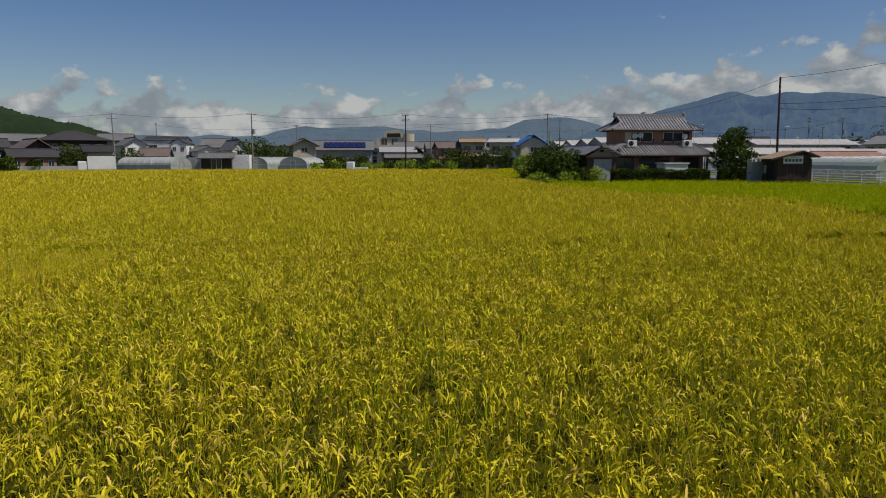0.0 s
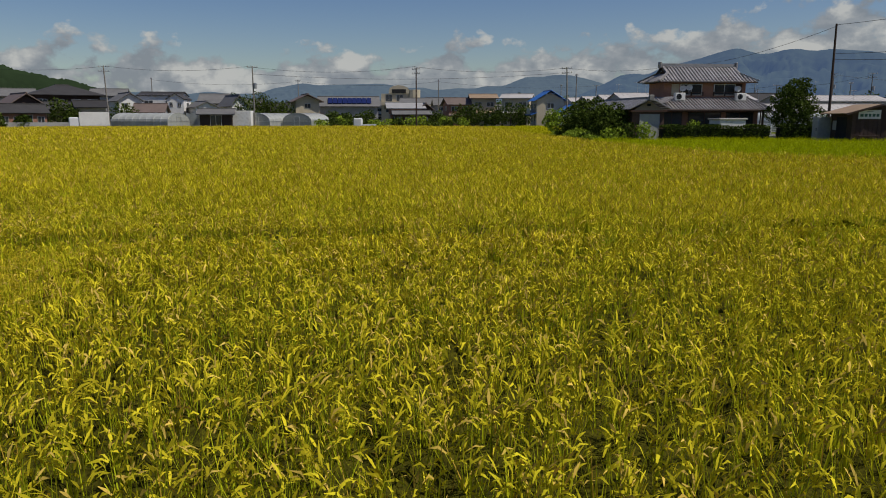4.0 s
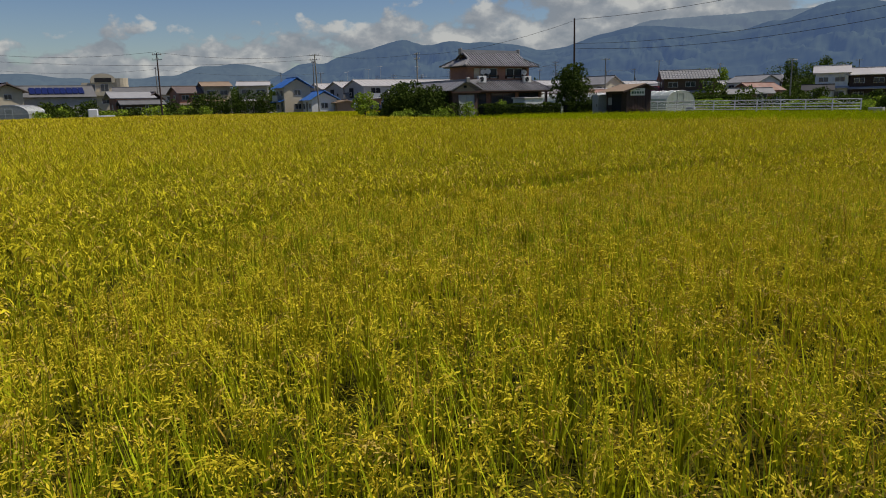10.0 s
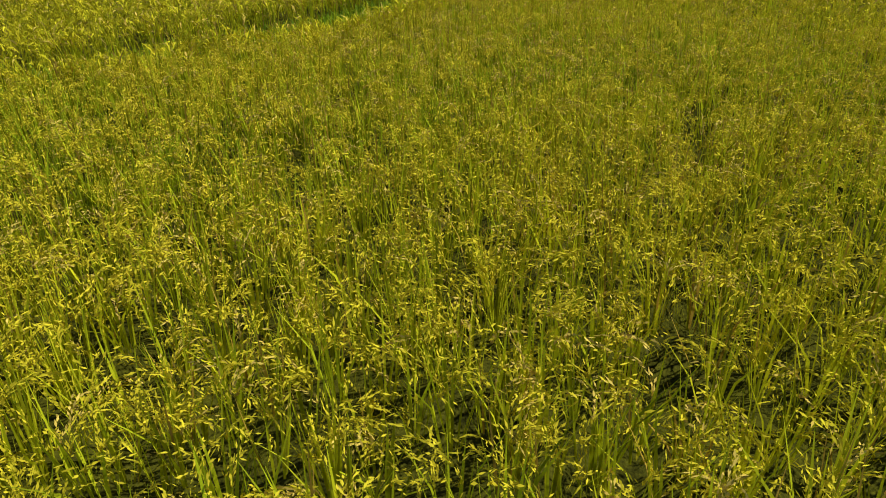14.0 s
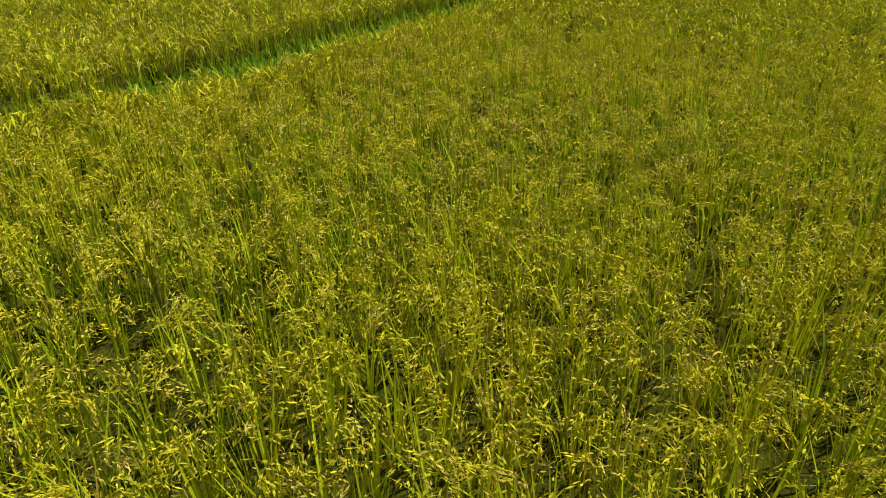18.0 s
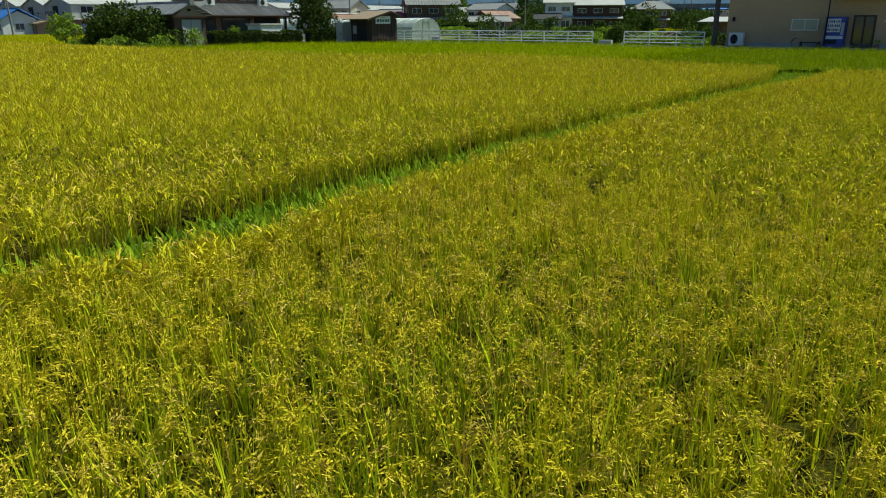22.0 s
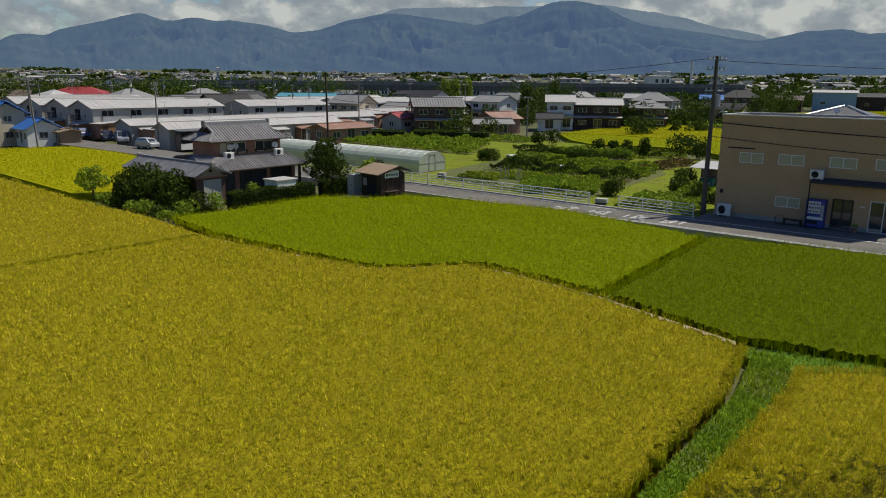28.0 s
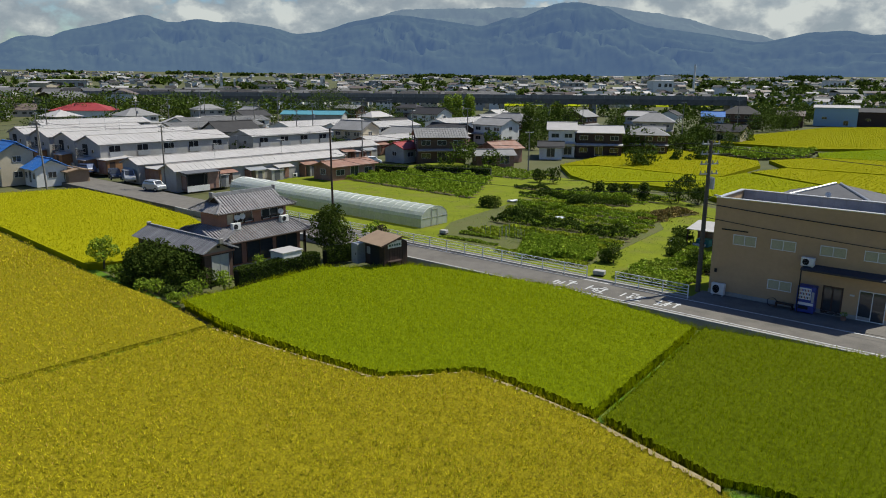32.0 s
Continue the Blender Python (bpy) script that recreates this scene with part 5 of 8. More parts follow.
def tunnel(place, turn, length, half, h, label, bays=None, film=None, name="greenhouse"):
    """A polytunnel: film over bowed pipes, end walls with a door."""
    t = thing(name, place, turn, label, "greenhouse", "greenhouses")
    prof = [(-half, 0), (-half, h * 0.45)] + [(-half * math.cos(a), h * 0.45 + h * 0.55 * math.sin(a)) for a in [math.pi * k / 10 for k in range(1, 10)]] + [(half, h * 0.45), (half, 0)]
    bm = B()
    n = bays or max(6, int(length / 1.1))
    rows = []
    for i in range(n * 2 + 1):
        x = length * i / (n * 2)
        g = 1.0 if i % 2 == 0 else 0.985
        rows.append([bm.verts.new((x, y * g, z * g)) for y, z in prof])
    for r0, r1 in zip(rows, rows[1:]):
        for k in range(len(prof) - 1):
            bm.faces.new((r0[k], r0[k + 1], r1[k + 1], r1[k]))
    bm.faces.new(rows[0]), bm.faces.new(rows[-1][::-1])
    part("film", bm, film or M_FILM, t, "cloudy plastic film")
    me = None
    for i in range(n + 1):
        if me is None:
            bm = B()
            rings = []
            for j, (y, z) in enumerate(prof):
                (ya, za), (yb, zb) = prof[max(0, j - 1)], prof[min(len(prof) - 1, j + 1)]
                o = Vector((0, -(zb - za), yb - ya)).normalized() * 0.022
                rings.append([bm.verts.new(Vector((0, y * 1.005, z * 1.005)) + q) for q in (o, Vector((0.022, 0, 0)), -o, Vector((-0.022, 0, 0)))])
            for r0, r1 in zip(rings, rings[1:]):
                for j in range(4):
                    bm.faces.new((r0[j], r0[(j + 1) % 4], r1[(j + 1) % 4], r1[j]))
            bmesh.ops.recalc_face_normals(bm, faces=bm.faces)
            me = mesh_of("hoop", bm, M_STEEL)
        piece("hoop", me, t, (length * i / n, 0, 0))
    for s in (-1, 1):
        part("side_rail", rod(B(), (0, s * half * 1.01, h * 0.45), (length, s * half * 1.01, h * 0.45), 0.02, 0.02, 5), M_STEEL, t)
    part("door_frame", box(box(box(B(), length + 0.01, length + 0.05, -0.5, -0.45, 0, 1.8), length + 0.01, length + 0.05, 0.45, 0.5, 0, 1.8), length + 0.01, length + 0.05, -0.5, 0.5, 1.75, 1.8), M_ALU, t)
    part("end_bar", box(B(), length + 0.01, length + 0.04, -half, half, h * 0.44, h * 0.47), M_ALU, t)
    return t


tunnel((-15.5, 80.0, 0.1), -42.0, 34.5, 2.1, 2.05, "long arched plastic greenhouse with cloudy film", 30)


def guard_rail(s0, s1, n, posts, z=0.14):
    """White pipe railing along the ditch: posts, three rails, curved braces in the top panel."""
    a = sn(s0, n, z)
    t = thing("guard_rail", a, STREET, "white painted pipe guard rail with decorative top panel", "guard rail", "guard rails")
    L = s1 - s0
    for k in range(posts + 1):
        x = L * k / posts
        part("post", rod(B(), (x, 0, 0), (x, 0, 0.98), 0.045, 0.045, 8), M_PIPE, t)
    for z_ in (0.28, 0.48, 0.68, 0.97):
        part("rail", rod(B(), (0, 0, z_), (L, 0, z_), 0.03, 0.03, 6), M_PIPE, t)
    for k in range(posts):
        x0, x1 = L * k / posts, L * (k + 1) / posts
        m = (x0 + x1) / 2
        bm = B()
        rod(bm, (x0, 0, 0.95), (m - 0.25, 0, 0.70), 0.015, 0.015, 5)
        rod(bm, (m + 0.25, 0, 0.70), (x1, 0, 0.95), 0.015, 0.015, 5)
        for d in (-0.14, 0.14):
            bmesh.ops.create_cone(bm, cap_ends=False, segments=12, radius1=0.10, radius2=0.10, depth=0.03, matrix=Matrix.Translation((m + d, 0, 0.825)) @ Matrix.Rotation(radians(90), 4, "X"))
        part("brace", bm, M_PIPE, t)


guard_rail(-58.0, -30.0, 40.95, 14)
guard_rail(-29.5, -7.4, 40.95, 11)
guard_rail(-5.0, 0.55, 40.95, 3)

# ---- road details ----
def paint(s0, s1, n0, n1, z=0.148):
    bm = slab(B(), [tuple(sn(s, n).xy) for s, n in ((s0, n0), (s1, n0), (s1, n1), (s0, n1))], 0.10, z)
    return bm


def road_details():
    for s0, s1, n in ((-60, 60, 40.55), (-8.0, 60, 37.35)):
        tagged(new("road_line", mesh_of("road_line", paint(s0, s1, n, n + 0.12), M_LINE)), "worn white edge line on the asphalt", "road marking", "road markings", "structure")
    kerb = slab(B(), [tuple(sn(s, n).xy) for s, n in ((-60, 36.75), (60, 36.75), (60, 36.98), (-60, 36.98))], -0.5, 0.20)
    tagged(new("kerb", mesh_of("kerb", kerb, M_CONC)), "low concrete kerb along the rice field", "kerb", kind="structure")
    k2 = slab(B(), [tuple(sn(s, n).xy) for s, n in ((-30, 41.0), (0.6, 41.0), (0.6, 41.2), (-30, 41.2))], -0.5, 0.22)
    tagged(new("kerb", mesh_of("kerb", k2, M_CONC)), "concrete edge of the roadside ditch", "kerb", kind="structure")
    yard = slab(B(), [tuple(sn(s, n).xy) for s, n in ((0.6, 41.0), (60, 41.0), (60, 43.6), (0.6, 43.6))], -0.5, 0.16)
    tagged(new("pavement", mesh_of("pavement", yard, M_ASPH)), "grey asphalt forecourt along the building", "pavement", kind="structure")
    # lettering painted on the lane, too worn to be read
    rng = random.Random(4)
    for k in range(4):
        s0 = -9.0 + k * 2.75
        t = thing("road_lettering", sn(s0, 37.95, 0.146), STREET, "worn white lettering painted on the asphalt", "road marking", "road lettering")
        for j in range(5):
            x = rng.uniform(0, 1.2)
            part("stroke", box(B(), x, x + rng.uniform(0.3, 0.8), j * 0.36, j * 0.36 + 0.17, 0, 0.006), M_LINE, t)
        for j in range(3):
            x = 0.15 + j * 0.6
            part("stroke", box(B(), x, x + 0.13, rng.uniform(0, 0.5), rng.uniform(1.0, 1.75), 0, 0.008), M_LINE, t)


road_details()

# ---- the beige works building ----
M_GGLASS = mat("frosted_green_glass", (0.44, 0.41, 0.28), 0.35, (0.34, 0.33, 0.22), scale=2.0)
M_DSHEET = mat("dull_grey_sheet", (0.11, 0.112, 0.12), 0.65, (0.09, 0.092, 0.10), scale=1.5, stain=0.3, stain_col=(0.22, 0.22, 0.22))
M_PSHEET = mat("pale_grey_sheet", (0.42, 0.42, 0.435), 0.6, (0.34, 0.34, 0.35), scale=1.2, stain=0.4, stain_col=(0.2, 0.2, 0.2))


def works_building():
    n0 = 43.45
    t = thing("works_building", sn(1.1, n0, 0.14), STREET, "two-storey beige rendered building with a parapet roof", "building")
    W, D, Hh = 11.2, 5.4, 6.95
    part("front_wall", box(B(), 0, W, 0, 0.2, 0, Hh), M_BEIGE, t)
    part("left_wall", box(B(), 0, 0.2, 0.2, D, 0, Hh), M_BEIGE, t)
    part("right_wall", box(B(), W - 0.2, W, 0.2, D, 0, Hh), M_BEIGE, t)
    part("back_wall", box(B(), 0.2, W - 0.2, D - 0.2, D, 0, Hh), M_GREYW, t)
    part("flat_roof", box(B(), 0.2, W - 0.2, 0.2, D - 0.2, 5.9, 6.05), M_DSHEET, t, "grey sheet-metal flat roof")
    for b in ((-0.05, W + 0.05, -0.05, 0.27), (-0.05, W + 0.05, D - 0.27, D + 0.05)):
        part("coping", box(B(), b[0], b[1], b[2], b[3], Hh, Hh + 0.06), M_ALU, t, "pale metal parapet coping")
    for x in (-0.05, W - 0.27):
        part("coping", box(B(), x, x + 0.32, 0.27, D - 0.27, Hh, Hh + 0.06), M_ALU, t)
    for k in range(14):
        part("parapet_sheet", box(B(), 0.25 + k * 0.77, 0.25 + k * 0.77 + 0.74, D - 0.24, D - 0.21, 6.05, 6.9), M_PSHEET, t)
    part("plinth", box(B(), -0.03, W + 0.03, -0.03, 0.0, 0, 0.3), M_CONC, t)
    for x0, x1, z0, z1 in ((1.39, 2.94, 3.79, 4.51), (3.89, 5.48, 3.84, 4.54), (6.94, 8.49, 3.88, 4.56), (9.48, 11.0, 3.92, 4.60), (3.96, 5.5, 1.06, 1.75)):
        window(t, (x0 + x1) / 2, -0.005, z0, x1 - x0, z1 - z0, 0, 2, glass=M_GGLASS, frame=M_WHITE)
    part("awning", plate(B(), [(6.1, -0.95, 3.02), (11.25, -0.95, 3.02), (11.25, 0.0, 3.22), (6.1, 0.0, 3.22)], 0.12), mat("slate_blue_sheet", (0.05, 0.053, 0.068), 0.6, spec=0.3), t, "dark blue-grey sheet awning")
    part("awning_post", rod(B(), (6.15, -0.85, 0), (6.15, -0.85, 3.0), 0.04, 0.04, 6), M_DARK, t)
    d = part("door", box(B(), 7.4, 8.6, -0.03, 0.0, 0.05, 1.95), M_DWOOD, t, "dark double door")
    part("door_glass", box(B(), 7.5, 7.95, -0.04, -0.03, 0.3, 1.85), M_GLASS, d)
    part("door_glass", box(B(), 8.05, 8.5, -0.04, -0.03, 0.3, 1.85), M_GLASS, d)
    window(t, 10.28, -0.005, 0.05, 1.55, 1.95, 0, 2, frame=M_WHITE)
    part("meter_box", box(B(), 0.32, 0.48, -0.10, 0.0, 1.62, 1.88), M_DARK, t)
    part("wall_vent", box(B(), 9.0, 9.25, -0.14, 0.0, 1.55, 1.63), M_WHITE, t)
    part("cable_duct", box(B(), 0.55, 2.35, -0.04, 0.0, 4.74, 4.82), M_DARK, t)
    # hall behind with a hipped metal roof
    part("hall_wall", box(B(), 1.5, 9.7, D, D + 8.7, 0, 6.1), M_GREYW, t, "grey sheet hall wall")
    bm = B()
    a = [bm.verts.new(p) for p in ((1.2, D + 0.1, 6.1), (10.0, D + 0.1, 6.1), (10.0, D + 9.0, 6.1), (1.2, D + 9.0, 6.1))]
    r0, r1 = bm.verts.new((5.45, D + 4.55, 7.46)), bm.verts.new((5.75, D + 4.55, 7.46))
    for f in ((a[0], a[1], r1, r0), (a[1], a[2], r1), (a[2], a[3], r0, r1), (a[3], a[0], r0)):
        bm.faces.new(f)
    bm.faces.new(a[::-1])
    part("hall_roof", bm, mat("hall_roof_sheet", (0.15, 0.15, 0.155), 0.8, (0.12, 0.12, 0.125), scale=1.0, stain=0.3, spec=0.1), t, "grey hipped metal roof")
    part("hip_flashing", rod(B(), (1.2, D + 0.1, 6.14), (5.45, D + 4.55, 7.5), 0.10, 0.10, 6), M_ALU, t)
    part("hip_flashing", rod(B(), (10.0, D + 0.1, 6.14), (5.75, D + 4.55, 7.5), 0.10, 0.10, 6), M_ALU, t)


works_building()
ac_unit(sn(1.9, 43.1, 0.16), STREET, "large outdoor air-conditioner unit standing by the wall").scale = (1.15, 1.0, 1.45)
ac_unit(sn(7.5, 43.0, 3.24), STREET, "outdoor air-conditioner unit standing on the awning")
dish(sn(7.2, 47.9, 7.45), STREET + 10, 0.3)


def vending_machine():
    t = thing("vending_machine", sn(7.7, 42.98, 0.17), STREET, "blue drinks vending machine with lit display rows", "vending machine")
    part("cabinet", box(B(), -0.55, 0.55, -0.32, 0.36, 0.06, 1.83, 0.02), M_VBLUE, t)
    disp = part("display", box(B(), -0.48, 0.30, -0.335, -0.32, 0.95, 1.72), M_WHITE, t, "white display case")
    for r in range(3):
        for c in range(8):
            part("can", rod(B(), (-0.44 + c * 0.095, -0.35, 1.02 + r * 0.24), (-0.44 + c * 0.095, -0.35, 1.15 + r * 0.24), 0.03, 0.03, 6), (M_RED, M_BLUE, M_DARK, M_CREAM)[(r * 3 + c) % 4], disp)
    part("coin_panel", box(B(), 0.34, 0.5, -0.335, -0.32, 0.8, 1.5), M_STEEL, t)
    part("delivery_flap", box(B(), -0.4, 0.2, -0.34, -0.32, 0.28, 0.5), M_DARK, t)
    part("stripe", box(B(), -0.5, 0.5, -0.33, -0.32, 0.56, 0.74), M_WHITE, t)
    for x in (-0.45, 0.45):
        part("foot", box(B(), x - 0.05, x + 0.05, -0.25, 0.3, 0.0, 0.06), M_DARK, t)


vending_machine()


def clutter_by_wall():
    t = thing("bench", sn(6.4, 42.9, 0.16), STREET, "dark low wooden bench by the wall", "bench")
    part("seat", box(B(), -0.55, 0.55, -0.2, 0.2, 0.32, 0.38), M_DWOOD, t)
    for x in (-0.5, 0.5):
        part("leg", box(B(), x - 0.04, x + 0.04, -0.18, 0.18, 0.0, 0.32), M_DWOOD, t)
    t = thing("tyre", sn(5.6, 42.95, 0.16), STREET, "black tyre leaning on the wall", "tyre")
    bm = B()
    bmesh.ops.create_cone(bm, cap_ends=False, segments=18, radius1=0.3, radius2=0.3, depth=0.18, matrix=Matrix.Translation((0, 0, 0.3)) @ Matrix.Rotation(radians(80), 4, "X"))
    part("tread", bm, M_BLACK, t)
    t = thing("planter", sn(10.0, 42.8, 0.16), STREET, "small potted plant on the forecourt", "planter")
    part("pot", rod(B(), (0, 0, 0), (0, 0, 0.25), 0.14, 0.18, 10), M_RUST, t)
    v, q = leaf_cloud(TREE_RNG, [(0, 0, 0.38, 0.22, 0.22, 0.16)], 60, 0.06)
    part("plant", arrays_mesh("potted_leaves", v, q, [M_FOL2]), None, t)


clutter_by_wall()

# ---- poles and cables ----
utility_pole((29.05, 32.35, 0.1), 10.9, 20, 4, 0.0, gear=True, light=True)
utility_pole((-0.9, 60.0, 0.1), 9.9, -40, 0, -1.0, dark=True)
utility_pole((-60.4, 67.1, -0.3), 9.4, 0, 2, 0.0, dark=True)
utility_pole((-44.0, 84.0, 0), 9.3, 36, 2, -2.0)
utility_pole((-79.3, 50.7, -0.3), 9.7, 50, 1, 0.0, gear=True)
utility_pole((-96.5, 35.9, -0.3), 9.8, 60, 2, -1.5, light=True)
utility_pole((-113, 20.0, -0.3), 10.0, 65, 2, -2.0, light=True)
utility_pole((-27.2, 83.5, 0.1), 8.7, -40, 2, 0.0)
utility_pole((-55.0, 104.0, 0), 9.5, -40, 1, 1.0)
FAR_POLES = [(-39.5, 172, 9), (-36.5, 180, 9.5), (-2.7, 122, 9), (6.8, 139, 9.2), (-70, 137, 9), (-95, 110, 10), (-118, 88, 10), (-135, 62, 10), (-88, 150, 10), (-20, 150, 8.5), (20, 160, 9), (52, 176, 9.5), (88, 200, 10), (-60, 215, 10), (-10, 215, 10), (118, 230, 10), (27, 104, 7)]
for x, y, h in FAR_POLES:
    utility_pole((x, y, 0), h, (x * 13) % 90 - 60, 1)
cable((29.05, 32.35, 10.9), (-0.9, 60.0, 9.9), 0.9)
cable((29.05, 32.35, 8.2), (-0.9, 60.0, 7.4), 1.0)
cable((29.05, 32.35, 7.4), (-0.9, 60.0, 6.9), 1.1)
cable((29.1, 32.3, 10.7), (75, -8, 11), 1.2)
cable((29.1, 32.2, 6.6), (60, 4.5, 6.9), 0.8, 0.03)
cable((29.1, 32.2, 5.6), (60, 4.5, 5.9), 0.9, 0.022)
cable((-0.9, 60.0, 9.8), (-27.2, 83.5, 8.5), 0.8)
cable((-27.2, 83.5, 8.6), (-44.0, 84.0, 9.1), 0.5)
cable((-44.0, 84.0, 9.2), (-60.4, 67.1, 9.2), 0.7)
cable((-60.4, 67.1, 9.3), (-79.3, 50.7, 9.2), 0.8)
cable((-79.3, 50.7, 9.4), (-96.5, 35.9, 9.4), 0.7)
cable((-96.5, 35.9, 9.4), (-113, 20.0, 9.6), 0.7)
cable((-44.0, 84.0, 8.5), (-79.3, 50.7, 8.2), 0.9)
cable((-118, 88, 9.6), (-135, 62, 9.6), 0.9)
cable((-118, 88, 9.6), (-95, 110, 9.6), 0.9)
cable((-95, 110, 9.6), (-70, 137, 8.8), 0.9)

# ---- kitchen gardens and meadow ----
def row_crop(name, label, a, b, width, h, count, size, material, flat=0.35):
    """A row or bed of leafy crop from a to b."""
    rng = TREE_RNG
    a, b = np.array(a, float), np.array(b, float)
    t = thing(name, (a[0], a[1], 0.05), 0, label, "crop", "garden beds")
    d = (b - a)
    Ln = np.linalg.norm(d)
    d /= Ln
    f, o = rng.random(count) * Ln, rng.normal(0, 0.45, count) * width / 2 * 1.3
    hh = h * (0.65 + 0.35 * np.sin(f * 1.7 + a[0]) * np.cos(f * 0.63))
    z = hh * rng.random(count) ** flat * np.clip(1.15 - (np.abs(o) / width) ** 2, 0.3, 1)
    c = np.stack([d[0] * f - d[1] * o, d[1] * f + d[0] * o, z], 1)
    u = rng.normal(size=(count, 3)) + np.array((0, 0, 0.5))
    u /= np.linalg.norm(u, axis=1)[:, None]
    w = np.cross(u, rng.normal(size=(count, 3)))
    w /= np.linalg.norm(w, axis=1)[:, None]
    s = size * rng.uniform(0.6, 1.4, count)[:, None]
    v = np.stack([c - u * s, c + w * s * 0.6, c + u * s, c - w * s * 0.6], 1).reshape(-1, 3)
    part("leaves", arrays_mesh("crop_leaves", v, np.arange(count * 4).reshape(-1, 4), [material]), None, t)
    nn = np.array((-d[1], d[0])) * width * 0.5
    q = [tuple(-nn), tuple(d * Ln - nn), tuple(d * Ln + nn), tuple(nn)]
    part("soil_bed", slab(B(), q, -0.5, 0.03), M_SOIL, t)


M_LAWN = mat("lawn", (0.175, 0.205, 0.012), 0.95, (0.13, 0.16, 0.010), scale=0.5, bump=0.6, bump_scale=10, stain=0.5, stain_col=(0.17, 0.14, 0.05), stain_scale=0.25, spec=0.1)


def meadow(name, ring, z, material, label, kind="structure"):
    tagged(new(name, mesh_of(name, slab(B(), ring, -0.6, z), material)), label, name, kind=kind)


def gardens():
    meadow("meadow", [tuple(sn(s, n).xy) for s, n in ((-62, 43.5), (0.9, 41.2), (0.9, 56), (-6, 78), (-34, 92), (-70, 100), (-72, 62))], 0.05, M_LAWN, "mown grass around the kitchen gardens")
    bedsoil = slab(B(), [tuple(sn(s, n).xy) for s, n in ((-26.5, 45.5), (-9.3, 43.3), (-11, 64), (-16, 73), (-33, 71), (-30, 52))], -0.5, 0.07)
    tagged(new("garden_soil", mesh_of("garden_soil", bedsoil, mat("weedy_soil", (0.10, 0.105, 0.025), 0.95, (0.085, 0.10, 0.018), scale=0.7, bump=0.6, stain=0.5, stain_col=(0.13, 0.09, 0.045), stain_scale=0.35))), "dark tilled soil of the kitchen garden", "soil", kind="structure")
    P = lambda s, n: tuple(sn(s, n).xy)
    meadow("meadow", [P(0.9, 57.5), P(44, 57.5), P(60, 70), P(60, 120), P(10, 120), P(-6, 78.2)], 0.04, M_LAWN, "rough grass behind the beige building")
    g = np.random.default_rng(3)
    a, b = g.uniform(-62, 1.0, 30000), g.uniform(41.6, 96, 30000)
    k = (a < -b * 0.35 + 22) & (patch(a, b, 0.35, 1.0) + g.normal(0, 0.5, 30000) > -0.4) & ~((a > -66) & (a < -38) & (b > 66) & (b < 86))
    gx, gy = U.x * a[k] + V.x * b[k], U.y * a[k] + V.y * b[k]
    m = len(gx)
    v, q = strips(g, gx, gy, np.full(m, 0.03), g.uniform(0.08, 0.25, m), g.uniform(0.04, 0.12, m), g.uniform(0.6, 1.1, m), g.uniform(1.0, 1.6, m), 1, ([0, 1], [1, 0.3]))
    tagged(new("meadow_grass", arrays_mesh("meadow_grass", v, q, [mat("meadow_blades", (0.20, 0.25, 0.03), 0.8, (0.12, 0.17, 0.02), scale=0.2, island=0.35, sub=0.2, spec=0.1)])), "tufts of rough grass over the meadow", "grass", kind="stuff")
    beds = [(-18.5, -9.6, 44.4, 1.5, 1.25, 1500, 0.14, 0), (-26.0, -19.5, 45.6, 1.0, 0.6, 700, 0.12, 1), (-25.5, -21, 48.0, 1.1, 0.9, 500, 0.12, 1), (-17.5, -10.2, 47.2, 1.4, 0.9, 1000, 0.15, 1), (-26, -10.2, 50.0, 1.1, 0.75, 1200, 0.14, 0),
            (-25, -10.4, 52.6, 1.2, 0.8, 1200, 0.15, 1), (-27, -10.8, 55.3, 1.2, 1.0, 1200, 0.13, 0), (-28, -11.2, 58.0, 1.3, 0.8, 1200, 0.13, 1), (-29, -11.5, 60.6, 1.2, 1.1, 1300, 0.13, 0), (-30.5, -19, 63.4, 1.4, 1.3, 1100, 0.14, 0),
            (-18, -12, 63.4, 1.2, 0.7, 500, 0.12, 1), (-31, -13, 66.2, 1.2, 0.9, 1200, 0.13, 1), (-32, -15, 69.0, 1.5, 1.0, 1200, 0.14, 0), (-36, -20, 74.5, 2.2, 0.5, 1000, 0.16, 1), (-40, -25, 79.0, 2.4, 0.6, 1000, 0.16, 1),
            (-6.2, -0.6, 43.0, 1.2, 0.7, 500, 0.12, 0), (-5.2, -0.4, 45.6, 1.6, 0.55, 500, 0.12, 1), (-4.0, 0.3, 48.6, 1.4, 0.8, 400, 0.12, 0)]
    for s0, s1, n, w, h, c, sz, m in beds:
        k = int(n * 1.7) % 4
        row_crop("vegetable_bed", ("row of leafy green vegetables in tilled soil", "row of pale green leafy vegetables", "row of tall dark green bean plants", "low row of yellow-green leaves")[k], P(s0, n), P(s1, n + 0.4), w * (0.62, 0.5, 0.4, 0.7)[k], h * (0.6, 0.45, 1.5, 0.35)[k],
                 int(c * 2.0), sz * 0.85, (M_CROP, M_FOL2, M_FOL3, M_LIME)[k])
        if 46 < n < 70:
            q = (k + 1) % 3
            row_crop("vegetable_bed", ("thick row of green leafy vegetables", "row of dark green leafy plants", "row of bright green leaves")[q], P(s0 + 0.8, n + 1.25), P(s1 - 0.5, n + 1.6), (1.0, 0.7, 0.9)[q], h * (0.75, 0.9, 0.6)[q], int(c * 1.6), sz * 0.95, (M_CROP, M_CROP, M_LIME)[q])
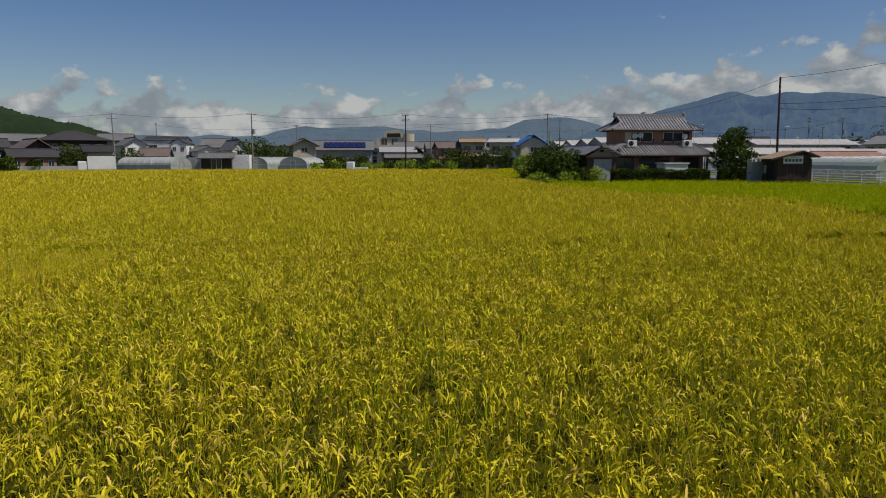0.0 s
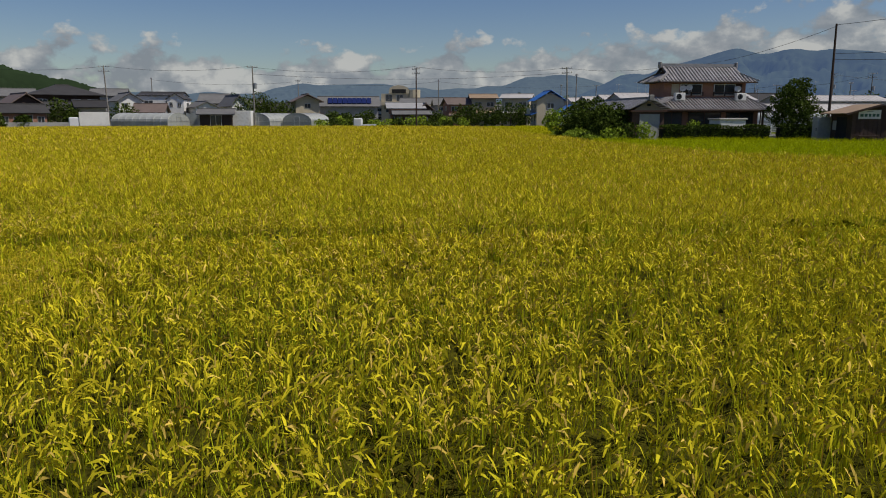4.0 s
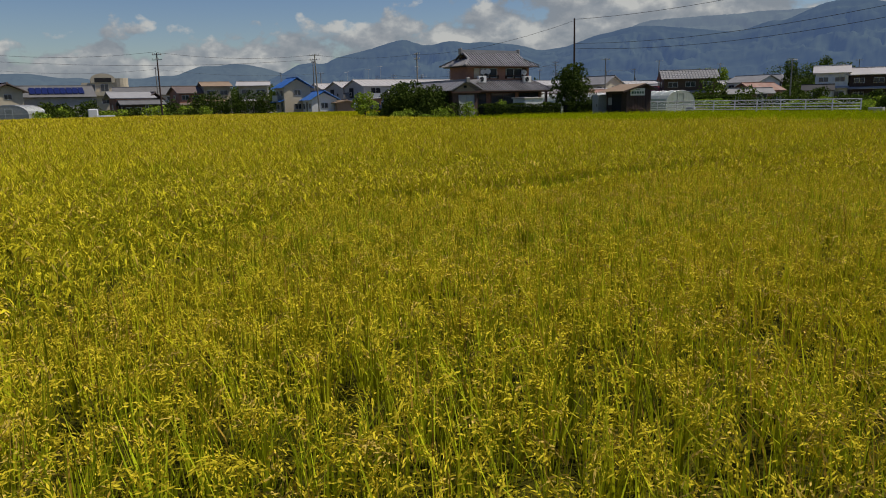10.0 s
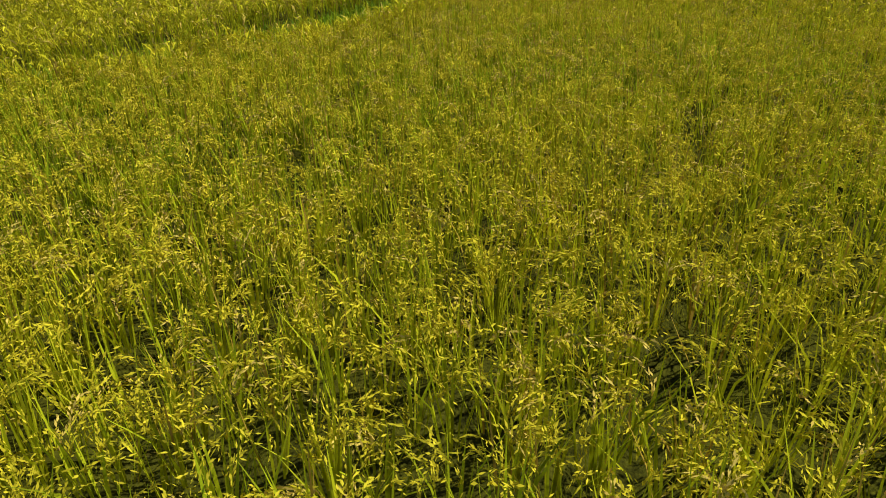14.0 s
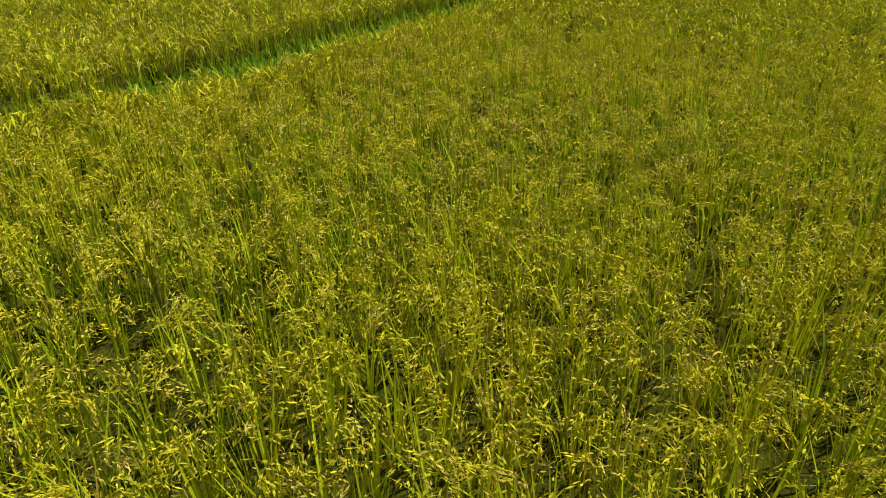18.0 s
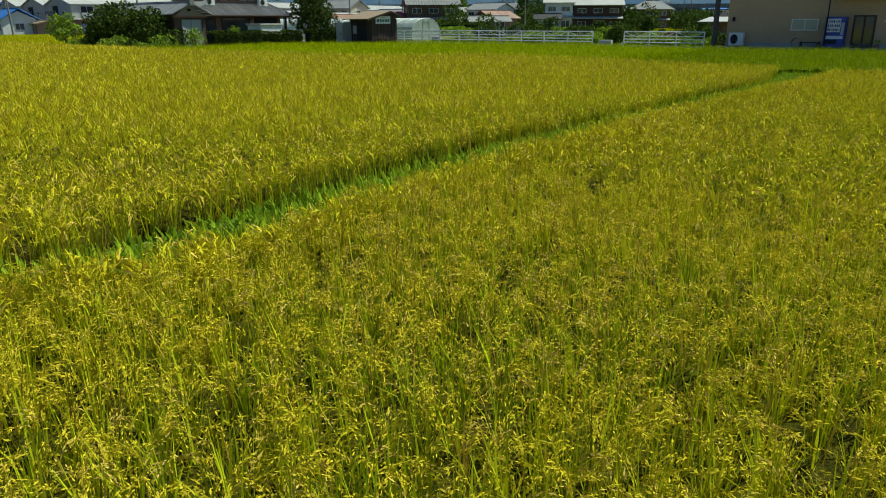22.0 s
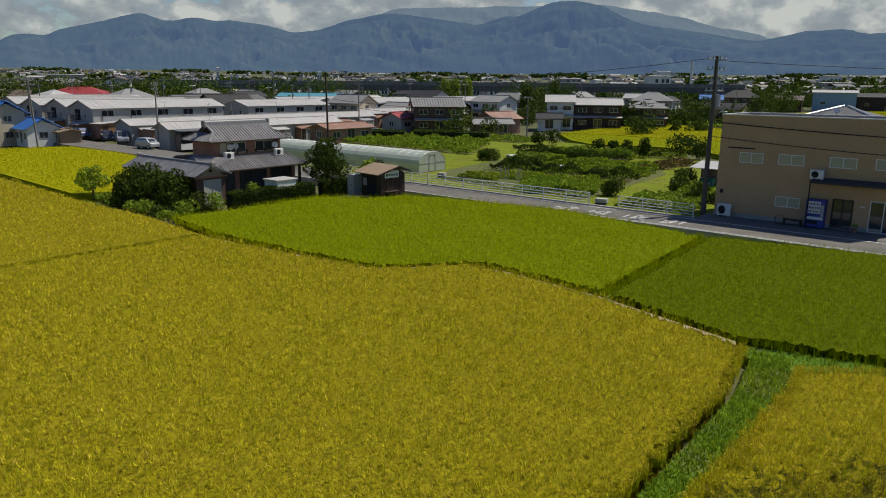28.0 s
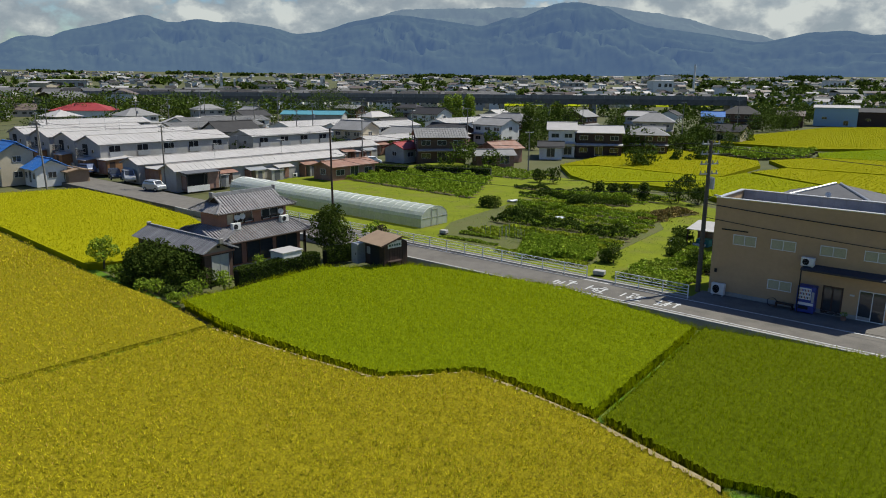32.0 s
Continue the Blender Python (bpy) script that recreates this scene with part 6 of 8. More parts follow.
    for k in range(7):
        row_crop("bean_row", "dense block of leafy green bean plants beside the lane", (17.0 + k * 0.25, 42.6 + k * 1.05), (23.6 + k * 0.3, 41.8 + k * 1.0), 0.95, 1.0, 2000, 0.15, M_CROP)
    for k in range(8):
        n = 67.0 + k * 2.2
        row_crop("taro_row", "dense row of tall green taro leaves", P(-66 + k * 0.6, n + 2.0), P(-38.5 - k * 1.2, n), 1.3, 1.15, 2600, 0.15, M_CROP)
    for k in range(4):
        row_crop("bean_row", "leafy bean row on the far side of the gardens", P(-58, 88 + k * 2.6), P(-44, 88 + k * 2.4), 1.6, 0.7, 500, 0.2, M_FOL2)
    for x, y, r, h in ((33.1, 79, 1.0, 2.0), (34.8, 78, 0.9, 1.8), (36.3, 76.6, 0.9, 1.9), (37.9, 74.3, 0.9, 2.4), (41.6, 72.0, 1.8, 3.2), (43.6, 70.6, 1.5, 2.6), (28.9, 90.2, 1.5, 2.4), (27.0, 91.5, 1.2, 2.0), (48.5, 87, 1.4, 1.8), (45.5, 75, 1.1, 1.6)):
        bush((x, y, 0), r, h, "dark rounded evergreen shrub by the meadow", 600, 0.16, M_FOL, group="meadow shrubs")
    for a, b, w, h, c, lab in (((18.4, 61.0), (22.2, 59.9), 1.6, 1.5, 2600, "clipped dark hedge in the kitchen garden"),
                               ((16.0, 69.0), (18.2, 68.2), 1.2, 1.5, 1300, "short dark hedge at the garden's edge"), ((27.2, 70.4), (29.8, 69.6), 1.4, 1.4, 1600, "low dark hedge behind the vegetable beds"),
                               ((24.2, 41.0), (25.4, 40.9), 1.4, 1.5, 1200, "dense dark rounded bush by the lane"), ((8.0, 100.5), (20.0, 97.5), 1.6, 1.6, 4200, "long dark hedge before the far houses"), ((-2.5, 103.0), (6.5, 101.0), 1.4, 1.5, 2800, "dark hedge beside the parked cars")):
        if math.hypot(b[0] - a[0], b[1] - a[1]) > 6:
            hedge("hedge", [a, b], w, h, lab, c, 0.10, M_FOL3)
            continue
        n = max(2, round(math.hypot(b[0] - a[0], b[1] - a[1]) / 0.8))
        for k in range(n):
            f = (k + 0.5) / n
            bush((a[0] + (b[0] - a[0]) * f, a[1] + (b[1] - a[1]) * f, 0), w * (0.5 + 0.12 * (k % 3)), h * (0.85 + 0.13 * ((k * 2) % 3)), lab.replace("hedge", "bushes"), 700, 0.10, M_FOL3, group="garden bushes")
    for k in range(9):
        x, y = 26.8 + k * 1.05, 76.6 - k * 0.5
        bush((x, y, 0), 0.8, 1.2, "leafy green shrub in the kitchen garden", 420, 0.13, M_CROP if k % 2 else M_FOL2, group="meadow shrubs")
    for k in range(7):
        row_crop("vegetable_bed", "row of leafy green vegetables in tilled soil", P(-35 + k * 1.1, 73 + k * 2.0), P(-22 + k * 0.9, 72 + k * 2.0), 0.9, (0.5, 1.1, 0.35)[k % 3], 1500, 0.11, (M_CROP, M_FOL3, M_LIME)[k % 3])
    for k in range(3):
        row_crop("vegetable_bed", "low creeping vegetables beside the lane", P(-5.8, 43.6 + k * 1.7), P(-0.8, 43.4 + k * 1.7), 1.5, 0.8, 1100, 0.13, (M_FOL2, M_CROP)[k % 2])
    for k in range(4):
        row_crop("vegetable_bed", "ragged leafy bed beside the grass path", P(-5.4 + k * 0.2, 48.8 + k * 1.9), P(-1.2, 48.6 + k * 1.9), 1.6, 0.8, 1000, 0.13, (M_FOL2, M_CROP)[k % 2])
    for x, y, r, h in ((32.4, 46.2, 1.0, 1.1), (33.9, 48.4, 1.1, 1.3), (31.2, 43.4, 0.8, 0.9), (34.6, 51.2, 1.0, 1.2), (32.0, 40.2, 0.9, 1.3)):
        bush((x, y, 0), r, h, "dark leafy shrub beside the beige building", 500, 0.13, M_FOL3, group="meadow shrubs")
    # stakes and small things in the garden
    rng = random.Random(9)
    me = mesh_of("stake", rod(B(), (0, 0, 0), (0.03, 0, 1.3), 0.012, 0.012, 5), M_STEEL)
    t = thing("bean_stakes", (*P(-24, 49.0), 0.05), STREET, "thin stakes standing in the vegetable beds", "stakes")
    for k in range(26):
        piece("stake", me, t, (rng.uniform(0, 6), rng.uniform(-0.5, 1.2), 0), rng.uniform(0, 360))
    for s, n, w in ((-7.2, 42.6, 0.9), (-3.0, 47.0, 0.7), (-1.2, 49.5, 0.8), (-26.5, 46.6, 0.7)):
        t = thing("garden_crate", (*P(s, n), 0.08), STREET + 12, "pale plastic crate lying in the garden", "crate")
        part("body", box(B(), -w / 2, w / 2, -0.3, 0.3, 0.1, 0.42, 0.02), M_GREYW, t)
        part("base", box(B(), -w / 2 + 0.05, w / 2 - 0.05, -0.26, 0.26, 0.0, 0.1), M_DWOOD, t)
    sheet = mat("white_plastic_sheet", (0.72, 0.72, 0.72), 0.4, (0.62, 0.63, 0.63), scale=3, bump=0.3, bump_scale=6)
    for x, y, r, w in ((33.2, 48.6, 20, 1.5), (34.6, 46.6, -15, 1.1), (32.6, 43.8, 40, 1.0), (20.5, 72.0, 10, 1.6), (24.2, 60.4, -30, 0.9)):
        t = thing("plastic_sheet", (x, y, 0.10), r, "crumpled white plastic sheet lying on the weeds", "sheet", "plastic sheets")
        bm = bmesh.new()
        bmesh.ops.create_grid(bm, x_segments=8, y_segments=5, size=0.5)
        for v in bm.verts:
            v.co = (v.co.x * w, v.co.y * 0.7 * (1 + 0.25 * math.sin(v.co.x * 7 + x)), 0.28 + 0.10 * math.sin(v.co.x * 9 + y) * math.cos(v.co.y * 8))
        bmesh.ops.solidify(bm, geom=bm.faces[:], thickness=0.02)
        part("sheet", bm, sheet, t, smooth=True)
        part("folded_edge", box(B(), -w * 0.5, w * 0.5, 0.2, 0.32, 0.0, 0.3, 0.05), sheet, t)
    t = thing("lean_to", (*P(-4.6, 59.0), 0.05), STREET, "low open tool shelter with a pale sheet roof", "shelter")
    part("roof", plate(B(), [(-1.6, -1.4, 1.7), (1.6, -1.4, 1.7), (1.6, 1.6, 2.1), (-1.6, 1.6, 2.1)], 0.05), M_TIN, t)
    part("back_panel", box(B(), -1.5, 1.5, 1.4, 1.46, 0, 2.0), M_RUST, t)
    for x in (-1.5, 1.5):
        part("post", box(B(), x - 0.05, x + 0.05, -1.3, -1.2, 0, 1.7), M_DWOOD, t)
    part("tank", box(B(), -0.9, 0.3, -0.6, 0.4, 0.0, 0.7, 0.04), mat("teal_plastic", (0.05, 0.22, 0.24), 0.5), t, "teal plastic tank")

    dry = mat("dry_weeds", (0.30, 0.21, 0.07), 0.9, (0.16, 0.14, 0.035), scale=0.8, island=0.4, spec=0.05)
    row_crop("weed_patch", "patch of tall dry brown weeds in the garden", (35.0, 62.0), (40.5, 65.0), 2.4, 0.9, 2200, 0.13, dry)
    row_crop("weed_patch", "patch of tall dry brown weeds in the garden", (33.0, 59.0), (36.0, 60.5), 1.6, 0.6, 900, 0.12, dry)
    for x, y, h, w in ((55.5, 150.5, 4.2, 4.0), (60.0, 150.0, 5.0, 4.6), (65.0, 152.0, 4.2, 4.2), (70.0, 154.0, 3.2, 3.4), (47.0, 149.0, 3.0, 3.2)):
        tree((x, y, 0), h, w, "dark leafy garden tree before the far houses", leaves=2200, size=0.19, lobes=14, material=M_FOL3, crown_low=0.1)
    for x, y, h, w, up in ((36.4, 173.5, 10.0, 4.2, True), (41.1, 170.1, 9.0, 4.6, False), (44.5, 174.0, 10.5, 4.0, True), (48.5, 178.3, 9.0, 5.0, False), (54.9, 139.5, 4.6, 3.0, False), (58.6, 139.8, 5.2, 3.2, False), (63.2, 145.0, 4.2, 3.0, False),
                           (83.0, 173.3, 4.4, 3.6, False), (124.5, 224.3, 6.5, 6.0, False), (136.0, 231.6, 6.0, 5.5, False)):
        tree((x, y, 0), h, w, "tall dark evergreen tree among the houses" if up else "round leafy tree among the houses", leaves=2600, size=0.24, lobes=16, material=M_FOL3, crown_low=0.08, upright=up)
    for x, y in ((18.5, 245.0), (22.0, 246.5), (26.0, 245.0)):
        tree((x, y, 0), 11.0, 5.0, "tall yellow-green bamboo clump beyond the houses", leaves=2200, size=0.32, lobes=14, material=M_FOL2, crown_low=0.1, upright=True)
    for x, y, h, w in ((150.0, 272.0, 7.5, 8.0), (159.0, 277.0, 6.0, 8.0), (168.0, 280.0, 8.0, 8.5), (178.0, 281.0, 6.0, 7.0)):
        tree((x, y, 0), h, w, "olive-green tree among the far houses", leaves=1200, size=0.4, lobes=12, material=M_FOL3, crown_low=0.1)


gardens()


# poles among the terraces and the houses beyond
for x, y, h in ((-66.7, 176.7, 9.6), (-90.6, 222.0, 11.2), (-36.9, 158.9, 8.8), (-33.3, 159.2, 6.2), (-64.4, 225.0, 12.5), (-27.8, 168.4, 11.4), (-16.2, 149.4, 10.2), (-119.8, 253.7, 11.2), (-0.9, 203.4, 10.1), (44.1, 246.2, 11.0), (-66.3, 200.0, 10.3)):
    utility_pole((x, y, 0), h, (x * 7) % 50 - 25, 2, gear=h > 9)
for a, b in (((-66.7, 176.7, 9.4), (-36.9, 158.9, 8.6)), ((-36.9, 158.9, 8.6), (-16.2, 149.4, 9.8)), ((-90.6, 222.0, 11.0), (-66.7, 176.7, 9.4)), ((-27.8, 168.4, 11.0), (-0.9, 203.4, 9.8))):
    cable(a, b, 0.8, 0.025)

# ---- village houses ----
def simple_house(name, label, place, turn, w, d, h, rise, wall, roof, hip=False, over=0.5, rows=1, wins=3, side_wins=1, ribs=0.0, category="house", balcony=False, gable_mat=None, group="village houses", win_h=0.9, glass=None, frame=None, chimney=False):
    """A house: walls, two or four roof slopes with a ridge cap, windows. The ridge runs along local x; the front faces -y."""
    t = thing(name, place, turn, label, category, group)
    part("wall", box(B(), -w / 2, w / 2, -d / 2, d / 2, -0.3, h), wall, t)
    ex, ey, ez, rz = w / 2 + over, d / 2 + over, h - 0.05 - over * rise / (d / 2) * 0.5, h + rise
    inset = min(ex * 0.9, ey) if hip else 0.0
    for s in (-1, 1):
        q = [(-ex, s * ey, ez), (ex, s * ey, ez), (ex - inset, 0, rz), (-ex + inset, 0, rz)]
        if ribs:
            L = math.hypot(ey, rz - ez)
            tiled_slope(t, "roof_slope", (-ex * -s if s > 0 else -ex, s * ey, ez), (-s if s > 0 else 1, 0, 0), Vector((0, -s * ey, rz - ez)), 2 * ex,
                        (lambda x: L * min(1.0, x / inset, (2 * ex - x) / inset)) if hip else (lambda x: L), roof, pitch=ribs, course=ribs * 1.6, rib=ribs * 0.14)
        else:
            part("roof_slope", plate(B(), q, 0.14), roof, t)
        if hip:
            part("roof_hip", plate(B(), [(s * ex, -ey, ez), (s * ex, ey, ez), (s * (ex - inset), 0.02, rz), (s * (ex - inset), -0.02, rz)], 0.14), roof, t)
        else:
            bm = B()
            gable_prism(bm, s * (w / 2 - 0.12), s * w / 2, 0, d / 2, h - 0.02, h + rise * (1 - over / ey) - 0.05)
            part("gable", bm, gable_mat or wall, t)
    part("ridge_cap", box(B(), -ex + inset, ex - inset, -0.13, 0.13, rz - 0.05, rz + 0.12, 0.02), roof, t)
    fl = h / rows
    for r in range(rows):
        for k in range(wins):
            ww = min(1.7, w / wins * 0.6)
            x = -w / 2 + w * (k + 0.5) / wins
            tall = r == 0 and k == wins // 2
            window(t, x, -d / 2 - 0.005, r * fl + (0.25 if tall else fl * 0.35), ww, (1.8 if tall else min(win_h, fl * 0.45)), 0, 2, glass=glass, frame=frame)
        for k in range(side_wins):
            y = -d / 2 + d * (k + 0.5) / side_wins
            for s in (-1, 1):
                window(t, s * (w / 2 + 0.005), y, r * fl + fl * 0.38, min(1.2, d / side_wins * 0.4), min(win_h, fl * 0.4), s * 90, 2, glass=glass, frame=frame)
    if balcony:
        part("balcony_floor", box(B(), -w * 0.3, w * 0.3, -d / 2 - 0.9, -d / 2, h / 2 - 0.1, h / 2), M_CONC, t)
        part("balcony_rail", box(B(), -w * 0.3, w * 0.3, -d / 2 - 0.92, -d / 2 - 0.88, h / 2, h / 2 + 0.9), M_ALU, t)
    if rows > 1:
        part("lower_eave", plate(B(), [(-w / 2 - 0.2, -d / 2 - 1.0, h * 0.47), (w / 2 + 0.2, -d / 2 - 1.0, h * 0.47), (w / 2 + 0.2, -d / 2, h * 0.47 + 0.35), (-w / 2 - 0.2, -d / 2, h * 0.47 + 0.35)], 0.1), roof, t)
    return t


TV = STREET + 90          # at right angles to the street


def row_house(name, label, s, n, length, width, h, rise, roof, wall, rows, doors):
    """A terrace at right angles to the street: its long front faces along +s."""
    p = sn(s - width / 2, n + length / 2, 0.0)
    t = thing(name, (p.x, p.y, 0), TV, label, "terrace house", "terraces")
    w, d = length, width
    part("wall", box(B(), -w / 2, w / 2, -d / 2, d / 2, -0.3, h), wall, t)
    o = 0.35
    for q in (-1, 1):
        part("roof_slope", plate(B(), [(-w / 2 - o, q * (d / 2 + o), h - 0.12), (w / 2 + o, q * (d / 2 + o), h - 0.12), (w / 2 + o, 0, h + rise), (-w / 2 - o, 0, h + rise)], 0.10), roof, t)
        bm = B()
        gable_prism(bm, q * (w / 2 - 0.12), q * w / 2, 0, d / 2, h - 0.02, h + rise * 0.9)
        part("gable", bm, wall, t)
    k = int(w / 0.9)
    me = mesh_of("roof_seam", plate(B(), [(-0.03, -d / 2 - o, h - 0.09), (0.03, -d / 2 - o, h - 0.09), (0.03, 0, h + rise + 0.03), (-0.03, 0, h + rise + 0.03)], 0.05), roof)
    for i in range(1, k):
        piece("roof_seam", me, t, (-w / 2 + w * i / k, 0, 0))
    part("ridge_cap", box(B(), -w / 2 - o, w / 2 + o, -0.15, 0.15, h + rise - 0.04, h + rise + 0.06), roof, t)
    fl = h / rows
    for i in range(doors):
        x = -w / 2 + w * (i + 0.5) / doors
        for r in range(rows):
            if r == 0:
                window(t, x - 0.9, -d / 2 - 0.005, 0.2, 1.5, 1.8, 0, 2)
                part("door", box(B(), x + 0.4, x + 1.25, -d / 2 - 0.04, -d / 2, 0.1, 2.0), (M_RUST, M_DWOOD, M_CREAM)[i % 3], t)
            else:
                window(t, x, -d / 2 - 0.005, fl * r + 0.2, 2.0, fl - 0.6, 0, 2, glass=M_DARK)
                part("balcony_rail", box(B(), x - 1.1, x + 1.1, -d / 2 - 0.55, -d / 2 - 0.50, fl * r + 0.2, fl * r + 1.0), M_STEEL, t)
                part("balcony_floor", box(B(), x - 1.1, x + 1.1, -d / 2 - 0.55, -d / 2, fl * r + 0.12, fl * r + 0.2), M_CONC, t)
        if rows == 1 or i % 2 == 0:
            part("lean_to_roof", plate(B(), [(x - 1.9, -d / 2 - 1.6, 1.95), (x + 1.3, -d / 2 - 1.6, 1.95), (x + 1.3, -d / 2, 2.35), (x - 1.9, -d / 2, 2.35)], 0.05), (M_TIN, M_RUST, M_STEEL)[(i + int(abs(s))) % 3], t)
            part("lean_to_wall", box(B(), x - 1.8, x - 1.7, -d / 2 - 1.5, -d / 2, 0, 1.95), (M_RUST, M_GREYW)[i % 2], t)
    if rows > 1:
        for q in range(2):
            window(t, -w / 2 - 0.005, -1.5 + q * 3, fl + 0.6, 0.8, 0.7, -90, 1)
    return t


def terraces():
    pale = mat("pale_terrace_wall", (0.42, 0.405, 0.38), 0.85, (0.34, 0.33, 0.31), scale=0.8, stain=0.4, stain_col=(0.33, 0.31, 0.28))
    lab2 = "two-storey pale terrace with a pale sheet roof"
    lab1 = "single-storey terrace with a long pale sheet roof"
    for s, n in ((-99.0, 46.5), (-110.5, 47.5), (-121.0, 47.5), (-131.5, 47.5)):
        row_house("terrace", lab2, s, n, 24, 8.2, 4.75, 1.15, M_TIN, pale, 2, 5)
    row_house("terrace", lab1, -84.4, 45.2, 50, 4.8, 2.75, 0.8, M_TIN, pale, 1, 9)
    row_house("terrace", lab1, -72.8, 44.5, 31, 3.8, 2.75, 0.8, M_TIN, pale, 1, 6)
    row_house("terrace", lab2, -99.0, 76.0, 20, 8.0, 4.6, 1.0, M_TIN, pale, 2, 4)
    row_house("terrace", lab2, -118.0, 100, 26, 8.0, 4.6, 1.0, M_TIN, M_WHITE, 2, 5)
    row_house("terrace", lab2, -104.0, 104, 26, 8.0, 4.6, 1.0, M_TIN, M_WHITE, 2, 5)
    row_house("terrace", lab2, -131.0, 78, 24, 8.0, 4.6, 1.0, M_GTILE, M_CREAM, 2, 5)
    row_house("terrace", lab1, -91.0, 100, 34, 6.0, 2.8, 0.8, M_TIN, M_RUST, 1, 6)
    row_house("terrace", lab2, -103.0, 140, 24, 8.0, 4.6, 1.0, M_TIN, M_WHITE, 2, 5)
    row_house("terrace", lab2, -160.0, 62, 26, 8.0, 4.6, 1.0, M_TIN, pale, 2, 5)
    row_house("terrace", lab2, -150.0, 92, 26, 8.0, 4.6, 1.0, M_GTILE, M_WHITE, 2, 5)


terraces()


def terrace_extras():
    """What stands at the street ends and on the roofs of the terraces: stores, balconies, outdoor units, aerials."""
    M_PINKB = mat("pinkish_brick", (0.36, 0.22, 0.17), 0.9, (0.28, 0.17, 0.13), scale=4, stain=0.3)
    ochre = mat("ochre_boards", (0.34, 0.17, 0.075), 0.8, (0.26, 0.13, 0.06), scale=3, stretch=(1, 1, 5), stain=0.3)
    for s, n in ((-99.0, 46.5), (-110.5, 47.5), (-121.0, 47.5), (-131.5, 47.5)):
        mid = s - 4.1
        t = thing("bin_store", sn(mid + 1.4, n - 1.0, 0.05), STREET, "ochre board store against the terrace end", "shed", "end stores")
        part("wall", box(B(), -1.5, 1.5, -0.9, 0.9, 0, 2.1), ochre, t)
        part("roof", plate(B(), [(-1.7, -1.15, 2.12), (1.7, -1.15, 2.12), (1.7, 0.95, 2.4), (-1.7, 0.95, 2.4)], 0.06), M_TIN, t, "pale sheet lean-to roof")
        part("door", box(B(), -0.5, 0.4, -0.93, -0.9, 0.1, 1.9), M_DWOOD, t)
        t = thing("end_balcony", sn(mid - 1.2, n - 0.55, 2.45), STREET, "dark steel balcony on the terrace end", "balcony", "end balconies")
        part("floor", box(B(), -1.3, 1.3, -0.55, 0.55, 0, 0.12), M_CONC, t)
        for x in [-1.25 + 0.25 * k for k in range(11)]:
            part("baluster", box(B(), x - 0.02, x + 0.02, -0.54, -0.5, 0.12, 1.05), M_DARK, t)
        part("handrail", box(B(), -1.3, 1.3, -0.56, -0.48, 1.05, 1.12), M_DARK, t)
        part("shutter", box(B(), -0.9, 0.9, 0.50, 0.54, 0.2, 1.95), M_DARK, t, "dark glazed door")
        ac_unit(sn(mid + 3.3, n - 0.35, 0.1), STREET)
    for s, n, z in ((-103, 52, 5.9), (-103, 60, 5.9), (-103, 67, 5.9), (-114.5, 55, 5.9), (-125, 55, 5.9), (-114.5, 66, 5.9), (-86.8, 52, 3.5), (-86.8, 64, 3.5), (-86.8, 80, 3.5), (-74.7, 52, 3.5), (-74.7, 64, 3.5), (-103, 84, 5.6), (-122, 110, 5.6), (-108, 115, 5.6)):
        t = thing("tv_aerial", sn(s, n, z - 0.1), STREET + s * 7, "thin metal television aerial on a terrace roof", "aerial", "aerials")
        part("mast", rod(B(), (0, 0, 0), (0, 0, 2.6), 0.03, 0.025, 6), M_STEEL, t)
        boom = part("boom", rod(B(), (-0.6, 0, 2.45), (0.8, 0, 2.45), 0.018, 0.018, 5), M_STEEL, t)
        for k in range(6):
            x = -0.5 + k * 0.24
            part("element", rod(B(), (x, -0.4 + 0.03 * k, 2.47), (x, 0.4 - 0.03 * k, 2.47), 0.012, 0.012, 4), M_STEEL, boom)
    for s, n, w, d, h in ((-97.4, 48.2, 1.5, 2.2, 2.3), (-80.9, 47.4, 1.5, 1.6, 2.2)):
        t = thing("bin_store", sn(s, n, 0.05), STREET, "brown board store with a pale lean-to roof", "shed", "end stores")
        part("wall", box(B(), -w, w, -d, d, 0, h), ochre, t)
        part("roof", plate(B(), [(-w - 0.2, -d - 0.3, h + 0.02), (w + 0.2, -d - 0.3, h + 0.02), (w + 0.2, d + 0.1, h + 0.3), (-w - 0.2, d + 0.1, h + 0.3)], 0.06), M_TIN, t, "pale sheet lean-to roof")
        part("shutter", box(B(), -w + 0.3, w - 0.4, -d - 0.03, -d, 0.1, h - 0.3), M_RUST, t)
        part("side_door", box(B(), w, w + 0.03, -d + 0.4, -d + 1.3, 0.1, h - 0.35), M_DWOOD, t)
    # dark flat canopy over the porch of the front row
    t = thing("porch_canopy", sn(-72.8, 44.6, 0.05), STREET, "dark flat canopy over the porch of a terrace", "canopy")
    part("roof", plate(B(), [(0.0, 0.1, 2.62), (2.3, 0.1, 2.42), (2.3, 5.6, 2.42), (0.0, 5.6, 2.62)], 0.09), M_DSHEET, t)
    for y in (0.3, 2.9, 5.4):
        part("post", box(B(), 2.1, 2.2, y - 0.05, y + 0.05, 0, 2.42), M_DARK, t)
    # dark sheet added in place of the shaded recess under the canopy
    part("porch_shade_panel", box(B(), 1.75, 1.8, 0.5, 3.6, 0.1, 2.2), M_DARK, t, "dark panel standing in for the shaded open porch")
    part("side_wall", box(B(), 1.7, 1.85, 3.7, 5.4, 0, 2.3), M_PINKB, t, "pinkish brick side wall")
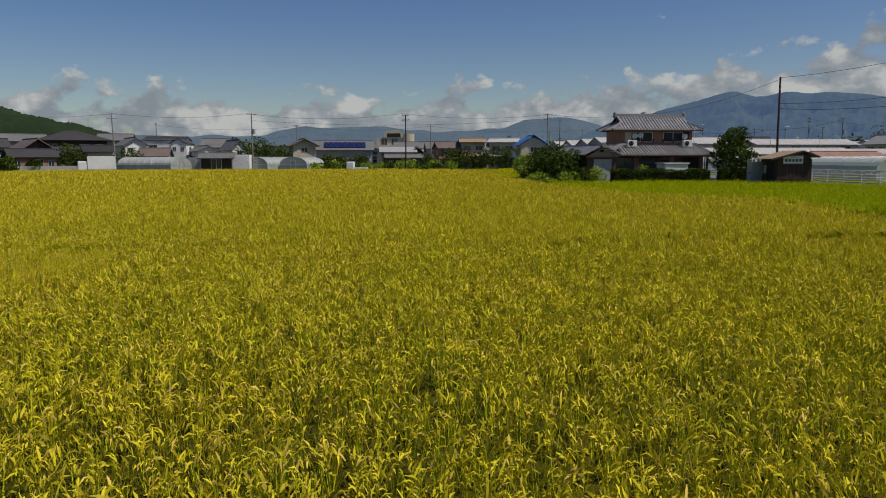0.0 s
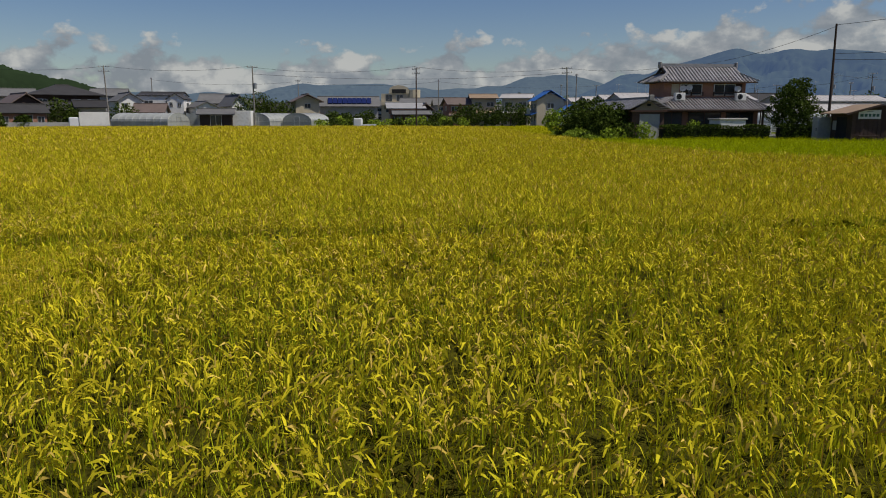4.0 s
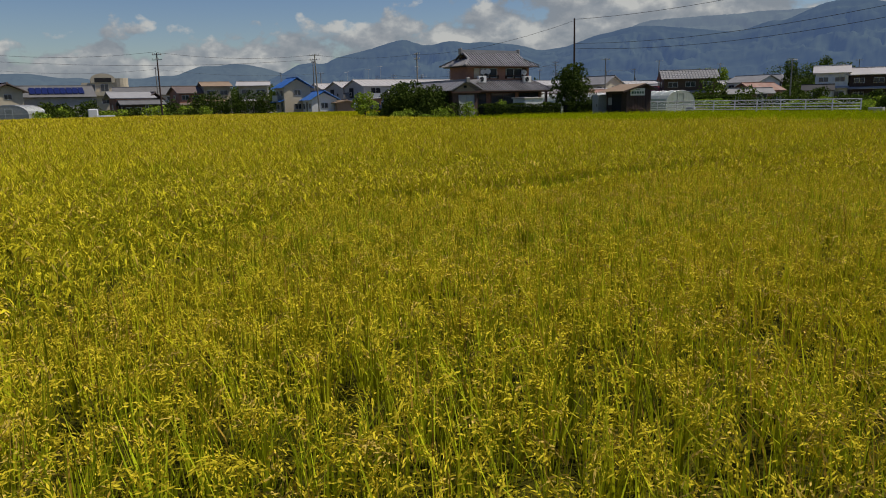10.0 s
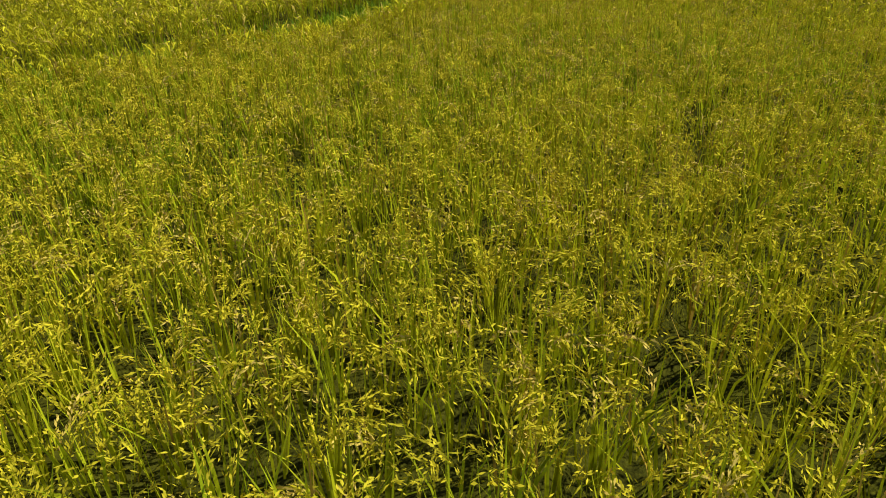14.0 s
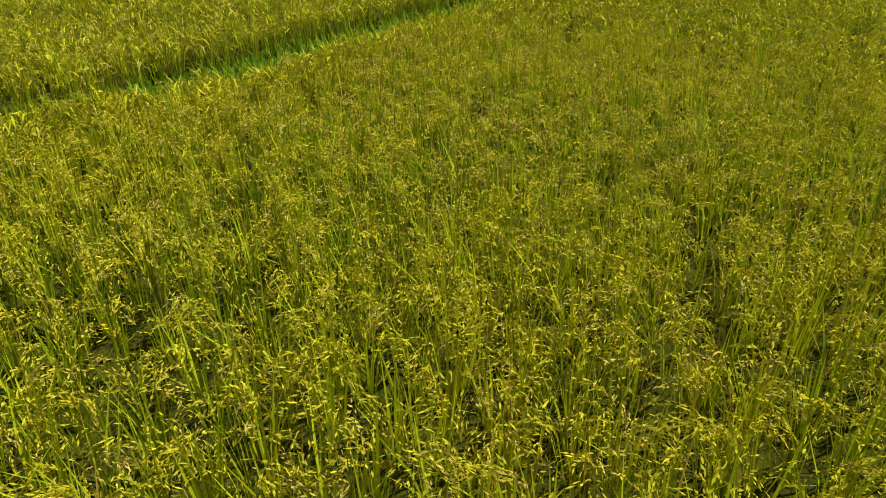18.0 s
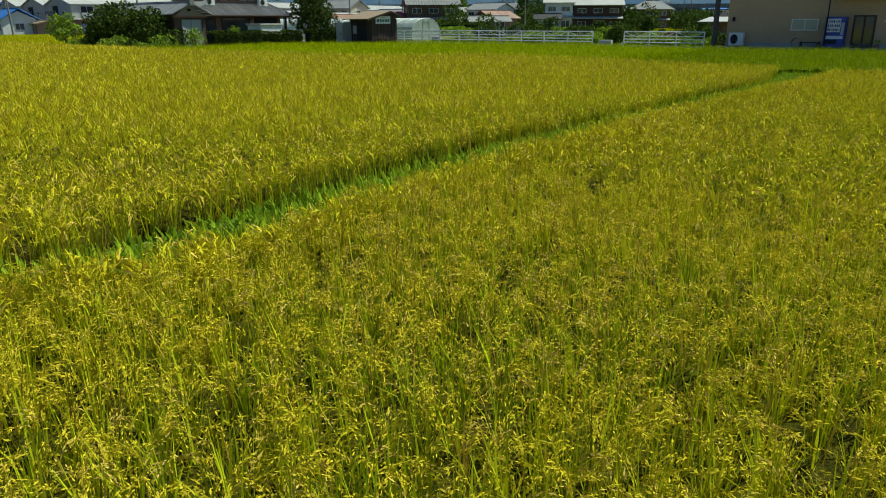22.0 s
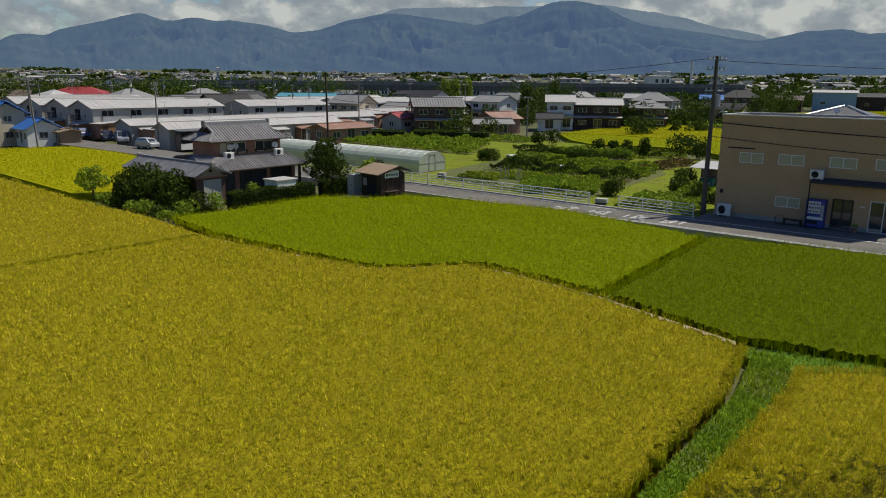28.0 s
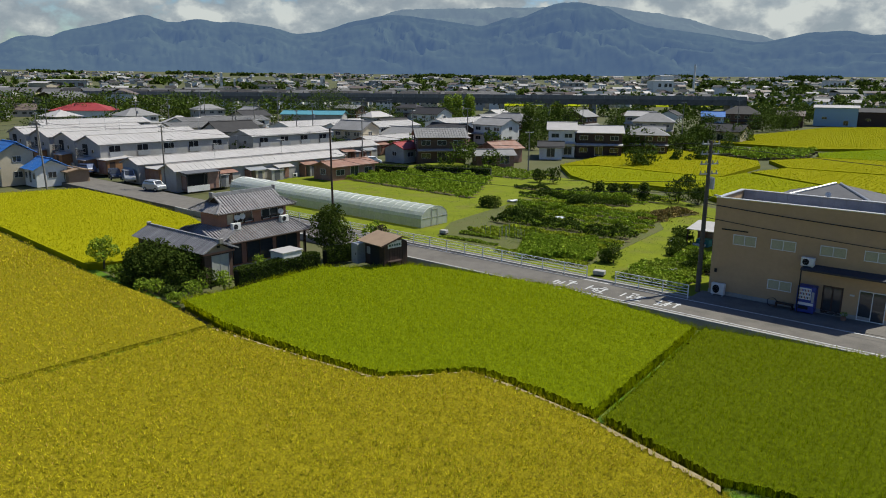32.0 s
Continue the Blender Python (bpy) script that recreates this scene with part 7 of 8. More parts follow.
    part("fence", box(B(), 2.9, 2.96, -0.2, 3.2, 0, 0.8), M_WHITE, t, "low white fence")
    # stores, tanks and units along the backs of the single-storey rows
    rng = random.Random(12)
    for s, n0, n1 in ((-72.6, 51, 74), (-84.2, 49, 93)):
        n = n0
        while n < n1:
            k = rng.choice(("unit", "store", "tank", "store"))
            if k == "unit":
                ac_unit(sn(s + 0.5, n, 0.1), TV)
            elif k == "tank":
                t = thing("gas_cylinder", sn(s + 0.4, n, 0.05), 0, "grey gas cylinder standing by the wall", "gas cylinder", "gas cylinders")
                part("bottle", rod(B(), (0, 0, 0.04), (0, 0, 1.15), 0.18, 0.18, 12), M_GREYW, t)
                part("neck", rod(B(), (0, 0, 1.15), (0, 0, 1.3), 0.12, 0.05, 10), M_GREYW, t)
            else:
                t = thing("garden_store", sn(s + 0.8, n, 0.05), TV, "small sheet-metal store beside the terrace", "shed", "row stores")
                w, h = rng.uniform(0.7, 1.1), rng.uniform(1.5, 1.9)
                part("body", box(B(), -w, w, -0.55, 0.55, 0, h), rng.choice((M_RUST, M_CREAM, M_GREYW, ochre)), t)
                part("roof", plate(B(), [(-w - 0.1, -0.7, h), (w + 0.1, -0.7, h), (w + 0.1, 0.6, h + 0.2), (-w - 0.1, 0.6, h + 0.2)], 0.05), M_TIN, t)
                part("door", box(B(), -w * 0.5, w * 0.4, -0.58, -0.55, 0.08, h - 0.12), M_DSHEET, t)
            n += rng.uniform(1.8, 4.2)


terrace_extras()


def houses():
    P = lambda s, n: (*sn(s, n).xy, 0)
    H_ = simple_house
    # blue-roofed houses by the lane
    H_("house", "tall cream house with a bright blue roof", (-51.6, 89.6, 0), STREET, 4.2, 4.6, 4.5, 1.5, M_CREAM, M_BLUE, rows=2, wins=2, ribs=0.45, balcony=True)
    H_("house", "low white house with a bright blue roof", (-46.3, 88.8, 0), STREET, 4.0, 4.4, 2.4, 1.3, M_WHITE, M_BLUE, rows=1, wins=3, ribs=0.45)
    H_("shed", "low ochre timber shed with flat felt roof", (-43.0, 90.1, 0), STREET, 3.6, 3.0, 1.9, 0.3, M_OCHRE, M_OCHRE, wins=1, side_wins=0, category="shed", group="sheds")
    H_("shed", "rust-red sheet roofed shed behind the greenhouse", P(-66.5, 70.0), TV, 9.0, 4.4, 2.3, 0.6, M_RUST, M_RUST, wins=3, category="shed", group="sheds")
    H_("shed", "dark shed with a rust-red roof", P(-78.0, 97.0), TV, 7.0, 5.0, 2.6, 1.0, M_GREYW, M_RED, wins=2, category="shed", group="sheds")
    # houses beyond the gardens
    H_("house", "two-storey brown timber house with grey tiles", (12.2, 122.5, 0), 8, 9.2, 6.4, 4.9, 1.5, M_TIMBER, M_LTILE, rows=2, wins=3, ribs=0.5)
    H_("shed", "red sheet-metal barn with a rusty roof", (24.4, 124, 0), 40, 7.0, 5.0, 2.6, 1.2, M_RUST, M_RUST, wins=1, category="shed", group="sheds")
    H_("shed", "low red-brown shed by the gardens", (22.2, 117, 0), 10, 7.0, 4.0, 2.0, 0.8, M_RUST, M_LTILE, wins=2, category="shed", group="sheds")
    H_("house", "dark timber house with a pale metal roof", (46.6, 136.0, 0), -10, 9.5, 7.0, 5.1, 1.2, M_DWOOD, M_TIN, rows=2, wins=3)
    H_("house", "white house with a pale roof by the dark one", (39.0, 137.5, 0), -10, 5.5, 7.0, 5.6, 1.3, M_WHITE, M_TIN, rows=2, wins=2)
    H_("garage", "small white garage with a dark roof", (35.6, 131, 0), -10, 4.6, 4.4, 2.4, 0.9, M_WHITE, M_DTILE, wins=1, category="garage")
    H_("house", "brown house with pale roof tiles", (59.0, 141, 0), -15, 8.0, 6.5, 4.4, 1.6, M_TIMBER, M_LTILE, rows=2, wins=3, hip=True)
    H_("house", "traditional house with a hipped grey roof", (74.8, 187, 0), -20, 11, 8, 5.0, 2.2, M_CREAM, M_LTILE, rows=2, wins=3, hip=True)
    H_("house", "low house with grey tiles by the field", (66, 164, 0), -20, 8, 6, 3.0, 1.8, M_WHITE, M_LTILE, wins=3)
    H_("house", "small house with a blue roof", (110, 232, 0), -20, 7, 6, 4.6, 1.5, M_WHITE, M_BLUE, rows=2, wins=2)
    H_("house", "large dark house with a grey hipped roof", (125, 243, 0), -20, 13, 9, 5.2, 2.6, M_TIMBER, M_DTILE, rows=2, wins=4, hip=True)
    H_("workshop", "pale blue sheet-metal workshop with flat gable", (172, 264, 0), -30, 15, 12, 7.0, 0.8, mat("pale_blue_sheet", (0.30, 0.46, 0.58), 0.5), M_TIN, wins=2, category="workshop")
    H_("shed", "dark brown barn beside the workshop", (188, 262, 0), -30, 14, 10, 5.4, 1.4, M_DWOOD, M_DTILE, wins=2, category="shed", group="sheds")
    H_("shed", "old wooden barn by the golden field", (150, 256, 0), -30, 9, 7, 4.2, 1.6, M_DWOOD, M_BTILE, wins=1, category="shed", group="sheds")
    H_("house", "house with a wide red hipped roof", (-114, 252, 0), 5, 20, 13, 4.4, 2.4, M_WHITE, M_RED, rows=1, wins=6, hip=True)
    H_("house", "grey-tiled house among the terraces", P(-118, 84), TV, 10, 7, 4.6, 1.8, M_GREYW, M_DTILE, rows=2, wins=3)
    H_("shop", "low building with a turquoise sheet roof", (-27, 226, 0), -5, 20, 9, 4.6, 1.0, M_GREYW, mat("turquoise_roof", (0.10, 0.30, 0.36), 0.5), wins=5, category="shop")
    rng = random.Random(31)
    # more roofs among the gardens' far side
    for x, y in ((-6, 146), (4, 156), (16, 172), (28, 168), (34, 186), (0, 200), (12, 226), (32, 236), (-8, 248), (44, 232), (24, 262), (60, 215), (82, 222), (92, 178), (64, 250), (-44, 208), (-62, 196), (-78, 205), (-96, 196), (-50, 236), (-70, 252), (40, 282), (90, 262), (112, 280), (-20, 280), (4, 292)):
        w, d, h = rng.uniform(8, 12), rng.uniform(6, 8), rng.choice((3.0, 4.8, 5.0))
        wall, roof = rng.choice((M_WHITE, M_CREAM, M_GREYW, M_TIMBER)), rng.choice((M_LTILE, M_LTILE, M_DTILE, M_TIN, M_BTILE))
        lab = {"white_wall": "white", "cream_wall": "cream", "grey_wall": "grey", "brown_timber": "brown"}[wall.name] + " village house with a " + {"light_roof_tile": "grey tiled", "dark_roof_tile": "dark tiled", "pale_sheet_roof": "pale sheet", "brown_roof_tile": "brown tiled"}[roof.name] + " roof"
        H_("house", lab, (x, y, 0), rng.choice((STREET, TV)) + rng.uniform(-8, 8), w, d, h, rng.uniform(1.3, 2.0), wall, roof, rows=2 if h > 4 else 1, wins=3, hip=rng.random() < 0.35)

    # the village to the west
    def west(bearing, dist):
        a = radians(bearing)
        return (22.5 + math.sin(a) * dist, -15.5 + math.cos(a) * dist, 0)
    b0 = -42.2
    px = lambda x: b0 + math.degrees(math.atan((x - 784) / 1261.6))
    def view(label, x0, x1, yr, ye, dist, wall, roof, depth=7.0, yaw=0.0, gable=False, name="house", **kw):
        """A house set square to its bearing, by the angles that its sides, ridge and eaves subtend."""
        up = lambda y: 2.1 + (280 - y) / 1262 * dist
        c = px((x0 + x1) / 2)
        w = (x1 - x0) / 1262 * dist
        w, depth = (depth, w * 0.86) if gable else (w * 0.9, depth)
        return H_(name, label, west(c, dist), -c + yaw + (90 if gable else 0), w, depth, up(ye), up(yr) - up(ye), wall, roof, **kw)

    view("large dark farmhouse with a wide hipped roof", 88, 184, 237, 250, 150, M_DWOOD, M_DTILE, 8, 10, hip=True, rows=2, wins=4, over=0.9)
    view("low dark porch wing of the farmhouse", 110, 176, 262, 271, 143, M_CREAM, M_DTILE, 5, 10, wins=3, over=0.8)
    view("dark brown gabled house with cream panels", 45, 82, 250, 262, 141, M_DWOOD, M_BTILE, 8, 14, gable=True, rows=2, wins=2, side_wins=2, over=0.7)
    view("grey-tiled house with cream walls", 4, 80, 243, 253, 160, M_CREAM, M_GTILE, 8, 8, rows=2, wins=3)
    view("low house with a blue-black roof", 28, 95, 265, 276, 134, M_BROWNW, M_DTILE, 5, 12, wins=4)
    view("white house with a dark low roof", -24, 14, 250, 262, 150, M_WHITE, M_DTILE, 6, 10, rows=2, wins=2)
    view("long grey-roofed house behind the pole", 188, 240, 241, 251, 172, M_GREYW, M_GTILE, 8, -8, rows=2, wins=3)
    view("house with a white gable and grey roof", 219, 257, 247, 258, 160, M_WHITE, M_GTILE, 9, 12, gable=True, rows=2, wins=2, side_wins=2)
    view("low dark-roofed house by the white box van", 158, 200, 259, 268, 140, M_CREAM, M_DTILE, 6, 6, wins=3)
    view("modern white two-storey house with a dark roof", 268, 338, 245, 250, 166, M_WHITE, M_DTILE, 7, -14, rows=2, wins=2, over=0.25, side_wins=2)
    view("white annex of the modern house", 314, 343, 247, 255, 158, M_WHITE, M_DTILE, 6, -14, gable=True, rows=2, wins=1, side_wins=2, over=0.25)
    view("low brown-roofed house beside the white one", 258, 304, 263, 275, 150, M_GREYW, M_BTILE, 6, -10, wins=3)
    view("small white gabled house with a grey roof", 346, 384, 259, 267, 156, M_WHITE, M_GTILE, 7, 16, gable=True, wins=2)
    view("long grey-tiled house with cream walls", 367, 412, 247, 261, 170, M_CREAM, M_GTILE, 8, -10, rows=2, wins=3)
    view("white-gabled house with a steep grey roof", 404, 432, 249, 264, 160, M_WHITE, M_GTILE, 8, 18, gable=True, rows=2, wins=2)
    view("brown-roofed house with a cream gable wall", 516, 560, 247, 257, 150, M_CREAM, M_BTILE, 7, 8, gable=True, rows=2, wins=2, over=0.8)
    h = view("long tiled house with solar panels on its roof", 560, 664, 250, 265, 158, M_GREYW, M_GTILE, 8, 0, wins=4)
    for k in range(9):
        part("solar_panel", plate(B(), [(-4.2 + k * 0.98, -3.6, 4.45), (-3.3 + k * 0.98, -3.6, 4.45), (-3.3 + k * 0.98, -1.3, 5.55), (-4.2 + k * 0.98, -1.3, 5.55)], 0.05), M_SOLAR, h, "dark blue solar panel")
    view("low house with layered pale grey roofs", 677, 732, 260, 268, 146, M_BROWNW, mat("weathered_tile", (0.34, 0.335, 0.33), 0.6, (0.27, 0.265, 0.26), scale=0.8), 7, 4, wins=3, over=0.9)
    view("brown gable at the end of the low house", 722, 748, 261, 270, 147, M_DWOOD, M_BTILE, 6, 10, gable=True, wins=2)
    view("low veranda house with a dark skirt roof", 684, 746, 273, 278, 140, M_DWOOD, M_GTILE, 4, 4, wins=4, over=0.6)
    view("grey-tiled house behind the low one", 700, 752, 252, 262, 172, M_CREAM, M_GTILE, 7, -6, wins=3)
    view("old brown house with a steep small roof", 772, 812, 252, 262, 152, M_BROWNW, M_BTILE, 6, 12, rows=2, wins=2)
    view("flat-roofed cream house behind hedges", 814, 858, 246, 252, 152, M_CREAM, M_OCHRE, 6, 4, rows=2, wins=2)
    view("cream house with a pale low roof", 868, 918, 246, 252, 146, M_CREAM, M_TIN, 6, -8, rows=2, wins=2)
    for x, dd in ((10, 205), (90, 210), (150, 215), (255, 208), (330, 215), (440, 215), (480, 200), (590, 215), (650, 205), (740, 205), (780, 215), (860, 200), (-60, 160), (-130, 170), (-90, 190), (-180, 160), (500, 175), (545, 190), (770, 180), (620, 185)):
        w, d, h = rng.uniform(7, 9.5), rng.uniform(5.5, 7), rng.choice((3.0, 4.6))
        wall, roof = rng.choice((M_WHITE, M_CREAM, M_GREYW)), rng.choice((M_GTILE, M_DTILE, M_BTILE))
        H_("house", {"white_wall": "white", "cream_wall": "cream", "grey_wall": "grey"}[wall.name] + " house in the village with tiled roof", west(px(x), dd), rng.uniform(30, 60), w, d, h, rng.uniform(1.4, 2.0), wall, roof, rows=2 if h > 4 else 1, wins=3, hip=rng.random() < 0.3)
    # trees between the houses
    for x, dd, ht, sp, low in ((128, 138, 5.0, 3.2, 0.15), (152, 136, 3.4, 2.2, 0.15), (233, 140, 4.4, 3.4, 0.15), (70, 131, 2.2, 1.6, 0.1), (14, 130, 2.6, 2.6, 0.1), (421, 172, 8.0, 2.2, 0.4), (440, 150, 6.4, 3.6, 0.2), (462, 152, 7.4, 3.4, 0.2), (485, 150, 6.2, 3.2, 0.2),
                               (505, 146, 5.2, 3.0, 0.15), (583, 138, 3.4, 2.6, 0.1), (606, 140, 3.0, 2.2, 0.1), (640, 139, 3.6, 2.6, 0.1), (757, 140, 3.4, 3.0, 0.1), (800, 139, 4.8, 3.2, 0.1), (826, 138, 5.0, 3.0, 0.1), (852, 137, 4.6, 3.0, 0.1),
                               (880, 136, 5.4, 3.4, 0.1), (905, 135, 4.8, 3.0, 0.1), (612, 215, 9.0, 4.5, 0.3), (640, 218, 9.0, 4.5, 0.3), (900, 188, 10.5, 2.0, 0.3)):
        tree(west(px(x), dd), ht * (0.78 if x > 540 else 0.9), sp * 0.85, "dark leafy tree between the village houses", leaves=1300, size=0.18, lobes=13, crown_low=low, group="village trees")
    for x in range(560, 800, 17):
        bush(west(px(x + rng.uniform(-6, 6)), rng.uniform(124, 130)), rng.uniform(1.0, 1.8), rng.uniform(1.0, 1.9), "leafy garden shrub at the village edge", leaves=260, size=0.2, material=rng.choice((M_FOL, M_FOL2)), group="village shrubs")
    wall_ = new("garden_wall", mesh_of("garden_wall", box(B(), -6, 6, -0.15, 0.15, -0.3, 0.95), M_GREYW))
    wall_.matrix_world = pose(*west(px(110), 130), 0, 0, 66)
    tagged(wall_, "low grey garden wall before the dark farmhouse", "wall", kind="structure")
    # block with a rounded top
    t = thing("apartment_block", west(px(700), 198), 44, "cream apartment block with a rounded top storey", "apartment block")
    part("wall", box(B(), -4.6, 4.6, -4, 4, 0, 7.6), M_CREAM, t)
    part("stair_tower", rod(B(), (3.6, -2.6, 0), (3.6, -2.6, 8.6), 1.9, 1.9, 16), M_CREAM, t)
    bm = B()
    arch = [(-2.6, 7.6), (-2.6, 8.4)] + [(-2.6 * math.cos(math.pi * k / 12), 8.4 + 1.3 * math.sin(math.pi * k / 12)) for k in range(1, 12)] + [(2.6, 8.4), (2.6, 7.6)]
    f0, f1 = [bm.verts.new((x, -4.3, z)) for x, z in arch], [bm.verts.new((x, 3.6, z)) for x, z in arch]
    bm.faces.new(f0[::-1]), bm.faces.new(f1)
    for k in range(len(arch)):
        bm.faces.new((f0[k], f0[(k + 1) % len(arch)], f1[(k + 1) % len(arch)], f1[k]))
    bmesh.ops.recalc_face_normals(bm, faces=bm.faces)
    part("barrel_roof", bm, M_CREAM, t, "rounded cream roof")
    # flat near-black panel in place of the opening's shaded inside
    part("roof_opening_shade", box(B(), -1.8, 1.8, -4.32, -4.25, 7.7, 8.7), M_DARK, t)
    for x in (-2.6, 0.2):
        window(t, x, -4.005, 5.6, 1.7, 1.7, 0, 2)
        window(t, x, -4.005, 2.8, 1.7, 1.2, 0, 2)
    part("balcony", box(B(), -4.6, 2.0, -5.0, -4.0, 4.6, 5.5), M_CREAM, t)
    # polytunnels, barn and boxes on the field's edge
    film = mat("white_film", (0.46, 0.47, 0.44), 0.4, (0.34, 0.36, 0.33), scale=0.8, alpha=0.8)
    for x0, dd, ln, tr, back in ((325, 126, 11.0, 22, (-0.93, -0.37)), (454, 126, 9.0, -68, (-0.37, 0.93)), (522, 126, 8.0, -60, (-0.5, 0.866))):
        p = west(px(x0), dd)
        tunnel((p[0] + back[0] * ln, p[1] + back[1] * ln, 0), tr, ln, 2.5, 2.35, "arched plastic greenhouse at the field's edge", 8, film=film)
    t = thing("plastic_screen", west(px(355), 128), 40, "pale plastic sheeting hung on a pipe frame", "screen")
    part("sheet", box(B(), -1.6, 1.6, -0.04, 0.04, 0.2, 2.3), film, t)
    for x in (-1.6, 0, 1.6):
        part("post", rod(B(), (x, 0, -0.2), (x, 0, 2.4), 0.04, 0.04, 6), M_STEEL, t)
    H_("barn", "dark open barn with a grey mono-pitch roof", west(px(390), 126), 52, 4.8, 4, 2.3, 0.7, M_DWOOD, M_GTILE, wins=1, side_wins=0, category="barn")
    c = thing("cold_store", west(px(431), 126), 46, "white steel container at the field's edge", "container")
    part("body", box(B(), -1.6, 1.6, -1.2, 1.2, 0, 2.7, 0.03), M_WHITE, c)
    part("door", box(B(), -1.3, 1.3, -1.24, -1.2, 0.15, 2.5), M_PIPE, c)


houses()


# ---- vehicles ----
def car(place, turn, paint_mat, label, kind="car", L=3.6, W=1.55, Hh=1.55):
    t = thing(kind, place, turn, label, kind, "parked cars")
    bm = B()
    prof = [(-L / 2, 0.3), (-L / 2, 0.78), (-L / 2 + 0.15, 0.95), (-L / 2 + 0.5, Hh), (L * 0.18, Hh), (L * 0.34, 0.98), (L / 2 - 0.1, 0.82), (L / 2, 0.6), (L / 2, 0.3)]
    a = [bm.verts.new((x, -W / 2 + (0.12 if z > 1.0 else 0), z)) for x, z in prof]
    b = [bm.verts.new((x, W / 2 - (0.12 if z > 1.0 else 0), z)) for x, z in prof]
    bm.faces.new(a[::-1]), bm.faces.new(b)
    for i in range(len(prof)):
        bm.faces.new((a[i], a[(i + 1) % len(prof)], b[(i + 1) % len(prof)], b[i]))
    bmesh.ops.recalc_face_normals(bm, faces=bm.faces)
    bmesh.ops.bevel(bm, geom=bm.edges[:], offset=0.04, segments=1, affect="EDGES")
    part("body", bm, paint_mat, t)
    for s in (-1, 1):
        part("side_window", box(B(), -L / 2 + 0.55, L * 0.2, s * (W / 2 - 0.075) - 0.02, s * (W / 2 - 0.075) + 0.02, 1.02, Hh - 0.14), M_GLASS, t)
        for x in (-L * 0.32, L * 0.32):
            wh = part("wheel", rod(B(), (x, s * (W / 2 - 0.18), 0.28), (x, s * (W / 2 + 0.01), 0.28), 0.28, 0.28, 14), M_BLACK, t)
            part("rim", rod(B(), (x, s * (W / 2 + 0.0), 0.28), (x, s * (W / 2 + 0.02), 0.28), 0.16, 0.16, 10), M_ALU, wh)
        part("headlight", box(B(), L / 2 - 0.06, L / 2 + 0.015, s * (W / 2 - 0.3) - 0.12, s * (W / 2 - 0.3) + 0.12, 0.62, 0.76), M_ALU, t)
    part("windscreen", plate(B(), [(L * 0.335, -W / 2 + 0.18, 1.02), (L * 0.335, W / 2 - 0.18, 1.02), (L * 0.205, W / 2 - 0.2, Hh - 0.06), (L * 0.205, -W / 2 + 0.2, Hh - 0.06)], 0.03), M_GLASS, t)
    return t


def cars():
    car((-27.7, 80.5, 0.14), -32, M_CARS, "silver compact car parked by the lane", L=3.3, W=1.45, Hh=1.45)
    car((-35.0, 90.2, 0.12), -60, M_CARS, "silver minivan parked before the terrace", Hh=1.75)
    car((-37.9, 92.3, 0.12), -60, M_CARD, "dark car parked before the terrace", Hh=1.6)
    car((-45.7, 99.8, 0.1), 150, mat("blue_car_paint", (0.12, 0.16, 0.28), 0.3), "blue-grey car parked by the blue-roofed house")
    car((-0.35, 114.1, 0.1), 10, M_CARW, "white car parked beyond the greenhouse")
    car((-4.4, 109.3, 0.1), 60, M_CARD, "black car parked beyond the greenhouse")
    car((-7.0, 110.6, 0.1), 60, M_CARS, "silver car parked beyond the greenhouse")
    # box van and little pick-up on the lane beyond the fields
    t = thing("box_van", (-94.1, 32.2, -0.3), 66, "white box van parked at the field's edge", "van")
    part("cargo_box", box(B(), -1.6, 2.4, -1.0, 1.0, 0.7, 2.75, 0.03), M_WHITE, t)
    part("cab", box(B(), -3.0, -1.65, -0.9, 0.9, 0.45, 2.0, 0.12), M_CARW, t)
    part("windscreen", box(B(), -3.02, -2.98, -0.75, 0.75, 1.2, 1.8), M_GLASS, t)
    for x in (-2.3, 1.5):
        for s in (-1, 1):
            part("wheel", rod(B(), (x, s * 0.7, 0.35), (x, s * 0.95, 0.35), 0.35, 0.35, 12), M_BLACK, t)
    t = thing("pickup_truck", (-66.0, 61.5, -0.2), 221, "small white pick-up truck on the lane", "truck")
    part("cab", box(B(), 0.4, 1.65, -0.7, 0.7, 0.35, 1.75, 0.12), M_CARW, t)
    part("windscreen", box(B(), 1.63, 1.68, -0.58, 0.58, 1.05, 1.6), M_GLASS, t)
    part("side_glass", box(B(), 0.7, 1.35, -0.72, -0.70, 1.05, 1.55), M_GLASS, t)
    part("load_bed", box(B(), -1.7, 0.38, -0.7, 0.7, 0.55, 0.85, 0.02), M_CARW, t)
    for x in (-1.1, 1.0):
        for s in (-1, 1):
            part("wheel", rod(B(), (x, s * 0.5, 0.27), (x, s * 0.7, 0.27), 0.27, 0.27, 12), M_BLACK, t)


cars()


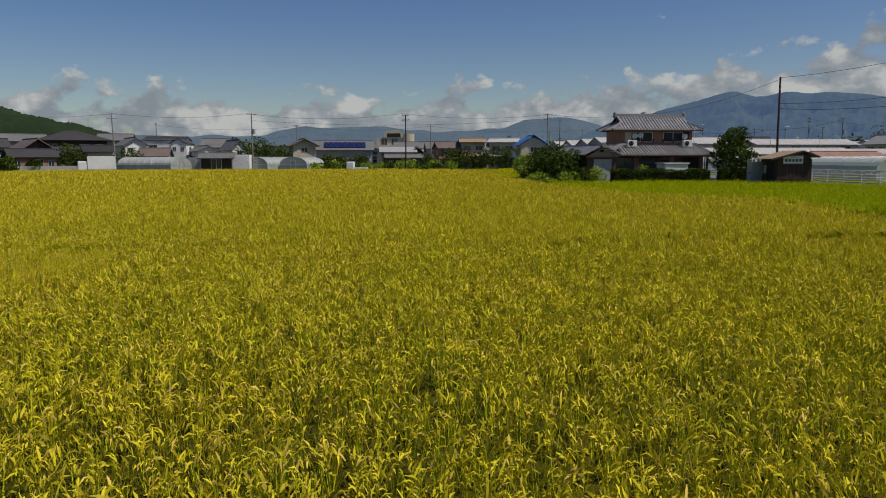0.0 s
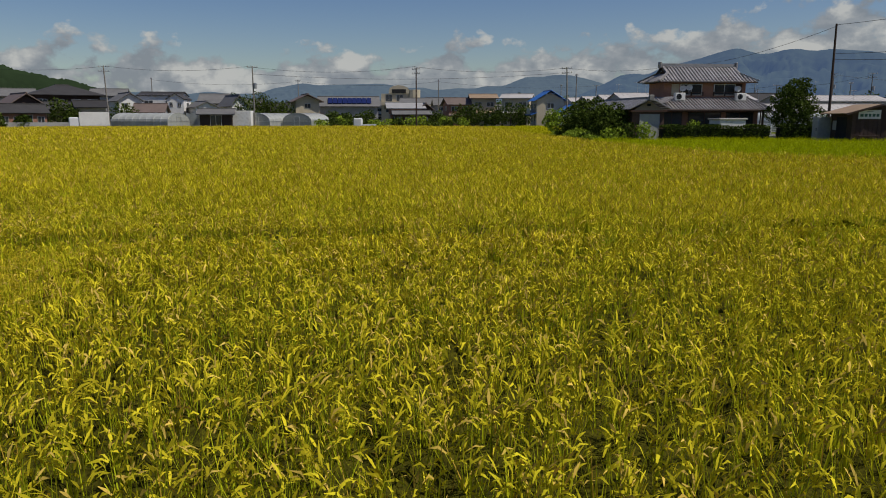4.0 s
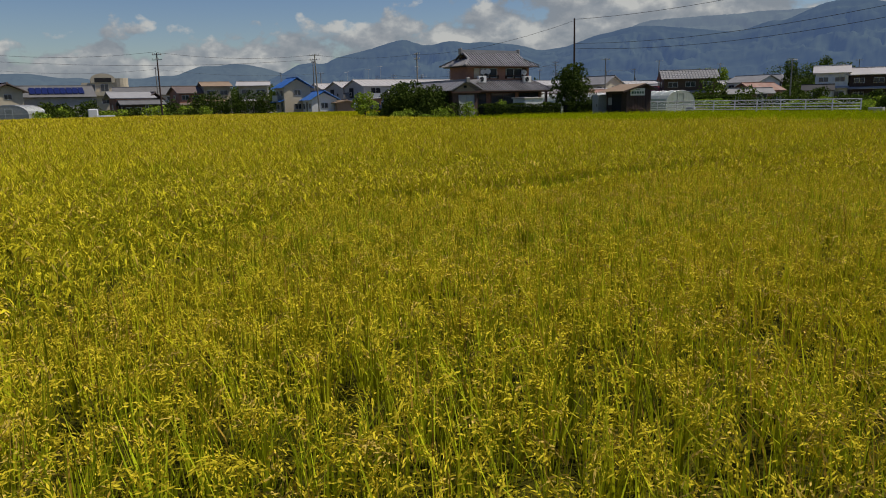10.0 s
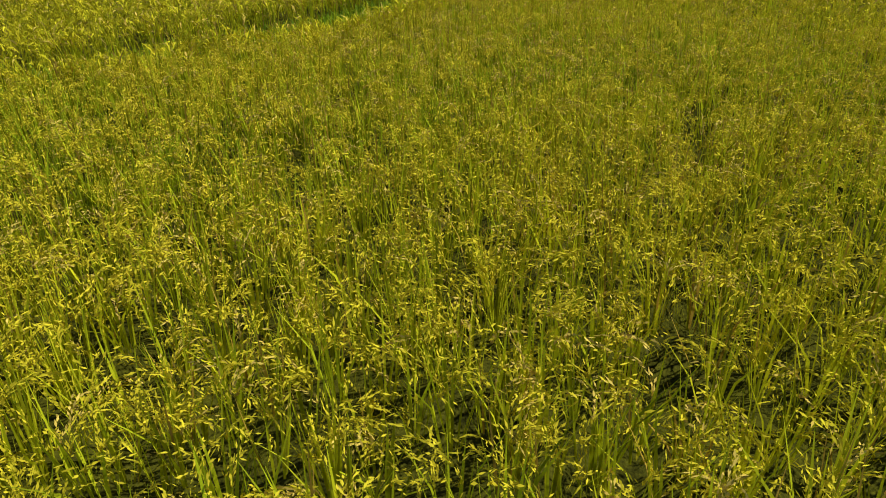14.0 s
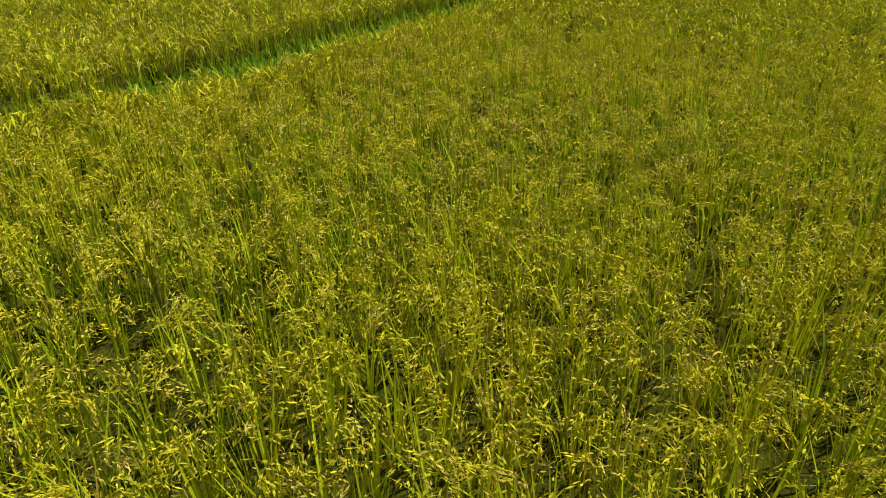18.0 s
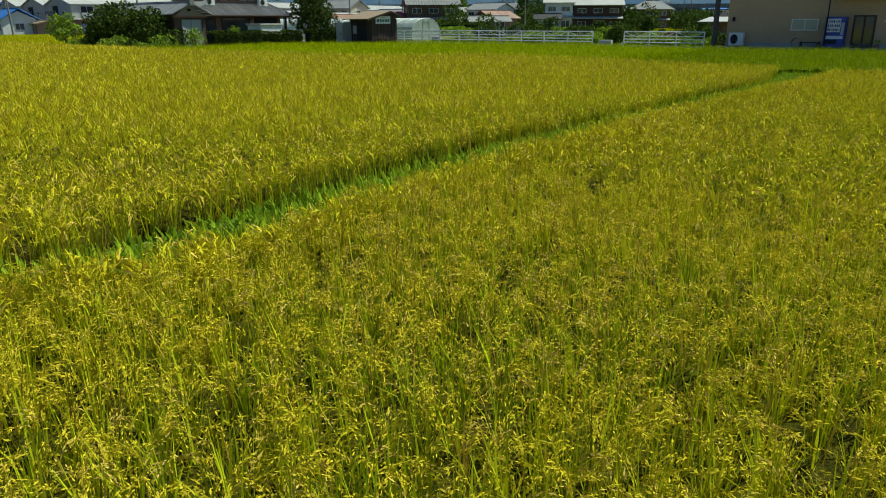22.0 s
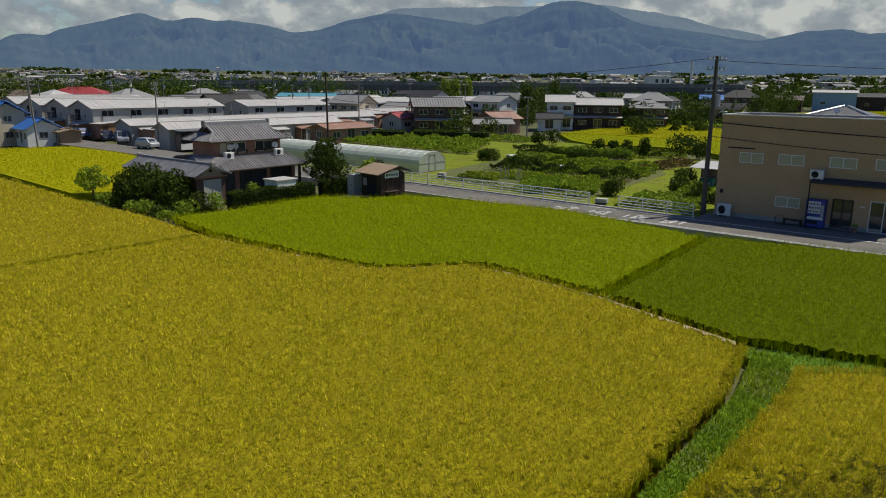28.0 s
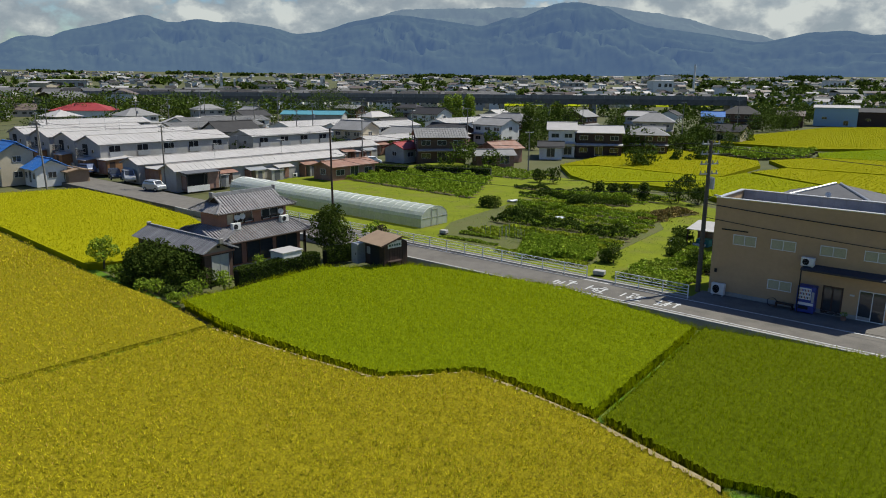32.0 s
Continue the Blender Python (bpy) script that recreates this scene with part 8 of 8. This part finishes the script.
# ---- viaduct, far trees, far town ----
def viaduct():
    t = thing("viaduct", (-50, 345.5, 0), -1.6, "long grey concrete viaduct crossing the valley", "viaduct")
    part("deck", box(B(), -110, 218, -5, 5, 5.4, 8.0), mat("weathered_concrete", (0.15, 0.145, 0.14), 0.9, (0.10, 0.098, 0.095), scale=0.3, stain=0.5), t)
    part("parapet", box(B(), -110, 218, -5.1, -4.8, 8.0, 9.8), mat("noise_barrier", (0.21, 0.205, 0.20), 0.8, (0.17, 0.165, 0.16), scale=0.3, stain=0.4), t)
    me = mesh_of("parapet_post", box(B(), -0.1, 0.1, -5.2, -5.1, 8.0, 9.7), M_CONC)
    for k in range(60):
        piece("parapet_post", me, t, (-108 + k * 5.45, 0, 0))
    me = mesh_of("pier", box(B(), -1.0, 1.0, -4, 4, -0.5, 6.6), M_CONC)
    for k in range(15):
        piece("pier", me, t, (-105 + k * 22.6, 0, 0))
    part("embankment", slab(B(), [(218, -9), (420, -40), (420, -20), (218, 9)], -0.5, 4.5), M_LAND, t, "grassy embankment")


viaduct()


def far_mesh():
    """The town beyond: little gabled houses, blocks and woods, joined by kind."""
    rng = np.random.default_rng(5)
    groups = {}

    def add(key, v, f):
        V_, F_ = groups.setdefault(key, ([], []))
        o = len(V_)
        V_.extend(v)
        F_.extend(tuple(i + o for i in q) for q in f)

    def land(x, y):
        return -0.42 + max(0.0, (math.hypot(x, y) - 650) / 2400) ** 1.15 * 52

    def hut(x, y, a, w, d, h, r, wall, roof):
        z = land(x, y) - 0.3
        c, s = math.cos(a), math.sin(a)
        T = lambda p: (x + p[0] * c - p[1] * s, y + p[0] * s + p[1] * c, z + p[2])
        b = [(-w, -d, 0), (w, -d, 0), (w, d, 0), (-w, d, 0), (-w, -d, h), (w, -d, h), (w, d, h), (-w, d, h), (-w, 0, h + r), (w, 0, h + r)]
        add(wall, [T(p) for p in b], [(0, 1, 5, 4), (1, 2, 6, 5), (2, 3, 7, 6), (3, 0, 4, 7), (4, 5, 9, 8), (6, 7, 8, 9)])
        e = 1.12
        q = [(-w * e, -d * e, h - 0.1), (w * e, -d * e, h - 0.1), (w * e, 0, h + r + 0.15), (-w * e, 0, h + r + 0.15), (w * e, d * e, h - 0.1), (-w * e, d * e, h - 0.1)]
        add(roof, [T(p) for p in q], [(0, 1, 2, 3), (3, 2, 4, 5)])
        for k in (-0.5, 0.1, 0.55):
            p = [(w * k, -d - 0.06, h * 0.45), (w * (k + 0.28), -d - 0.06, h * 0.45), (w * (k + 0.28), -d - 0.06, h * 0.75), (w * k, -d - 0.06, h * 0.75)]
            add("glass", [T(i) for i in p], [(0, 1, 2, 3)])

    walls, roofs = ["white", "cream", "grey", "white"], ["gtile", "dtile", "btile", "tin", "gtile"]
    # rows of estate houses beyond the viaduct
    for j in range(4):
        for k in range(38):
            x, y = -330 + k * 13.2 + rng.uniform(-1, 1), 430 + j * 26 - k * 0.8
            if x < 60:
                hut(x, y, rng.uniform(-0.1, 0.1), 4.4, 3.8, 8.2, 2.2, walls[rng.integers(4)], roofs[rng.integers(2)])
    n = 0
    while n < 2600:
        a, d = radians(rng.uniform(-62, 48)), 330 + 2100 * rng.random() ** 1.5
        x, y = d * math.sin(a), d * math.cos(a)
        if y < 470 and -70 < x < 330:
            continue
        f = patch(np.array([x]), np.array([y]), 0.011, 2.0)[0]
        if f < -0.25 and rng.random() < 0.85:
            continue
        big = rng.random() < 0.06
        hut(x, y, rng.uniform(0, 3.1), rng.uniform(4, 6.5) * (2 if big else 1), rng.uniform(3, 4.5) * (1.6 if big else 1), rng.uniform(3, 6) * (1.7 if big else 1), rng.uniform(1.2, 2.4), walls[rng.integers(4)], roofs[rng.integers(5)])
        n += 1
    for x, y, w, h in ((330, 960, 16, 16), (345, 990, 10, 22), (-240, 900, 1.5, 22), (-225, 905, 1.2, 15), (-130, 1010, 3, 18), (470, 780, 22, 10), (640, 820, 24, 11), (590, 1000, 14, 16), (-390, 820, 20, 12), (700, 980, 30, 9), (250, 1150, 18, 10), (-60, 1250, 22, 9)):
        hut(x, y, 0.3, w, min(7, w), h, 0.4, "white" if h > 12 else "grey", "tin")
    key = {"white": M_WHITE, "cream": M_CREAM, "grey": M_GREYW, "gtile": M_GTILE, "dtile": M_DTILE, "btile": M_BTILE, "tin": M_TIN, "glass": M_GLASS}
    for k, (v, f) in groups.items():
        me = bpy.data.meshes.new("town_" + k)
        me.from_pydata(v, [], f)
        me.materials.append(key[k])
        tagged(new("far_town", me), "roofs and walls of the distant town", "town", kind="stuff")
    t = thing("chimney_stack", (368, 940, 8), 0, "tall thin white chimney over the town", "chimney")
    part("shaft", rod(B(), (0, 0, 0), (0, 0, 34), 1.6, 1.2, 12), M_WHITE, t)

    # woods: tufts of leaves in belts
    V_, Q_, off = [], [], 0

    def belt(x0, y0, x1, y1, width, h, count, size, dens=60):
        nonlocal off
        lobes = []
        for k in range(count):
            f = rng.random()
            x, y = x0 + (x1 - x0) * f + rng.normal(0, width), y0 + (y1 - y0) * f + rng.normal(0, width)
            hh = h * rng.uniform(0.55, 1.1)
            z = land(x, y)
            r = hh * rng.uniform(0.32, 0.5)
            for q in range(3):
                lobes.append((x + rng.normal(0, r * 0.5), y + rng.normal(0, r * 0.5), z + hh * (0.3 + 0.25 * q), r, r, hh * 0.28))
        v, q = leaf_cloud(rng, lobes, count * dens, size)
        V_.append(v), Q_.append(q + off)
        off += len(v)
    belt(-190, 262, -66, 258, 6, 9.5, 90, 0.45, 220)
    belt(-240, 300, -60, 300, 8, 10, 80, 0.5, 190)
    belt(-60, 300, -40, 285, 6, 10, 10, 0.8)
    for x, y, h, c in ((-26, 262, 13, 9), (19, 232, 9, 7), (44, 206, 9, 9), (50, 215, 8, 6), (52, 150, 4, 5), (60, 150, 5, 6), (70, 152, 4, 5), (88, 170, 5, 5), (104, 226, 6, 8), (142, 246, 7, 6), (30, 150, 4, 6), (18, 140, 4, 5), (2, 138, 3.5, 5), (-10, 168, 4, 5), (12, 205, 5, 6), (80, 240, 6, 7), (60, 270, 6, 8), (-5, 264, 6, 7), (95, 290, 7, 8)):
        belt(x - 5, y, x + 5, y + 2, 2.5, h, c, 0.28, 330)
    for k in range(34):
        x, y = rng.uniform(-30, 110), rng.uniform(112, 250)
        if not (25 < x < 110 and y < 165 and y - 85 < (x - 25) * 0.95):
            belt(x - 4, y, x + 4, y + 1, 1.2, rng.uniform(2.2, 5.0), 5, 0.24, 260)
    for k in range(22):
        x, y = rng.uniform(-100, -20), rng.uniform(150, 250)
        belt(x - 3, y, x + 3, y + 1, 1.2, rng.uniform(3, 6), 4, 0.28, 240)
    belt(168, 330, 420, 310, 8, 7, 60, 0.7, 90)
    belt(-60, 338, 168, 332, 3, 4.5, 60, 0.6, 70)
    belt(100, 300, 330, 290, 12, 6, 36, 0.9)
    for k in range(100):
        a, d = radians(rng.uniform(-62, 46)), rng.uniform(420, 2500)
        x, y = d * math.sin(a), d * math.cos(a)
        belt(x - 60, y, x + 60, y + rng.uniform(-20, 20), 10, 9, 12 + int(d / 120), 1.0 + d / 700, 34)
    me = arrays_mesh("far_woods", np.concatenate(V_), np.concatenate(Q_), [M_FOL3])
    tagged(new("far_woods", me), "belts of dark trees between houses and fields", "woods", kind="stuff")


far_mesh()


def far_fields():
    rng = np.random.default_rng(17)
    gold = [[(34.5, 114.5), (45, 129.5), (60, 145), (67, 150.5), (68.6, 143.6), (76.0, 123.6), (72.7, 115.5), (58.4, 98.8), (53.8, 100.5), (41, 114.2)],
            [(78.6, 124.3), (92.0, 130.6), (103, 124.3), (128, 138), (150, 128), (110, 90), (90, 100), (76, 112)],
            [(66, 104.7), (75.4, 111), (89, 99), (108, 88), (92, 70), (78, 74), (70.5, 86)],
            [(86, 172), (90, 183.5), (124.8, 213.5), (157, 243), (182, 246), (215, 232), (170, 190), (134, 152), (120, 151.5), (104, 152.3)]]
    light = [[(33.3, 99), (34.4, 113.2), (40.7, 113), (53.4, 99.8), (58.2, 97.8), (64.5, 103.5), (69.4, 86.2), (78, 73), (90, 69), (84, 60), (58, 74), (48, 75), (47.5, 82), (42, 88.2), (35, 90)]]
    dark = [[(98, 141.6), (119.7, 151), (134, 151), (160, 140), (152, 129.5), (128, 139.5), (103, 125.2), (92.6, 131)]]
    beds = (("gold", gold, (0.27, 0.26, 0.006), [M_GRICE, M_YEAR, M_RICE, M_RICE]), ("light", light, (0.24, 0.26, 0.006), [M_GRICE, M_GEAR, M_YEAR, M_YEAR]), ("dark", dark, (0.16, 0.22, 0.004), [M_GRICE, M_GRICE, M_GEAR, M_GEAR]))
    for key, rings, col, mats in beds:
        bed = mat(key + "_ripening_mass", col, 0.95, tuple(c * 0.6 for c in col), scale=1.2, bump=0.8, bump_scale=10, spec=0.02)
        for ring in rings:
            meadow("rice_bed", ring, 0.26, bed, "rice beyond the gardens", "stuff")
        crop("ripe_rice_background", "yellow-green rice fields beyond the gardens", rings, 0.62, rng, lambda x, y: x < 230, 0.42, (3, 0.26, 0.06, 1), (4, 0.14, 0.065, 1, 1), mats, 0.1)
    for k in range(5):
        row_crop("vegetable_bed", "dark green vegetable strip between rice fields", (71 + k * 1.6, 149.5 - k * 4.6), (101 - k * 2.6, 148 - k * 3.6), 2.4, 1.0, 700, 0.32, M_CROP)
    for x0, x1, y0, y1 in ((60, 320, 480, 640), (-120, 40, 700, 800), (420, 640, 560, 700), (250, 420, 500, 560), (-700, -500, 500, 640)):
        meadow("distant_rice", [(x0, y0), (x1, y0 + 20), (x1 + 20, y1), (x0 - 20, y1 - 10)], 0.3, M_GRICE, "distant golden rice fields", "stuff")


far_fields()
